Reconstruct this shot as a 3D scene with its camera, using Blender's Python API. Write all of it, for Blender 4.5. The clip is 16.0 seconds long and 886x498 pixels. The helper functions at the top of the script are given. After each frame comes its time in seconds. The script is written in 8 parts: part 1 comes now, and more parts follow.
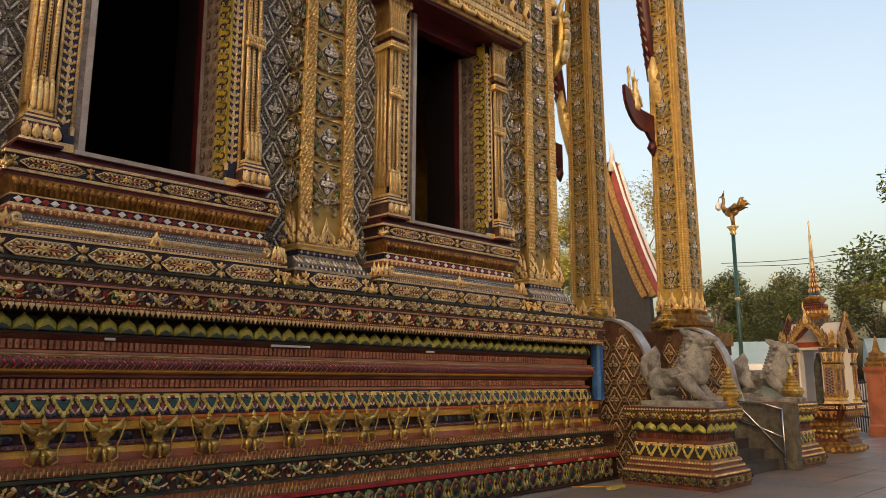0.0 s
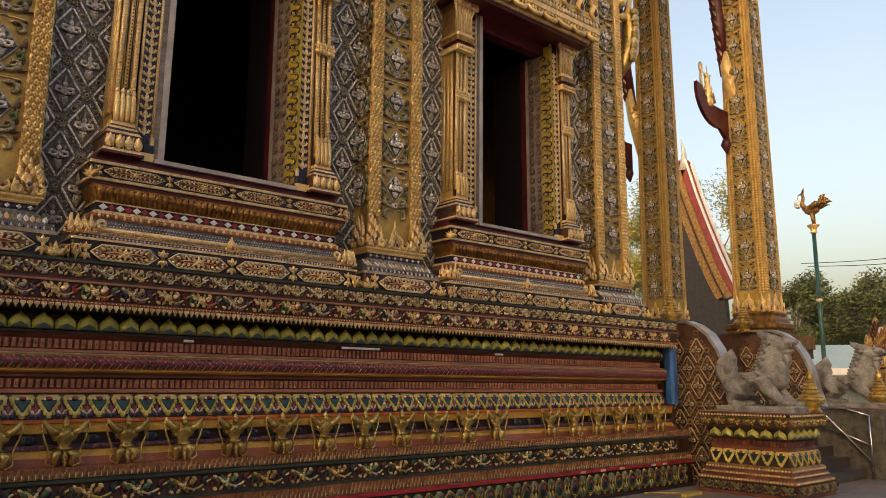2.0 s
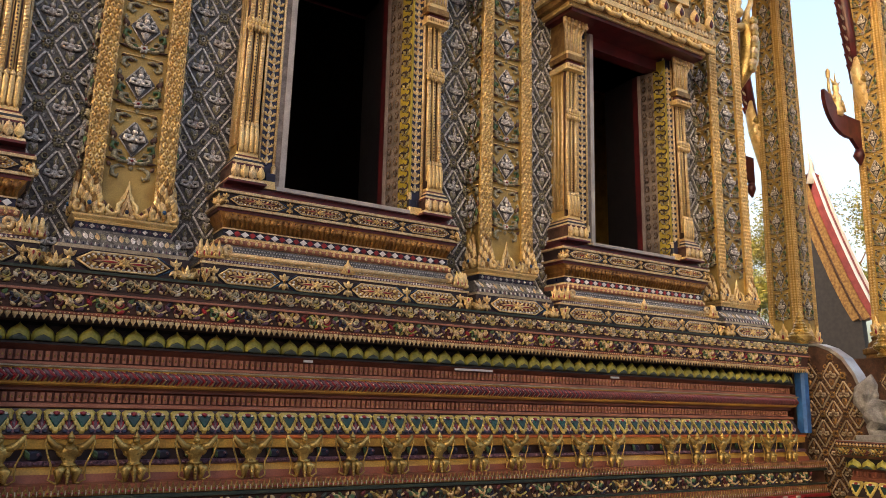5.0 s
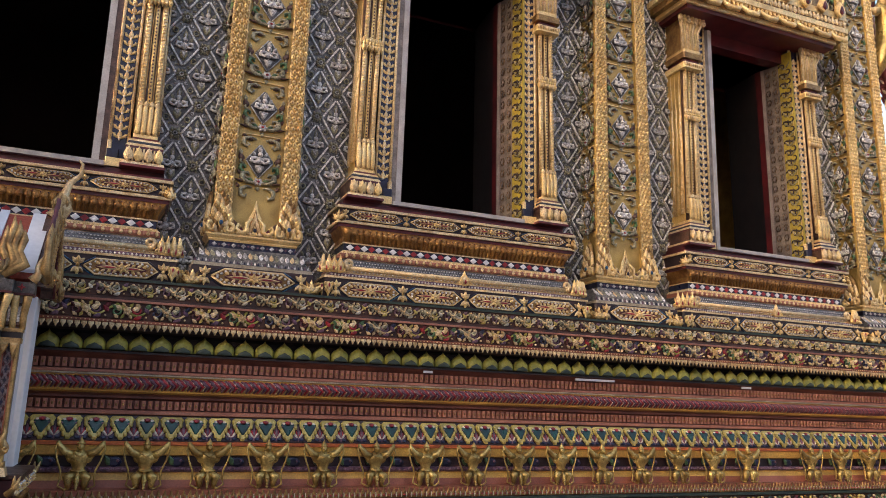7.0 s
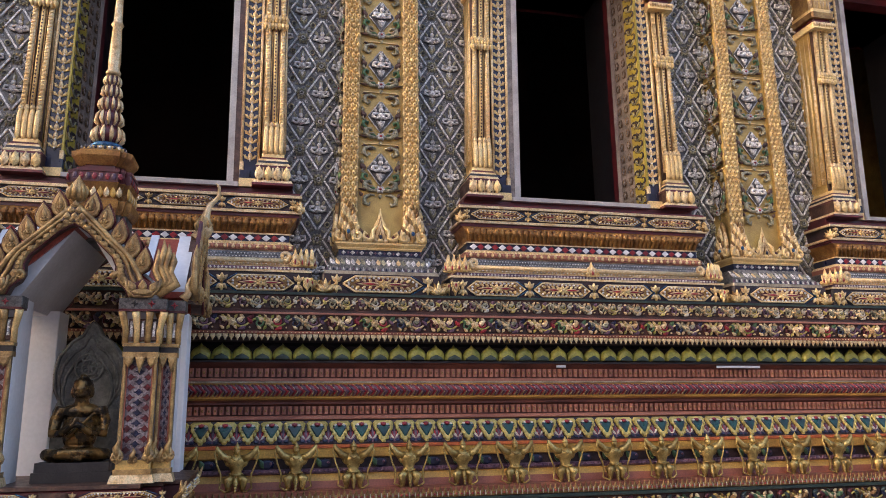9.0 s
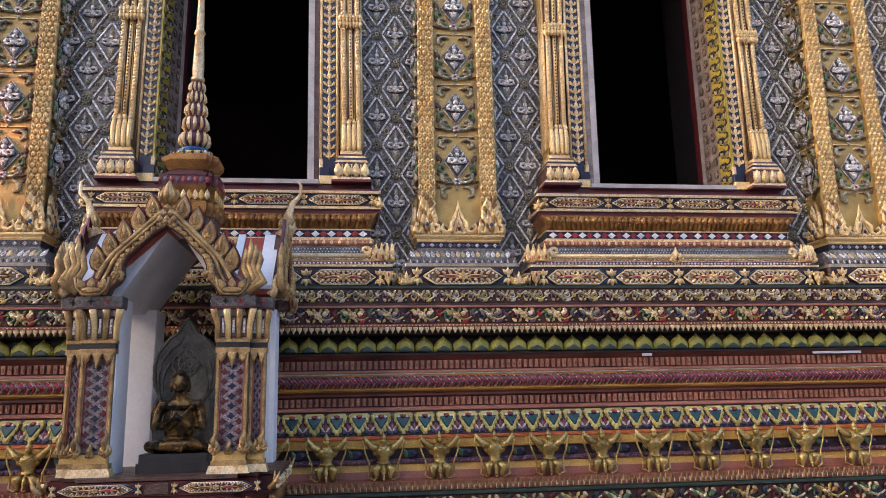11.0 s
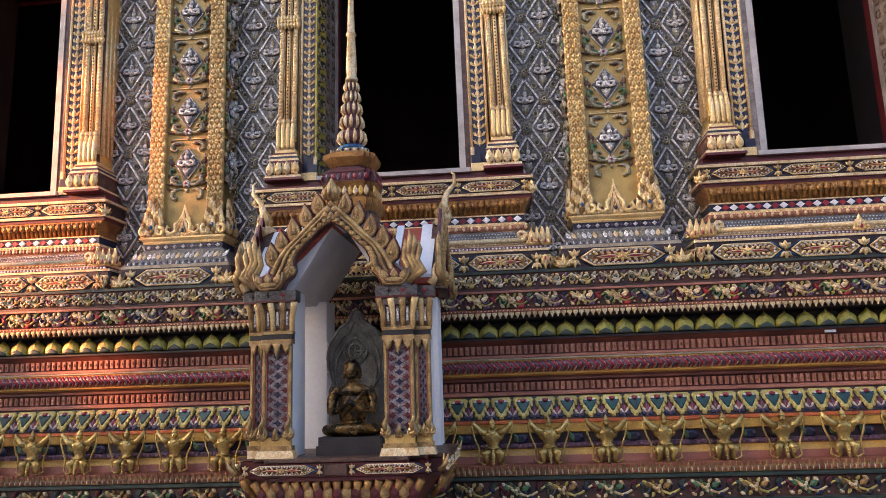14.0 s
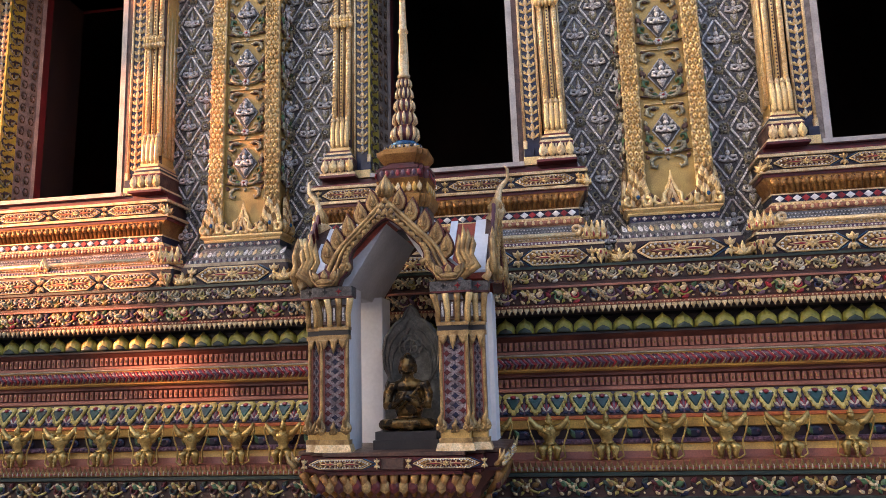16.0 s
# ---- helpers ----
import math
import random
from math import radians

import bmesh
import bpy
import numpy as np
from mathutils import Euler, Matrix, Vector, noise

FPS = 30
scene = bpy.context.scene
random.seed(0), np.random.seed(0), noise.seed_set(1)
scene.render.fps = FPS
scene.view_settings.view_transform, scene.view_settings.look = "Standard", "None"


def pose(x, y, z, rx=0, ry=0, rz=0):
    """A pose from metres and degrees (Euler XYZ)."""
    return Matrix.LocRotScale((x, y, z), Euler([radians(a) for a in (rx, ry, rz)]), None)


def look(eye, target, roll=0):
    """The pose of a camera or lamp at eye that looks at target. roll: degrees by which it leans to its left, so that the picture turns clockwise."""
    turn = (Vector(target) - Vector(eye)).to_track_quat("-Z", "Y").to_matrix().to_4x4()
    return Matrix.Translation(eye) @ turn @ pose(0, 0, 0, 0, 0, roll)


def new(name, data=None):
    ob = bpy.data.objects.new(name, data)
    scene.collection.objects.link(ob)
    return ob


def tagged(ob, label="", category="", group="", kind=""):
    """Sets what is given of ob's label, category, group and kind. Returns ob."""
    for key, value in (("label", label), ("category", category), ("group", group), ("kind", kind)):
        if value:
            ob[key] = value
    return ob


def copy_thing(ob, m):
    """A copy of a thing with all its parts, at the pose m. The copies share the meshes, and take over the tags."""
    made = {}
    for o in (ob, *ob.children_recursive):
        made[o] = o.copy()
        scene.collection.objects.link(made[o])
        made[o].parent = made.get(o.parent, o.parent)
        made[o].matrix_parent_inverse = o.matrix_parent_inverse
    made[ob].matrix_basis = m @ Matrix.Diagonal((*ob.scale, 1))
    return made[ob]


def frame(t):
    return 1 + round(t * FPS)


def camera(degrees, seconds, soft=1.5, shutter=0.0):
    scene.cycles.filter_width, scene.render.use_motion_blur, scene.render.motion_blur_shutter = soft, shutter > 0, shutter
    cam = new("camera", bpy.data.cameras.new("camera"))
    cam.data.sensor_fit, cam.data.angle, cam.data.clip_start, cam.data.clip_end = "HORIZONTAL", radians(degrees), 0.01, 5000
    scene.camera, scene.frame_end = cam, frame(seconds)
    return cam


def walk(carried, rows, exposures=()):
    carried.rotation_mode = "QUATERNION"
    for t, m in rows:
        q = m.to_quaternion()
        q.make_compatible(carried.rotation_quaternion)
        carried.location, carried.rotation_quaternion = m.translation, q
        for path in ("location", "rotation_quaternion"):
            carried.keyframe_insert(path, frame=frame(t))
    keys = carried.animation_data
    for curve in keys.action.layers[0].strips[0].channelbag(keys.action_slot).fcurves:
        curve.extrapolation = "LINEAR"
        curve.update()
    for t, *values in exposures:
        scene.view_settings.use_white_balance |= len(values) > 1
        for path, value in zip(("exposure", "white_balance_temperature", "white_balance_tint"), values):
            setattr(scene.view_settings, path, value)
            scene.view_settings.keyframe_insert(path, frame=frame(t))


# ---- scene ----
cam = camera(61.0, 16.0, soft=0.6)
EYE = (0.0, 0.0, 1.6)
PATH = [  # seconds, pitch, roll, yaw
    (0.0, 100.04, 0.00, -45.55),
    (0.5, 100.03, -0.35, -44.63),
    (1.0, 100.03, -0.44, -43.54),
    (1.5, 100.09, -0.50, -42.38),
    (2.0, 100.21, -0.39, -40.38),
    (2.5, 100.34, -0.38, -38.54),
    (3.0, 101.12, -0.28, -36.39),
    (3.5, 101.23, -0.63, -34.72),
    (6.0, 102.21, -1.69, -29.07),
    (6.5, 102.37, -1.90, -26.49),
    (7.0, 102.25, -1.62, -22.99),
    (7.5, 101.96, -0.63, -19.74),
    (8.0, 101.90, -0.14, -17.20),
    (8.5, 101.99, 0.23, -14.83),
    (11.0, 101.32, 1.11, -6.67),
    (11.5, 101.16, 1.19, -4.43),
    (12.0, 100.94, 1.32, -2.29),
    (12.5, 100.83, 1.71, -0.12),
    (13.0, 100.65, 1.65, 1.48),
    (13.5, 100.51, 1.60, 3.56),
    (14.0, 100.44, 1.80, 5.49),
    (14.5, 100.40, 1.79, 7.10),
    (15.0, 100.36, 1.70, 8.23),
    (15.5, 100.32, 1.67, 9.31),
    (16.0, 100.21, 1.68, 9.64),
]
# the film camera brightens as the sky leaves its picture
EXPOSURES = [(0.0, 1.72, 7900, 17), (2.0, 1.75, 7900, 17), (3.5, 1.95, 7700, 17), (6.0, 2.35, 6650, 17), (7.0, 2.5, 6300, 17),
             (8.5, 2.68, 5950, 18), (11.0, 2.82, 5650, 18), (13.0, 2.85, 5750, 18), (16.0, 2.8, 5950, 18)]
walk(cam, [(t, pose(*EYE, rx, ry, rz)) for t, rx, ry, rz in PATH], EXPOSURES)

# ---- light ----
SUN = Vector((-0.91, -0.365, 0.175)).normalized()
world = bpy.data.worlds.new("world")
scene.world = world
world.use_nodes = True
wn = world.node_tree.nodes
sky = wn.new("ShaderNodeTexSky")
sky.sky_type, sky.sun_disc = "NISHITA", False
sky.sun_elevation, sky.sun_rotation = math.asin(SUN.z), math.atan2(SUN.x, SUN.y)
sky.air_density, sky.dust_density, sky.ozone_density = 1.0, 8.0, 1.0
world.node_tree.links.new(sky.outputs[0], wn["Background"].inputs[0])
wn["Background"].inputs[1].default_value = 0.15
sun = new("sun", bpy.data.lights.new("sun", "SUN"))
sun.data.energy, sun.data.angle, sun.data.color = 3.5, radians(1.2), (1.0, 0.36, 0.135)
sun.matrix_world = look((-60, -24, 20), Vector((-60, -24, 20)) - SUN)

# ---- materials ----
def mat(name, c1, c2=None, rough=0.5, metal=0.0, scale=6.0, bump=0.2, grain=60.0, vary=0.25, cells=0.0, spec=0.5):
    """A painted, glazed, gilded or stone surface: two colours mixed by broad noise, darkened by fine grain, with relief.
    cells: size of glass mosaic chips per metre."""
    m = bpy.data.materials.new(name)
    m.use_nodes = True
    n, l = m.node_tree.nodes, m.node_tree.links
    b = n["Principled BSDF"]
    c2 = c2 or tuple(x * 0.6 for x in c1)
    geo = n.new("ShaderNodeNewGeometry")
    big = n.new("ShaderNodeTexNoise")
    big.inputs["Scale"].default_value, big.inputs["Detail"].default_value = scale, 6
    fine = n.new("ShaderNodeTexNoise")
    fine.inputs["Scale"].default_value, fine.inputs["Detail"].default_value = grain, 3
    for t in (big, fine):
        l.new(geo.outputs["Position"], t.inputs["Vector"])
    ramp = n.new("ShaderNodeValToRGB")
    ramp.color_ramp.elements[0].position, ramp.color_ramp.elements[1].position = 0.38, 0.64
    ramp.color_ramp.elements[0].color, ramp.color_ramp.elements[1].color = (*c1, 1), (*c2, 1)
    l.new(big.outputs["Fac"], ramp.inputs["Fac"])
    info = n.new("ShaderNodeObjectInfo")
    isle = n.new("ShaderNodeMath")
    isle.operation = "ADD"
    l.new(info.outputs["Random"], isle.inputs[0])
    l.new(geo.outputs["Random Per Island"], isle.inputs[1])
    half = n.new("ShaderNodeMapRange")
    half.inputs["From Max"].default_value = 2.0
    half.inputs["To Min"].default_value, half.inputs["To Max"].default_value = 1 - vary, 1 + vary * 0.6
    l.new(isle.outputs[0], half.inputs["Value"])
    g = n.new("ShaderNodeMapRange")
    g.inputs["From Min"].default_value, g.inputs["From Max"].default_value = 0.3, 0.7
    g.inputs["To Min"].default_value, g.inputs["To Max"].default_value = 1 - vary, 1 + vary * 0.5
    l.new(fine.outputs["Fac"], g.inputs["Value"])
    val = n.new("ShaderNodeMath")
    val.operation = "MULTIPLY"
    l.new(half.outputs[0], val.inputs[0])
    l.new(g.outputs[0], val.inputs[1])
    height, out = fine.outputs["Fac"], val.outputs[0]
    if cells:
        vor = n.new("ShaderNodeTexVoronoi")
        vor.inputs["Scale"].default_value = cells
        l.new(geo.outputs["Position"], vor.inputs["Vector"])
        sep = n.new("ShaderNodeSeparateColor")
        l.new(vor.outputs["Color"], sep.inputs[0])
        chip = n.new("ShaderNodeMapRange")
        chip.inputs["To Min"].default_value, chip.inputs["To Max"].default_value = 0.45, 1.4
        l.new(sep.outputs[0], chip.inputs["Value"])
        v2 = n.new("ShaderNodeMath")
        v2.operation = "MULTIPLY"
        l.new(out, v2.inputs[0])
        l.new(chip.outputs[0], v2.inputs[1])
        out, height = v2.outputs[0], sep.outputs[1]
    mul = n.new("ShaderNodeVectorMath")
    mul.operation = "SCALE"
    l.new(ramp.outputs["Color"], mul.inputs[0])
    l.new(out, mul.inputs["Scale"])
    l.new(mul.outputs[0], b.inputs["Base Color"])
    bp = n.new("ShaderNodeBump")
    bp.inputs["Strength"].default_value, bp.inputs["Distance"].default_value = bump, 0.01
    l.new(height, bp.inputs["Height"])
    l.new(bp.outputs[0], b.inputs["Normal"])
    rr = n.new("ShaderNodeMapRange")
    rr.inputs["To Min"].default_value, rr.inputs["To Max"].default_value = max(rough - 0.12, 0.05), min(rough + 0.15, 1)
    l.new(big.outputs["Fac"], rr.inputs["Value"])
    l.new(rr.outputs[0], b.inputs["Roughness"])
    b.inputs["Metallic"].default_value = metal
    b.inputs["Specular IOR Level"].default_value = spec
    return m


GOLD = mat("gilt", (0.98, 0.74, 0.34), (0.78, 0.52, 0.20), 0.28, 0.2, 5, 0.35, 90, 0.3)
GOLDM = mat("gold_mosaic", (0.78, 0.50, 0.14), (0.55, 0.32, 0.09), 0.32, 0.6, 4, 0.5, 120, 0.35, 70)
GOLDP = mat("gold_paint", (0.76, 0.50, 0.15), (0.54, 0.33, 0.09), 0.38, 0.12, 4, 0.25, 90, 0.25)
OLDGOLD = mat("dull_gilt", (0.42, 0.25, 0.08), (0.22, 0.11, 0.04), 0.42, 0.5, 9, 0.5, 90, 0.4)
PANELGOLD = mat("olive_gold_panel", (0.60, 0.415, 0.12), (0.42, 0.275, 0.075), 0.4, 0.12, 6, 0.45, 100, 0.3)
PALEGOLD = mat("pale_gilt", (0.93, 0.73, 0.42), (0.62, 0.40, 0.17), 0.28, 0.18, 16, 0.35, 80, 0.35)
SILVER = mat("mirror_mosaic", (0.76, 0.72, 0.675), (0.50, 0.475, 0.45), 0.26, 0.12, 7, 0.5, 100, 0.35, 85)
COVE = mat("orange_brown_gilt", (0.46, 0.235, 0.06), (0.25, 0.11, 0.03), 0.38, 0.35, 8, 0.4, 80, 0.35)
SHRINEGOLD = mat("worn_gilt_plaster", (0.56, 0.365, 0.14), (0.27, 0.155, 0.055), 0.34, 0.35, 12, 0.35, 80, 0.35)
MAUVEGREY = mat("mauve_grey_glass_mosaic", (0.36, 0.30, 0.30), (0.22, 0.17, 0.18), 0.35, 0.1, 9, 0.3, 80, 0.3, 70)
TAN = mat("tan_mosaic_strip", (0.56, 0.47, 0.33), (0.34, 0.27, 0.17), 0.4, 0.2, 8, 0.4, 80, 0.3)
BRIGHT = mat("bright_mirror_strip", (0.86, 0.82, 0.77), (0.64, 0.61, 0.575), 0.3, 0.08, 9, 0.5, 100, 0.3, 60)
PALETRIM = mat("pale_grey_frame_paint", (0.50, 0.455, 0.42), (0.36, 0.32, 0.29), 0.4, 0.1, 5, 0.15, 60, 0.15)
TAUPE = mat("taupe_frame_paint", (0.34, 0.275, 0.24), (0.23, 0.18, 0.155), 0.4, 0.1, 6, 0.2, 60, 0.2)
GREYWOOD = mat("grey_brown_trim", (0.26, 0.21, 0.18), (0.14, 0.11, 0.095), 0.45, 0, 9, 0.5, 60, 0.3)
FIELD = mat("grey_olive_mosaic_ground", (0.215, 0.20, 0.185), (0.115, 0.108, 0.100), 0.35, 0.25, 7, 0.5, 90, 0.35, 45)
# darker copy of the terracotta red, with shade put into its colour
DIMRED = mat("shade_dimmed_brick_red", (0.19, 0.062, 0.038), (0.11, 0.035, 0.024), 0.5, 0, 3, 0.25, 70, 0.25)
CLAY = mat("brown_gilt_mosaic", (0.26, 0.16, 0.085), (0.12, 0.07, 0.04), 0.4, 0.3, 6, 0.4, 80, 0.35, 60)
SHUTTER = mat("yellow_lacquer", (0.42, 0.33, 0.035), (0.28, 0.21, 0.025), 0.35, 0, 5, 0.25, 60, 0.25)
SLATE = mat("slate_grey_mosaic", (0.150, 0.140, 0.135), (0.072, 0.067, 0.064), 0.35, 0.2, 5, 0.4, 90, 0.3, 60)
OLIVE = mat("olive_gilt_mosaic", (0.43, 0.385, 0.24), (0.23, 0.21, 0.13), 0.35, 0.1, 8, 0.4, 90, 0.3, 80)
BRICKRED = mat("terracotta_red", (0.37, 0.118, 0.062), (0.24, 0.072, 0.040), 0.5, 0, 3, 0.25, 70, 0.22)
PINKRED = mat("faded_red", (0.45, 0.185, 0.115), (0.31, 0.115, 0.072), 0.5, 0, 3, 0.25, 70, 0.22)
RED = mat("glazed_red", (0.42, 0.035, 0.04), (0.24, 0.02, 0.03), 0.35, 0, 6, 0.2, 60, 0.3)
DARKRED = mat("dark_red_lacquer", (0.13, 0.018, 0.02), (0.07, 0.012, 0.014), 0.35, 0, 4, 0.15, 60, 0.25)
ORANGE = mat("orange_paint", (0.64, 0.16, 0.04), (0.44, 0.10, 0.028), 0.45, 0, 4, 0.2, 60, 0.2)
YELLOW = mat("glazed_yellow", (0.62, 0.50, 0.145), (0.44, 0.33, 0.07), 0.4, 0, 9, 0.3, 60, 0.28)
LIME = mat("yellow_green_glaze", (0.46, 0.42, 0.075), (0.26, 0.27, 0.05), 0.38, 0, 9, 0.3, 50, 0.3)
AMBER = mat("amber_paint", (0.68, 0.40, 0.075), (0.48, 0.25, 0.05), 0.5, 0, 3, 0.25, 60, 0.25)
TEAL = mat("teal_glaze", (0.008, 0.058, 0.043), (0.005, 0.026, 0.024), 0.28, 0, 9, 0.2, 60, 0.3)
GREEN = mat("dark_green_glaze", (0.045, 0.065, 0.045), (0.02, 0.035, 0.03), 0.35, 0, 6, 0.2, 60, 0.3)
LEAF = mat("leaf_green_glaze", (0.10, 0.19, 0.07), (0.05, 0.10, 0.045), 0.35, 0, 9, 0.25, 60, 0.3)
PURPLE = mat("mauve_glaze", (0.20, 0.10, 0.13), (0.10, 0.05, 0.085), 0.35, 0, 9, 0.25, 60, 0.35)
NAVY = mat("navy_glaze", (0.02, 0.024, 0.065), (0.012, 0.013, 0.03), 0.3, 0, 9, 0.2, 60, 0.3)
BLUE = mat("blue_mosaic", (0.02, 0.16, 0.36), (0.015, 0.06, 0.16), 0.3, 0.1, 9, 0.4, 60, 0.3, 70)
CREAM = mat("cream_glaze", (0.72, 0.66, 0.54), (0.50, 0.44, 0.33), 0.4, 0, 12, 0.3, 60, 0.28)
BLACK = mat("black_lacquer_and_shade", (0.015, 0.014, 0.017), (0.03, 0.026, 0.026), 0.4, 0, 6, 0.2, 60, 0.3)
GUARD = mat("worn_gilt_figure", (0.68, 0.48, 0.15), (0.34, 0.21, 0.055), 0.28, 0.6, 7, 0.3, 60, 0.3)
# dark grounds behind the reliefs, deepened further to hold the shade of their gaps
EARTH = mat("dark_red_brown_ground", (0.085, 0.032, 0.020), (0.04, 0.018, 0.013), 0.5, 0, 6, 0.3, 60, 0.3)
PLUM = mat("dark_plum_ground", (0.045, 0.021, 0.022), (0.020, 0.011, 0.013), 0.45, 0, 6, 0.25, 60, 0.3)
BROWN = mat("brown_wood_and_shade", (0.14, 0.07, 0.045), (0.07, 0.035, 0.025), 0.45, 0.1, 10, 0.6, 55, 0.35)
STEEL = mat("grey_metal_trim", (0.50, 0.48, 0.47), (0.34, 0.32, 0.31), 0.35, 0.5, 4, 0.15, 60, 0.15)
STONE = mat("weathered_grey_stone", (0.30, 0.30, 0.295), (0.15, 0.148, 0.145), 0.75, 0, 5, 0.6, 45, 0.3)
STELE = mat("dark_grey_carved_stone", (0.15, 0.14, 0.115), (0.075, 0.07, 0.056), 0.7, 0, 9, 0.7, 55, 0.3)
BRONZE = mat("blackened_bronze_with_gilt", (0.014, 0.011, 0.008), (0.20, 0.115, 0.03), 0.26, 0.7, 11, 0.5, 50, 0.35)
WHITE = mat("white_paint", (0.84, 0.84, 0.85), (0.76, 0.77, 0.79), 0.5, 0, 2, 0.12, 30, 0.06)
GREYW = mat("pale_grey_plaster", (0.62, 0.61, 0.60), (0.50, 0.49, 0.48), 0.6, 0, 2, 0.15, 40, 0.1)
ROOF = mat("roof_tile_orange_red", (0.42, 0.09, 0.045), (0.28, 0.05, 0.03), 0.4, 0, 3, 0.3, 60, 0.3)
FAR_ROOF = mat("far_roof_red", (0.34, 0.05, 0.05), (0.22, 0.03, 0.035), 0.4, 0, 3, 0.3, 40, 0.3)
PAVING = mat("red_grey_paving", (0.27, 0.205, 0.185), (0.19, 0.195, 0.20), 0.32, 0, 0.9, 0.25, 40, 0.22)
GROUND = mat("paved_ground", (0.27, 0.24, 0.22), (0.19, 0.18, 0.17), 0.6, 0, 0.6, 0.3, 30, 0.2)
STEPS = mat("dark_granite", (0.075, 0.07, 0.07), (0.045, 0.042, 0.042), 0.35, 0, 3, 0.2, 90, 0.3)
BARK = mat("bark", (0.12, 0.085, 0.06), (0.06, 0.045, 0.035), 0.85, 0, 4, 0.8, 30, 0.3)
FOLIAGE = mat("foliage", (0.085, 0.115, 0.038), (0.05, 0.07, 0.027), 0.55, 0, 0.5, 0.2, 9, 0.45)
FOLIAGE2 = mat("bright_foliage", (0.12, 0.19, 0.04), (0.07, 0.11, 0.028), 0.55, 0, 0.5, 0.2, 9, 0.45)
CANVAS = mat("pale_blue_canvas", (0.36, 0.50, 0.56), (0.28, 0.42, 0.50), 0.7, 0, 0.8, 0.2, 20, 0.12)
BLUETARP = mat("blue_tarpaulin", (0.035, 0.17, 0.46), (0.02, 0.10, 0.30), 0.4, 0, 3, 0.3, 20, 0.2)
POST = mat("dark_green_post_paint", (0.02, 0.10, 0.085), (0.012, 0.06, 0.055), 0.4, 0, 3, 0.2, 40, 0.2)
CHROME = mat("steel_rail", (0.65, 0.65, 0.66), (0.5, 0.5, 0.52), 0.22, 1.0, 3, 0.08, 40, 0.1)
INSIDE = mat("near_black_interior", (0.045, 0.022, 0.018), (0.025, 0.014, 0.012), 0.6, 0, 1, 0.2, 20, 0.2)
CABLE = mat("black_cable", (0.015, 0.015, 0.016), None, 0.5)
PLASTER = mat("old_white_plaster", (0.60, 0.57, 0.52), (0.48, 0.45, 0.40), 0.7, 0, 0.6, 0.25, 20, 0.15)


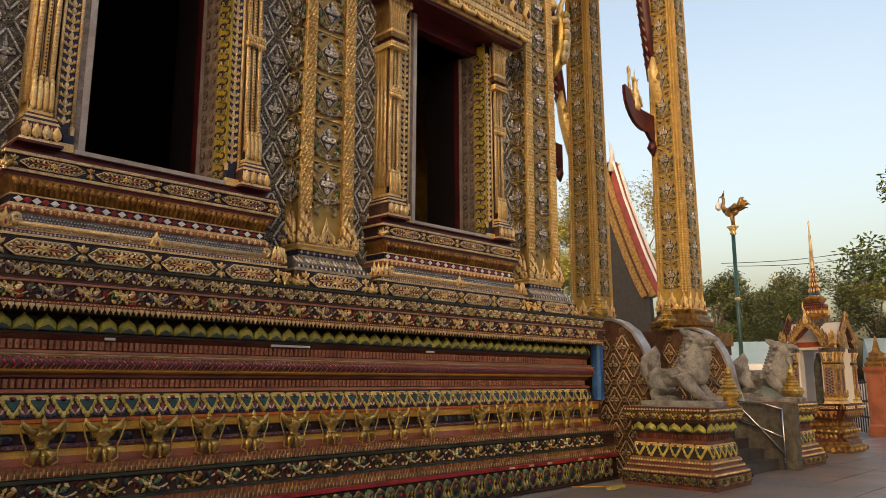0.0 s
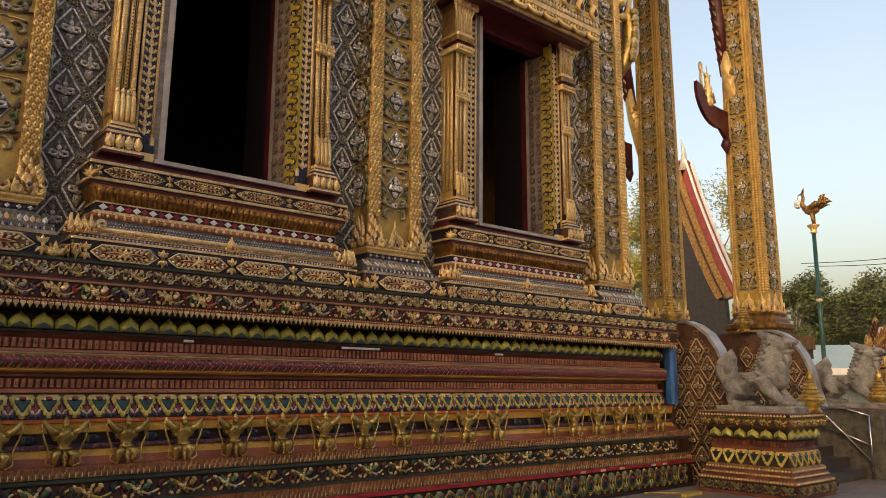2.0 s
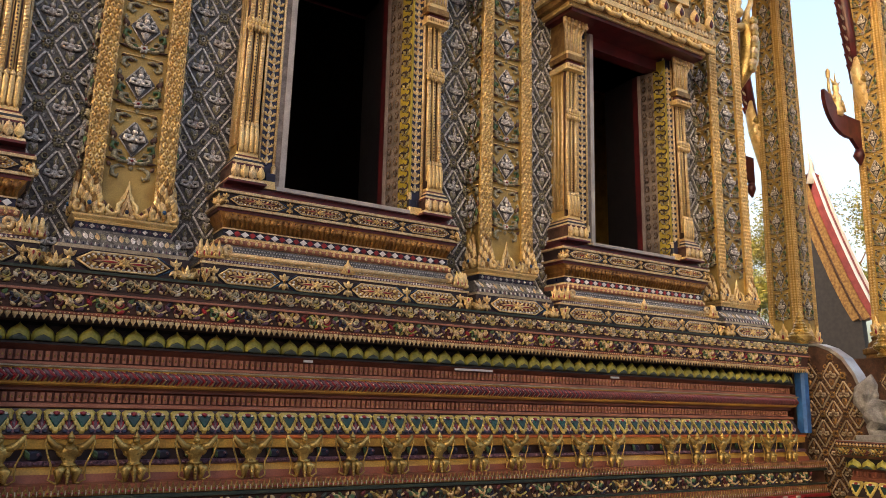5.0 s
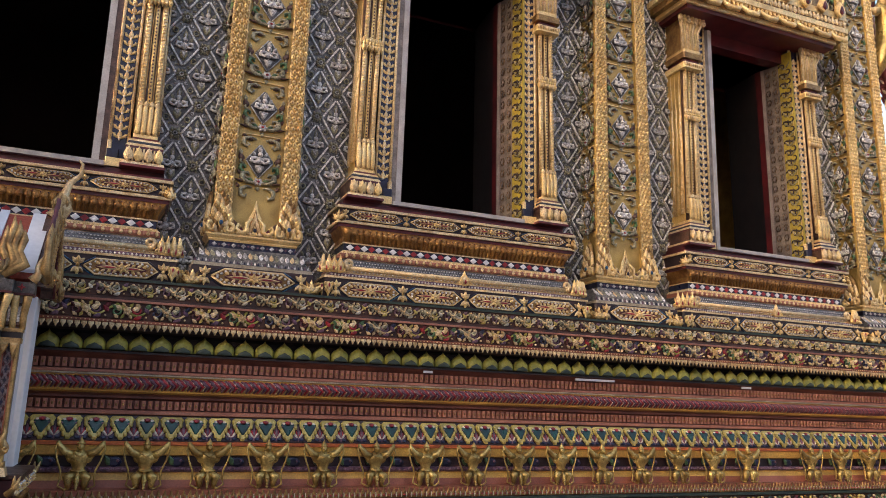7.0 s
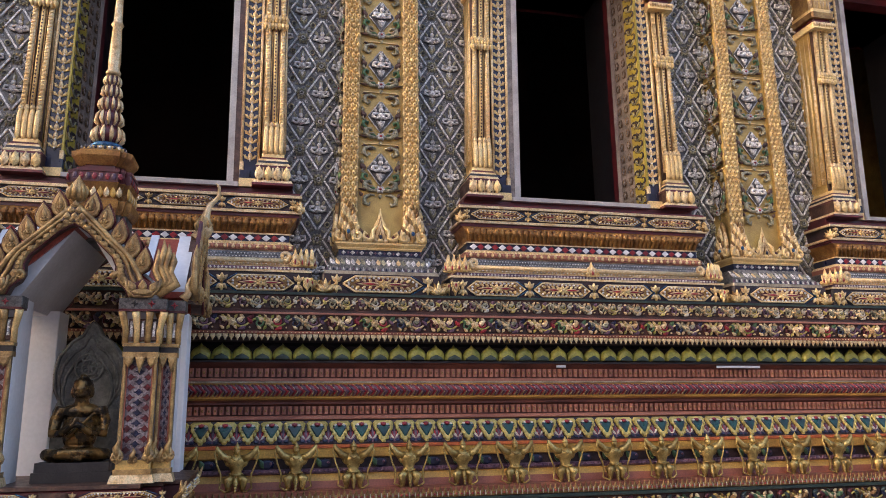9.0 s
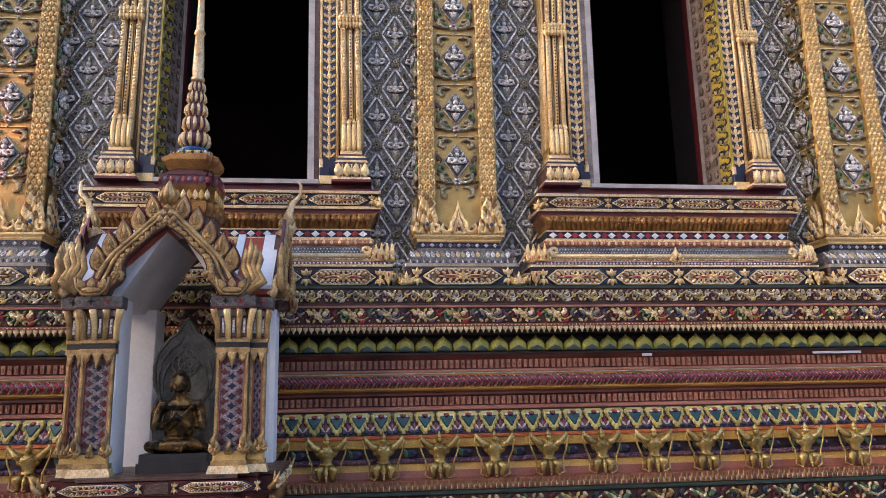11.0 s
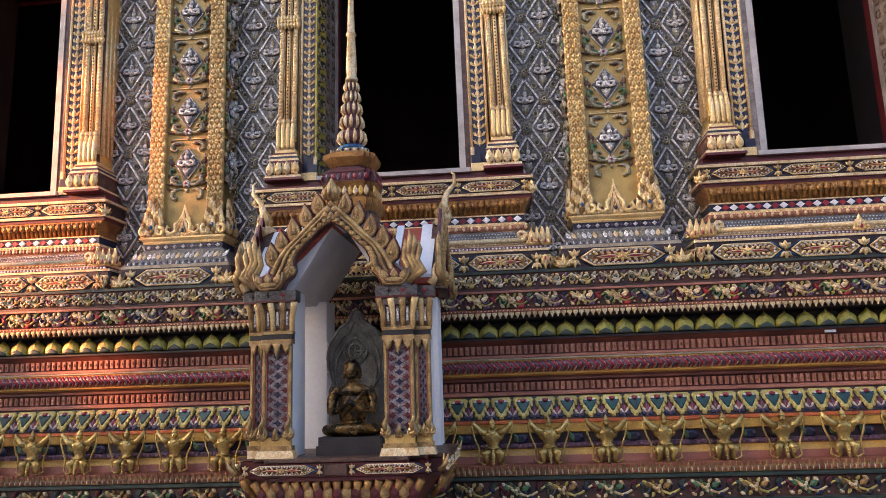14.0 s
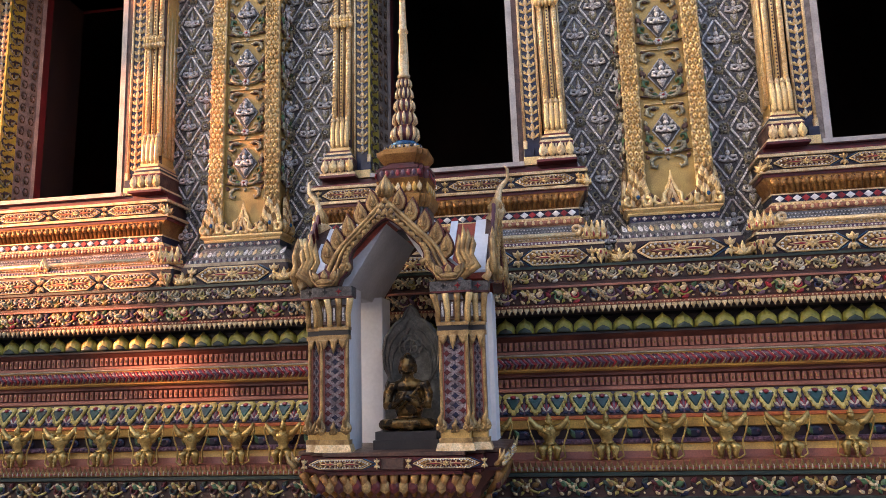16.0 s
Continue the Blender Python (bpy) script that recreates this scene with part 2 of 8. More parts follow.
# ---- builder ----
class Shape:
    """Collects the faces of one mesh. Local axes: x along the wall, y into it, z up."""

    def __init__(self):
        self.v, self.f, self.mi, self.sm, self.mats = [], [], [], [], []

    def slot(self, m):
        if m not in self.mats:
            self.mats.append(m)
        return self.mats.index(m)

    def add(self, verts, faces, m, smooth=False):
        o, k = len(self.v), self.slot(m)
        self.v += [tuple(p) for p in verts]
        for q in faces:
            self.f.append([o + i for i in q])
            self.mi.append(k)
            self.sm.append(smooth)
        return self

    def join(self, other, mx):
        o = len(self.v)
        self.v += [tuple(mx @ Vector(p)) for p in other.v]
        for q, k, s in zip(other.f, other.mi, other.sm):
            self.f.append([o + i for i in q])
            self.mi.append(self.slot(other.mats[k]))
            self.sm.append(s)
        return self

    def box(self, x0, x1, y0, y1, z0, z1, m, b=0.0, top=0.0):
        """b: chamfer of the upright and front edges; top: taper of the upper end."""
        rings = []
        for z, t in ((z0, 0), (z1, top)):
            rings.append([(x0 + t + b, y0 + t, z), (x1 - t - b, y0 + t, z), (x1 - t, y0 + t + b, z), (x1 - t, y1 - t - b, z),
                          (x1 - t - b, y1 - t, z), (x0 + t + b, y1 - t, z), (x0 + t, y1 - t - b, z), (x0 + t, y0 + t + b, z)])
        if b == 0:
            rings = [[r[0], r[1], r[4], r[5]] for r in rings]
        return self.loft(rings, m)

    def loft(self, rings, m, smooth=False, caps=True, closed=True):
        n, v, f = len(rings[0]), [p for r in rings for p in r], []
        for k in range(len(rings) - 1):
            for i in range(n if closed else n - 1):
                j = (i + 1) % n
                f.append((k * n + i, k * n + j, (k + 1) * n + j, (k + 1) * n + i))
        if caps:
            f += [tuple(reversed(range(n))), tuple(range((len(rings) - 1) * n, len(rings) * n))]
        return self.add(v, f, m, smooth)

    def relief(self, pts, m, y=0.0, d=0.02, inset=0.72, c=None):
        """A raised piece with the outline pts (x, z), anticlockwise from the front, standing d proud of the depth y."""
        cx, cz = c or (sum(p[0] for p in pts) / len(pts), sum(p[1] for p in pts) / len(pts))
        s = lambda k, yy: [(cx + (px - cx) * k, yy, cz + (pz - cz) * k) for px, pz in pts]
        n = len(pts)
        v = s(1, y) + s(1, y - d * 0.55) + s(inset, y - d)
        f = []
        for k in (0, 1):
            for i in range(n):
                j = (i + 1) % n
                f.append((k * n + i, k * n + j, (k + 1) * n + j, (k + 1) * n + i))
        f.append(tuple(range(2 * n, 3 * n)))
        return self.add(v, f, m)

    def lathe(self, prof, m, at=(0, 0, 0), seg=12, turn=0.0, smooth=True, squash=(1, 1)):
        rings = []
        for r, z in prof:
            rings.append([(at[0] + squash[0] * r * math.cos(turn + 2 * math.pi * i / seg), at[1] + squash[1] * r * math.sin(turn + 2 * math.pi * i / seg), at[2] + z) for i in range(seg)])
        return self.loft(rings, m, smooth)

    def redent(self, prof, m, at=(0, 0, 0), squash=(1, 1)):
        """A square turned shape with stepped corners; prof holds (half width, height)."""
        out = []
        for h, z in prof:
            a, b, c = h, h * 0.82, h * 0.66
            q = [(a, -c), (a, c), (b, c), (b, b), (c, b), (c, a), (-c, a), (-c, b), (-b, b), (-b, c), (-a, c), (-a, -c), (-b, -c), (-b, -b), (-c, -b), (-c, -a), (c, -a), (c, -b), (b, -b), (b, -c)]
            out.append([(at[0] + x * squash[0], at[1] + y * squash[1], at[2] + z) for x, y in q])
        return self.loft(out, m)

    def tube(self, pts, rad, m, seg=6, flat=1.0):
        """A bent round bar through pts with one radius or one for each point; flat squeezes it along y."""
        pts = [Vector(p) for p in pts]
        rad = rad if isinstance(rad, (list, tuple)) else [rad] * len(pts)
        rings = []
        for i, p in enumerate(pts):
            t = (pts[min(i + 1, len(pts) - 1)] - pts[max(i - 1, 0)]).normalized()
            u = t.cross(Vector((0, 1, 0)))
            u = u.normalized() if u.length > 1e-3 else Vector((1, 0, 0))
            w = u.cross(t).normalized()
            ring = []
            for k in range(seg):
                q = math.cos(2 * math.pi * k / seg) * u * rad[i] + math.sin(2 * math.pi * k / seg) * w * rad[i]
                ring.append(tuple(p + Vector((q.x, q.y * flat, q.z))))
            rings.append(ring)
        return self.loft(rings, m, True)

    def ball(self, at, r, m, seg=10):
        rx, ry, rz = r if isinstance(r, (list, tuple)) else (r, r, r)
        n = max(seg // 2, 3)
        rings = [[(at[0] + rx * math.sin(math.pi * k / n) * math.cos(2 * math.pi * i / seg), at[1] + ry * math.sin(math.pi * k / n) * math.sin(2 * math.pi * i / seg),
                   at[2] - rz * math.cos(math.pi * k / n)) for i in range(seg)] for k in range(1, n)]
        rings = [[(at[0], at[1], at[2] - rz * 0.99)] * seg] + rings + [[(at[0], at[1], at[2] + rz * 0.99)] * seg]
        return self.loft(rings, m, True, caps=False)

    def mesh(self, name):
        me = bpy.data.meshes.new(name)
        me.from_pydata(self.v, [], self.f)
        for m in self.mats:
            me.materials.append(m)
        me.polygons.foreach_set("material_index", self.mi)
        me.polygons.foreach_set("use_smooth", self.sm)
        me.update()
        return me


def part(name, shape, parent=None, label="", at=None):
    """Links a shape, or a mesh shared with others, as one object, under its thing if there is one."""
    ob = new(name, shape.mesh(name) if isinstance(shape, Shape) else shape)
    if parent:
        ob.parent = parent
    if at is not None:
        ob.matrix_basis = at if isinstance(at, Matrix) else Matrix.Translation(at)
    return tagged(ob, label)


def fused(shape, name, voxel):
    """One closed skin round the pieces of a sculpted figure."""
    tmp = new(name, shape.mesh(name))
    r = tmp.modifiers.new("skin", "REMESH")
    r.mode, r.voxel_size, r.use_smooth_shade = "VOXEL", voxel, True
    s = tmp.modifiers.new("smooth", "SMOOTH")
    s.factor, s.iterations = 0.5, 2
    me = bpy.data.meshes.new_from_object(tmp.evaluated_get(bpy.context.evaluated_depsgraph_get()))
    bpy.data.objects.remove(tmp)
    return me


def leaf(w, h, x=0.0, z=0.0, turn=0.0, n=5):
    """Outline of a pointed leaf that stands on (x, z)."""
    r = [(w / 2 * math.sin(math.pi * (k / n) ** 0.75), h * k / n) for k in range(n + 1)]
    o = r + [(-a, b) for a, b in reversed(r[1:-1])]
    c, s = math.cos(turn), math.sin(turn)
    return [(x + a * c - b * s, z + a * s + b * c) for a, b in o]


def rhomb(w, h, x=0.0, z=0.0):
    return [(x - w / 2, z), (x, z - h / 2), (x + w / 2, z), (x, z + h / 2)]


def oval(w, h, x=0.0, z=0.0, n=8):
    return [(x + w / 2 * math.cos(2 * math.pi * k / n), z + h / 2 * math.sin(2 * math.pi * k / n)) for k in range(n)]


def rect(x0, x1, z0, z1):
    return [(x0, z0), (x1, z0), (x1, z1), (x0, z1)]


def curl(x, z, r, start, turns, n=9, grow=0.75):
    """Points of a spiral in the plane of the wall."""
    return [(x + r * (1 - grow * k / n) * math.cos(start + turns * 2 * math.pi * k / n), 0.0, z + r * (1 - grow * k / n) * math.sin(start + turns * 2 * math.pi * k / n)) for k in range(n + 1)]


def thing(name, label, category, group="", at=None, kind=""):
    """An empty at the base of a thing made of parts."""
    ob = new(name)
    if at is not None:
        ob.matrix_basis = at if isinstance(at, Matrix) else Matrix.Translation(at)
    return tagged(ob, label, category, group, kind)

# ---- the hall: plinth ----
XW, XC, YB = -9.5, 11.49, 7.12  # west end and east corner of the plinth, its foot line
WALL, TOP = 7.88, 13.5           # wall plane and its height
BAY, PIL0 = 4.52, 1.08           # pilaster spacing and one pilaster's place
LEDGE = 2.69


def band(prof, m):
    """A moulding along the front that turns the corner; prof holds (setback, height) from top to bottom."""
    s = Shape()
    cols = [[(XW, YB + d, z) for d, z in prof], [(XC - d, YB + d, z) for d, z in prof], [(XC - d, YB + 1.9, z) for d, z in prof]]
    return s.loft(cols, m, caps=False, closed=False)


plinth = thing("plinth", "tall stepped plinth of glazed and gilded relief bands in red, yellow and green", "plinth", kind="structure")
BANDS = [
    ("top_slab", [(0.9, 2.69), (0.10, 2.69), (0.10, 2.665)], GREEN, "dark green top edge"),
    ("small_scroll_ground", [(0.10, 2.665), (0.115, 2.655), (0.115, 2.53), (0.10, 2.52), (0.10, 2.498)], EARTH, ""),
    ("red_fillet", [(0.10, 2.498), (0.09, 2.495), (0.09, 2.478), (0.115, 2.475)], PINKRED, ""),
    ("scroll_ground", [(0.115, 2.475), (0.125, 2.33), (0.11, 2.32)], EARTH, ""),
    ("dotted_fillet", [(0.11, 2.32), (0.10, 2.315), (0.10, 2.295), (0.13, 2.285)], BRICKRED, ""),
    ("fringe_ground", [(0.13, 2.285), (0.17, 2.24), (0.30, 2.225)], PLUM, ""),
    ("petal_cove", [(0.30, 2.225), (0.34, 2.20), (0.30, 2.065), (0.27, 2.055), (0.27, 2.035)], BLACK, ""),
    # both dentil coves are coloured darker than their dentils, for shade in the gaps
    ("upper_red_cove", [(0.27, 2.035), (0.30, 2.02), (0.34, 1.985), (0.34, 1.90), (0.30, 1.89)], DIMRED, "terracotta red band of small dentils"),
    ("upper_red_lip", [(0.30, 1.89), (0.27, 1.885), (0.27, 1.862), (0.29, 1.855)], PINKRED, ""),
    ("pale_line", [(0.262, 1.858), (0.242, 1.856), (0.242, 1.843), (0.262, 1.840)], TAN, "thin pale line above the leaf rope"),
    ("rope_ground", [(0.29, 1.855), (0.26, 1.845), (0.26, 1.83), (0.25, 1.77), (0.27, 1.70), (0.31, 1.685)], AMBER, ""),
    ("lower_red_cove", [(0.31, 1.685), (0.33, 1.665), (0.33, 1.645), (0.365, 1.63), (0.365, 1.55), (0.33, 1.54)], DIMRED, "terracotta red band of small dentils"),
    ("lower_red_lip", [(0.33, 1.54), (0.31, 1.535), (0.31, 1.505), (0.335, 1.495)], PINKRED, ""),
    ("flower_ground", [(0.335, 1.495), (0.32, 1.49), (0.24, 1.285), (0.21, 1.275)], PLUM, ""),
    ("orange_fillet", [(0.21, 1.275), (0.19, 1.27), (0.19, 1.245), (0.205, 1.24)], ORANGE, ""),
    ("niche_yellow_top", [(0.205, 1.24), (0.21, 1.16), (0.24, 1.15)], AMBER, ""),
    ("niche_dark", [(0.24, 1.15), (0.24, 1.06)], PLUM, ""),
    ("niche_mauve_rib", [(0.24, 1.06), (0.205, 1.055), (0.205, 1.02), (0.225, 1.01)], PURPLE, ""),
    ("niche_yellow_foot", [(0.225, 1.01), (0.19, 0.95)], AMBER, ""),
    ("niche_red_foot", [(0.19, 0.95), (0.17, 0.885), (0.03, 0.88)], BRICKRED, ""),
    ("fringe_upper", [(0.03, 0.88), (0.015, 0.875), (0.03, 0.79), (0.02, 0.785)], BRICKRED, ""),
    ("green_fillet", [(0.02, 0.785), (0.005, 0.78), (0.005, 0.752), (0.03, 0.745)], GREEN, ""),
    ("leaf_scroll_ground", [(0.03, 0.745), (0.04, 0.735), (0.03, 0.58), (0.02, 0.57)], EARTH, ""),
    ("fringe_lower_green", [(0.02, 0.57), (0.005, 0.565), (0.005, 0.545), (0.02, 0.54)], GREEN, ""),
    ("fringe_lower", [(0.02, 0.54), (0.01, 0.42), (0.0, 0.415)], BRICKRED, ""),
    ("red_strip", [(0.0, 0.415), (-0.015, 0.41), (-0.015, 0.37), (0.005, 0.365)], RED, ""),
    ("foot_ground", [(0.005, 0.365), (0.02, 0.35), (0.0, 0.03), (-0.02, 0.02), (-0.02, 0.0)], PLUM, ""),
]
BAND = {}
for name, prof, m, label in BANDS:
    BAND[name] = part(name, band(prof, m), plinth, label)


def row(x0, x1, step):
    return [x0 + step * (i + 0.5) for i in range(int((x1 - x0) / step))]


# shield flowers and the leaves between them
def shield(w, h, x=0.0, z=0.0):
    return [(x - w * 0.07, z), (x + w * 0.07, z), (x + w * 0.22, z + h * 0.28), (x + w * 0.40, z + h * 0.60), (x + w * 0.50, z + h * 0.88), (x + w * 0.38, z + h), (x - w * 0.38, z + h), (x - w * 0.50, z + h * 0.88),
            (x - w * 0.40, z + h * 0.60), (x - w * 0.22, z + h * 0.28)]


def shield_flower():
    s = Shape()
    s.relief(shield(0.205, 0.215), YELLOW, 0, 0.03, 0.86)
    for sx in (-1, 1):
        for k in range(3):
            s.ball((sx * (0.034 + 0.021 * k), -0.026, 0.046 + 0.044 * k), (0.019, 0.015, 0.026), YELLOW, 6)
        s.relief(oval(0.036, 0.03, sx * 0.038, 0.168), CREAM, -0.018, 0.022, 0.6)
        s.relief(oval(0.020, 0.02, sx * 0.052, 0.140), PURPLE, -0.018, 0.022, 0.6)
    s.relief(shield(0.135, 0.125, 0, 0.050), TEAL, -0.018, 0.020, 0.75)
    s.relief(oval(0.074, 0.050, 0, 0.172), PURPLE, -0.018, 0.020, 0.7)
    s.relief(oval(0.056, 0.040, 0, 0.174), RED, -0.02, 0.028, 0.6)
    s.relief(oval(0.074, 0.02, 0, 0.152), PURPLE, -0.02, 0.018, 0.6)
    return s


def between_leaf():
    s = Shape()
    s.relief(leaf(0.10, 0.12, 0, 0), PURPLE, 0, 0.012, 0.6)
    for a in (-0.75, -0.3, 0.3, 0.75):
        s.relief(leaf(0.026, 0.085, 0, 0.03, a), RED if abs(a) < 0.5 else CREAM, -0.005, 0.016, 0.5)
    s.relief(leaf(0.03, 0.10, 0, 0.035), PURPLE, -0.008, 0.018, 0.5)
    for sx in (-1, 1):
        s.relief(oval(0.05, 0.03, sx * 0.03, 0.016), NAVY, -0.004, 0.016, 0.6)
    return s


tilt = Matrix.Rotation(-0.36, 4, "X")
flower_me, tuft_me = shield_flower().mesh("shield_flower"), between_leaf().mesh("leaf_tuft")
for x in row(XW, XC - 0.3, 0.21):
    part("shield_flower", flower_me, BAND["flower_ground"], at=Matrix.Translation((x, YB + 0.243, 1.28)) @ tilt)
    part("leaf_tuft", tuft_me, BAND["flower_ground"], at=Matrix.Translation((x + 0.105, YB + 0.246, 1.285)) @ tilt)

# lotus petals under the cornice
s = Shape()
pet = [(0.092, 0), (0.093, 0.045), (0.086, 0.075), (0.066, 0.102), (0.036, 0.122), (0.012, 0.14), (0, 0.16)]
pet = [(-u, z) for u, z in pet] + [(u, z) for u, z in reversed(pet[:-1])]
s.loft([[(u * k, -y, 0.03 + (z - 0.03) * k) for u, z in pet] for k, y in ((1.0, 0.0), (0.97, 0.022), (0.86, 0.042), (0.66, 0.056), (0.36, 0.064))], LIME, True)
cup = [(0.070, 0.0), (0.068, 0.016), (0.052, 0.036), (0.028, 0.050), (0, 0.064)]
cup = [(-u, z) for u, z in cup] + [(u, z) for u, z in reversed(cup[:-1])]
s.loft([[(u * k, -y, 0.02 + (z - 0.02) * k) for u, z in cup] for k, y in ((1.0, 0.03), (0.97, 0.056), (0.8, 0.066), (0.4, 0.069))], GREEN, True)
petal_me = s.mesh("lotus_petal")
for x in row(XW, XC - 0.25, 0.187):
    part("lotus_petal", petal_me, BAND["petal_cove"], at=(x, YB + 0.30, 2.062))
for y in row(YB + 0.3, YB + 1.8, 0.187):
    part("lotus_petal", petal_me, BAND["petal_cove"], at=Matrix.Translation((XC - 0.30, y, 2.062)) @ Matrix.Rotation(math.pi / 2, 4, "Z"))


# scrolls: a rosette with tendrils and leaves
def scroll(w, h, ground, cols, flowers):
    s = Shape()
    a, b, c, e = cols
    r = h * 0.30
    n = 11
    wave = [(-w / 2 + w * k / n, -0.008, h * 0.30 * math.sin(2 * math.pi * k / n)) for k in range(n + 1)]
    s.tube(wave, [h * 0.06 + h * 0.03 * math.sin(math.pi * k / n) for k in range(n + 1)], a, 5)
    for sx, zz, m in ((-1, 1, b), (1, -1, c)):
        s.tube([(p[0], -0.012, p[2]) for p in curl(sx * w * 0.26, zz * -h * 0.06, r * 0.95, 0.4 + (sx > 0) * 2.6, 1.1 * sx)], [h * 0.09 * (1 - 0.06 * k) for k in range(10)], m, 5)
        s.relief(leaf(h * 0.34, h * 0.62, sx * w * 0.12, zz * h * 0.02, -sx * 1.0), e, 0, 0.030, 0.5)
        s.relief(leaf(h * 0.30, h * 0.55, sx * w * 0.38, zz * h * 0.30, sx * 2.0), m, 0, 0.028, 0.5)
        s.relief(leaf(h * 0.30, h * 0.52, sx * w * 0.45, -zz * h * 0.12, -sx * 0.7), b if m == c else c, 0, 0.026, 0.5)
        s.relief(leaf(h * 0.24, h * 0.40, sx * w * 0.20, -zz * h * 0.46, -sx * (0.9 if zz > 0 else 2.2)), flowers, 0, 0.026, 0.5)
        s.relief(leaf(h * 0.22, h * 0.34, sx * w * 0.30, zz * h * 0.44, sx * (2.3 if zz > 0 else 0.8)), a, 0, 0.024, 0.5)
        s.relief(oval(h * 0.14, h * 0.14, sx * w * 0.48, zz * h * 0.36, 6), flowers, 0, 0.024, 0.5)
    for k in range(6):
        t = 2 * math.pi * k / 6 + 0.3
        s.relief(leaf(h * 0.25, h * 0.31, 0, 0, t), flowers if k % 2 else e, -0.008, 0.030, 0.5)
    s.ball((0, -0.036, 0), (h * 0.13, 0.020, h * 0.13), flowers, 6)
    for sx in (-1, 1):
        for g in (-1, 1):
            s.relief(leaf(h * 0.20, h * 0.34, sx * w * 0.06, g * h * 0.22, -sx * g * 0.6 + (0 if g > 0 else math.pi)), a if sx * g > 0 else e, 0, 0.024, 0.5)
    return s


def scroll_row(name, parent, step, h, y, z, cols, flowers, x1):
    shapes = [scroll(step, h, None, c, flowers).mesh(name) for c in cols]
    for i, x in enumerate(row(XW, x1, step)):
        part(name, shapes[i % len(shapes)], BAND[parent], at=(x, y, z))


scroll_row("small_scroll", "small_scroll_ground", 0.278, 0.115, YB + 0.113, 2.592, [(PALEGOLD, OLIVE, YELLOW, OLIVE), (PALEGOLD, PURPLE, CREAM, OLIVE)], PALEGOLD, XC - 0.1)
scroll_row("large_scroll", "scroll_ground", 0.333, 0.145, YB + 0.117, 2.402, [(YELLOW, DARKRED, PURPLE, PALEGOLD), (LIME, LEAF, RED, PALEGOLD), (PALEGOLD, NAVY, PURPLE, OLIVE)], PALEGOLD, XC - 0.1)
scroll_row("leaf_scroll", "leaf_scroll_ground", 0.42, 0.155, YB + 0.03, 0.658, [(PALEGOLD, DARKRED, NAVY, LEAF), (YELLOW, GREEN, PLUM, OLDGOLD)], PALEGOLD, XC - 0.05)

# the tall foot band: big leaf bosses
def foot_boss(m):
    """A dark glass dome in a gilt ring between folded green and yellow leaves."""
    s = Shape()
    s.tube([(0.095 * math.cos(t * math.pi / 8), -0.022, 0.175 + 0.115 * math.sin(t * math.pi / 8)) for t in range(17)], 0.013, OLDGOLD, 6)
    s.tube([(0.070 * math.cos(t * math.pi / 8), -0.026, 0.175 + 0.088 * math.sin(t * math.pi / 8)) for t in range(17)], 0.010, GREEN, 5)
    s.ball((0, -0.014, 0.175), (0.064, 0.034, 0.080), m, 10)
    s.relief(oval(0.05, 0.05, 0, 0.215), RED, -0.036, 0.016, 0.6)
    for sx in (-1, 1):
        for k, (w, h, a, c) in enumerate(((0.07, 0.15, 0.15, LIME), (0.055, 0.12, 0.55, LEAF), (0.045, 0.10, -0.2, PURPLE))):
            s.relief(leaf(w, h, sx * 0.150, 0.02 + 0.01 * k, sx * a), c, -0.006 * k, 0.028, 0.5)
            s.relief(leaf(w, h, sx * 0.150, 0.318 - 0.01 * k, math.pi - sx * a), c, -0.006 * k, 0.028, 0.5)
    for g, z in ((0, 0.025), (math.pi, 0.318)):
        s.relief(leaf(0.06, 0.075, 0.0, z, g), YELLOW, 0, 0.026, 0.5)
    return s


bosses = [foot_boss(NAVY).mesh("leaf_boss"), foot_boss(TEAL).mesh("leaf_boss")]
for i, x in enumerate(row(XW, XC - 0.02, 0.33)):
    part("leaf_boss", bosses[i % 2], BAND["foot_ground"], at=(x, YB + 0.012, 0.03))

# fine repeats: dentils, rope leaves and fringes
def repeats(name, parent, step, x0, x1, make, label=""):
    one, s = make(), Shape()
    for x in row(x0, x1, step):
        s.join(one, Matrix.Translation((x, 0, 0)))
    ob = part(name, s, BAND[parent], label)
    tagged(ob, kind="stuff")


def dentil(y, z0, z1):
    s = Shape()
    s.box(-0.018, 0.018, y - 0.035, y + 0.01, z0, z1, PINKRED, 0.004)
    s.relief(oval(0.018, 0.03, 0, (z0 + z1) / 2, 6), OLDGOLD, y - 0.035, 0.008, 0.6)
    return s


def rope_leaf():
    s = Shape()
    y = YB + 0.255
    for sh, m, w in ((0.0, PURPLE, 0.020), (0.030, RED, 0.017), (0.052, CREAM, 0.006)):
        s.tube([(-0.055 + sh, y + 0.005, 1.825), (-0.02 + sh, y - 0.022, 1.795), (0.02 + sh, y - 0.020, 1.765), (-0.01 + sh, y + 0.0, 1.72)], [w * 0.5, w, w, w * 0.4], m, 4)
    return s


def fringe(y, z, h, m, up=False):
    s = Shape()
    g = 1 if up else -1
    o = [(-0.022, 0), (0.022, 0), (0.024, g * h * 0.35), (0.012, g * h * 0.6), (0, g * h), (-0.012, g * h * 0.6), (-0.024, g * h * 0.35)]
    if not up:
        o = o[::-1]
    s.relief([(a, z + b) for a, b in o], m, y, 0.016, 0.5)
    return s


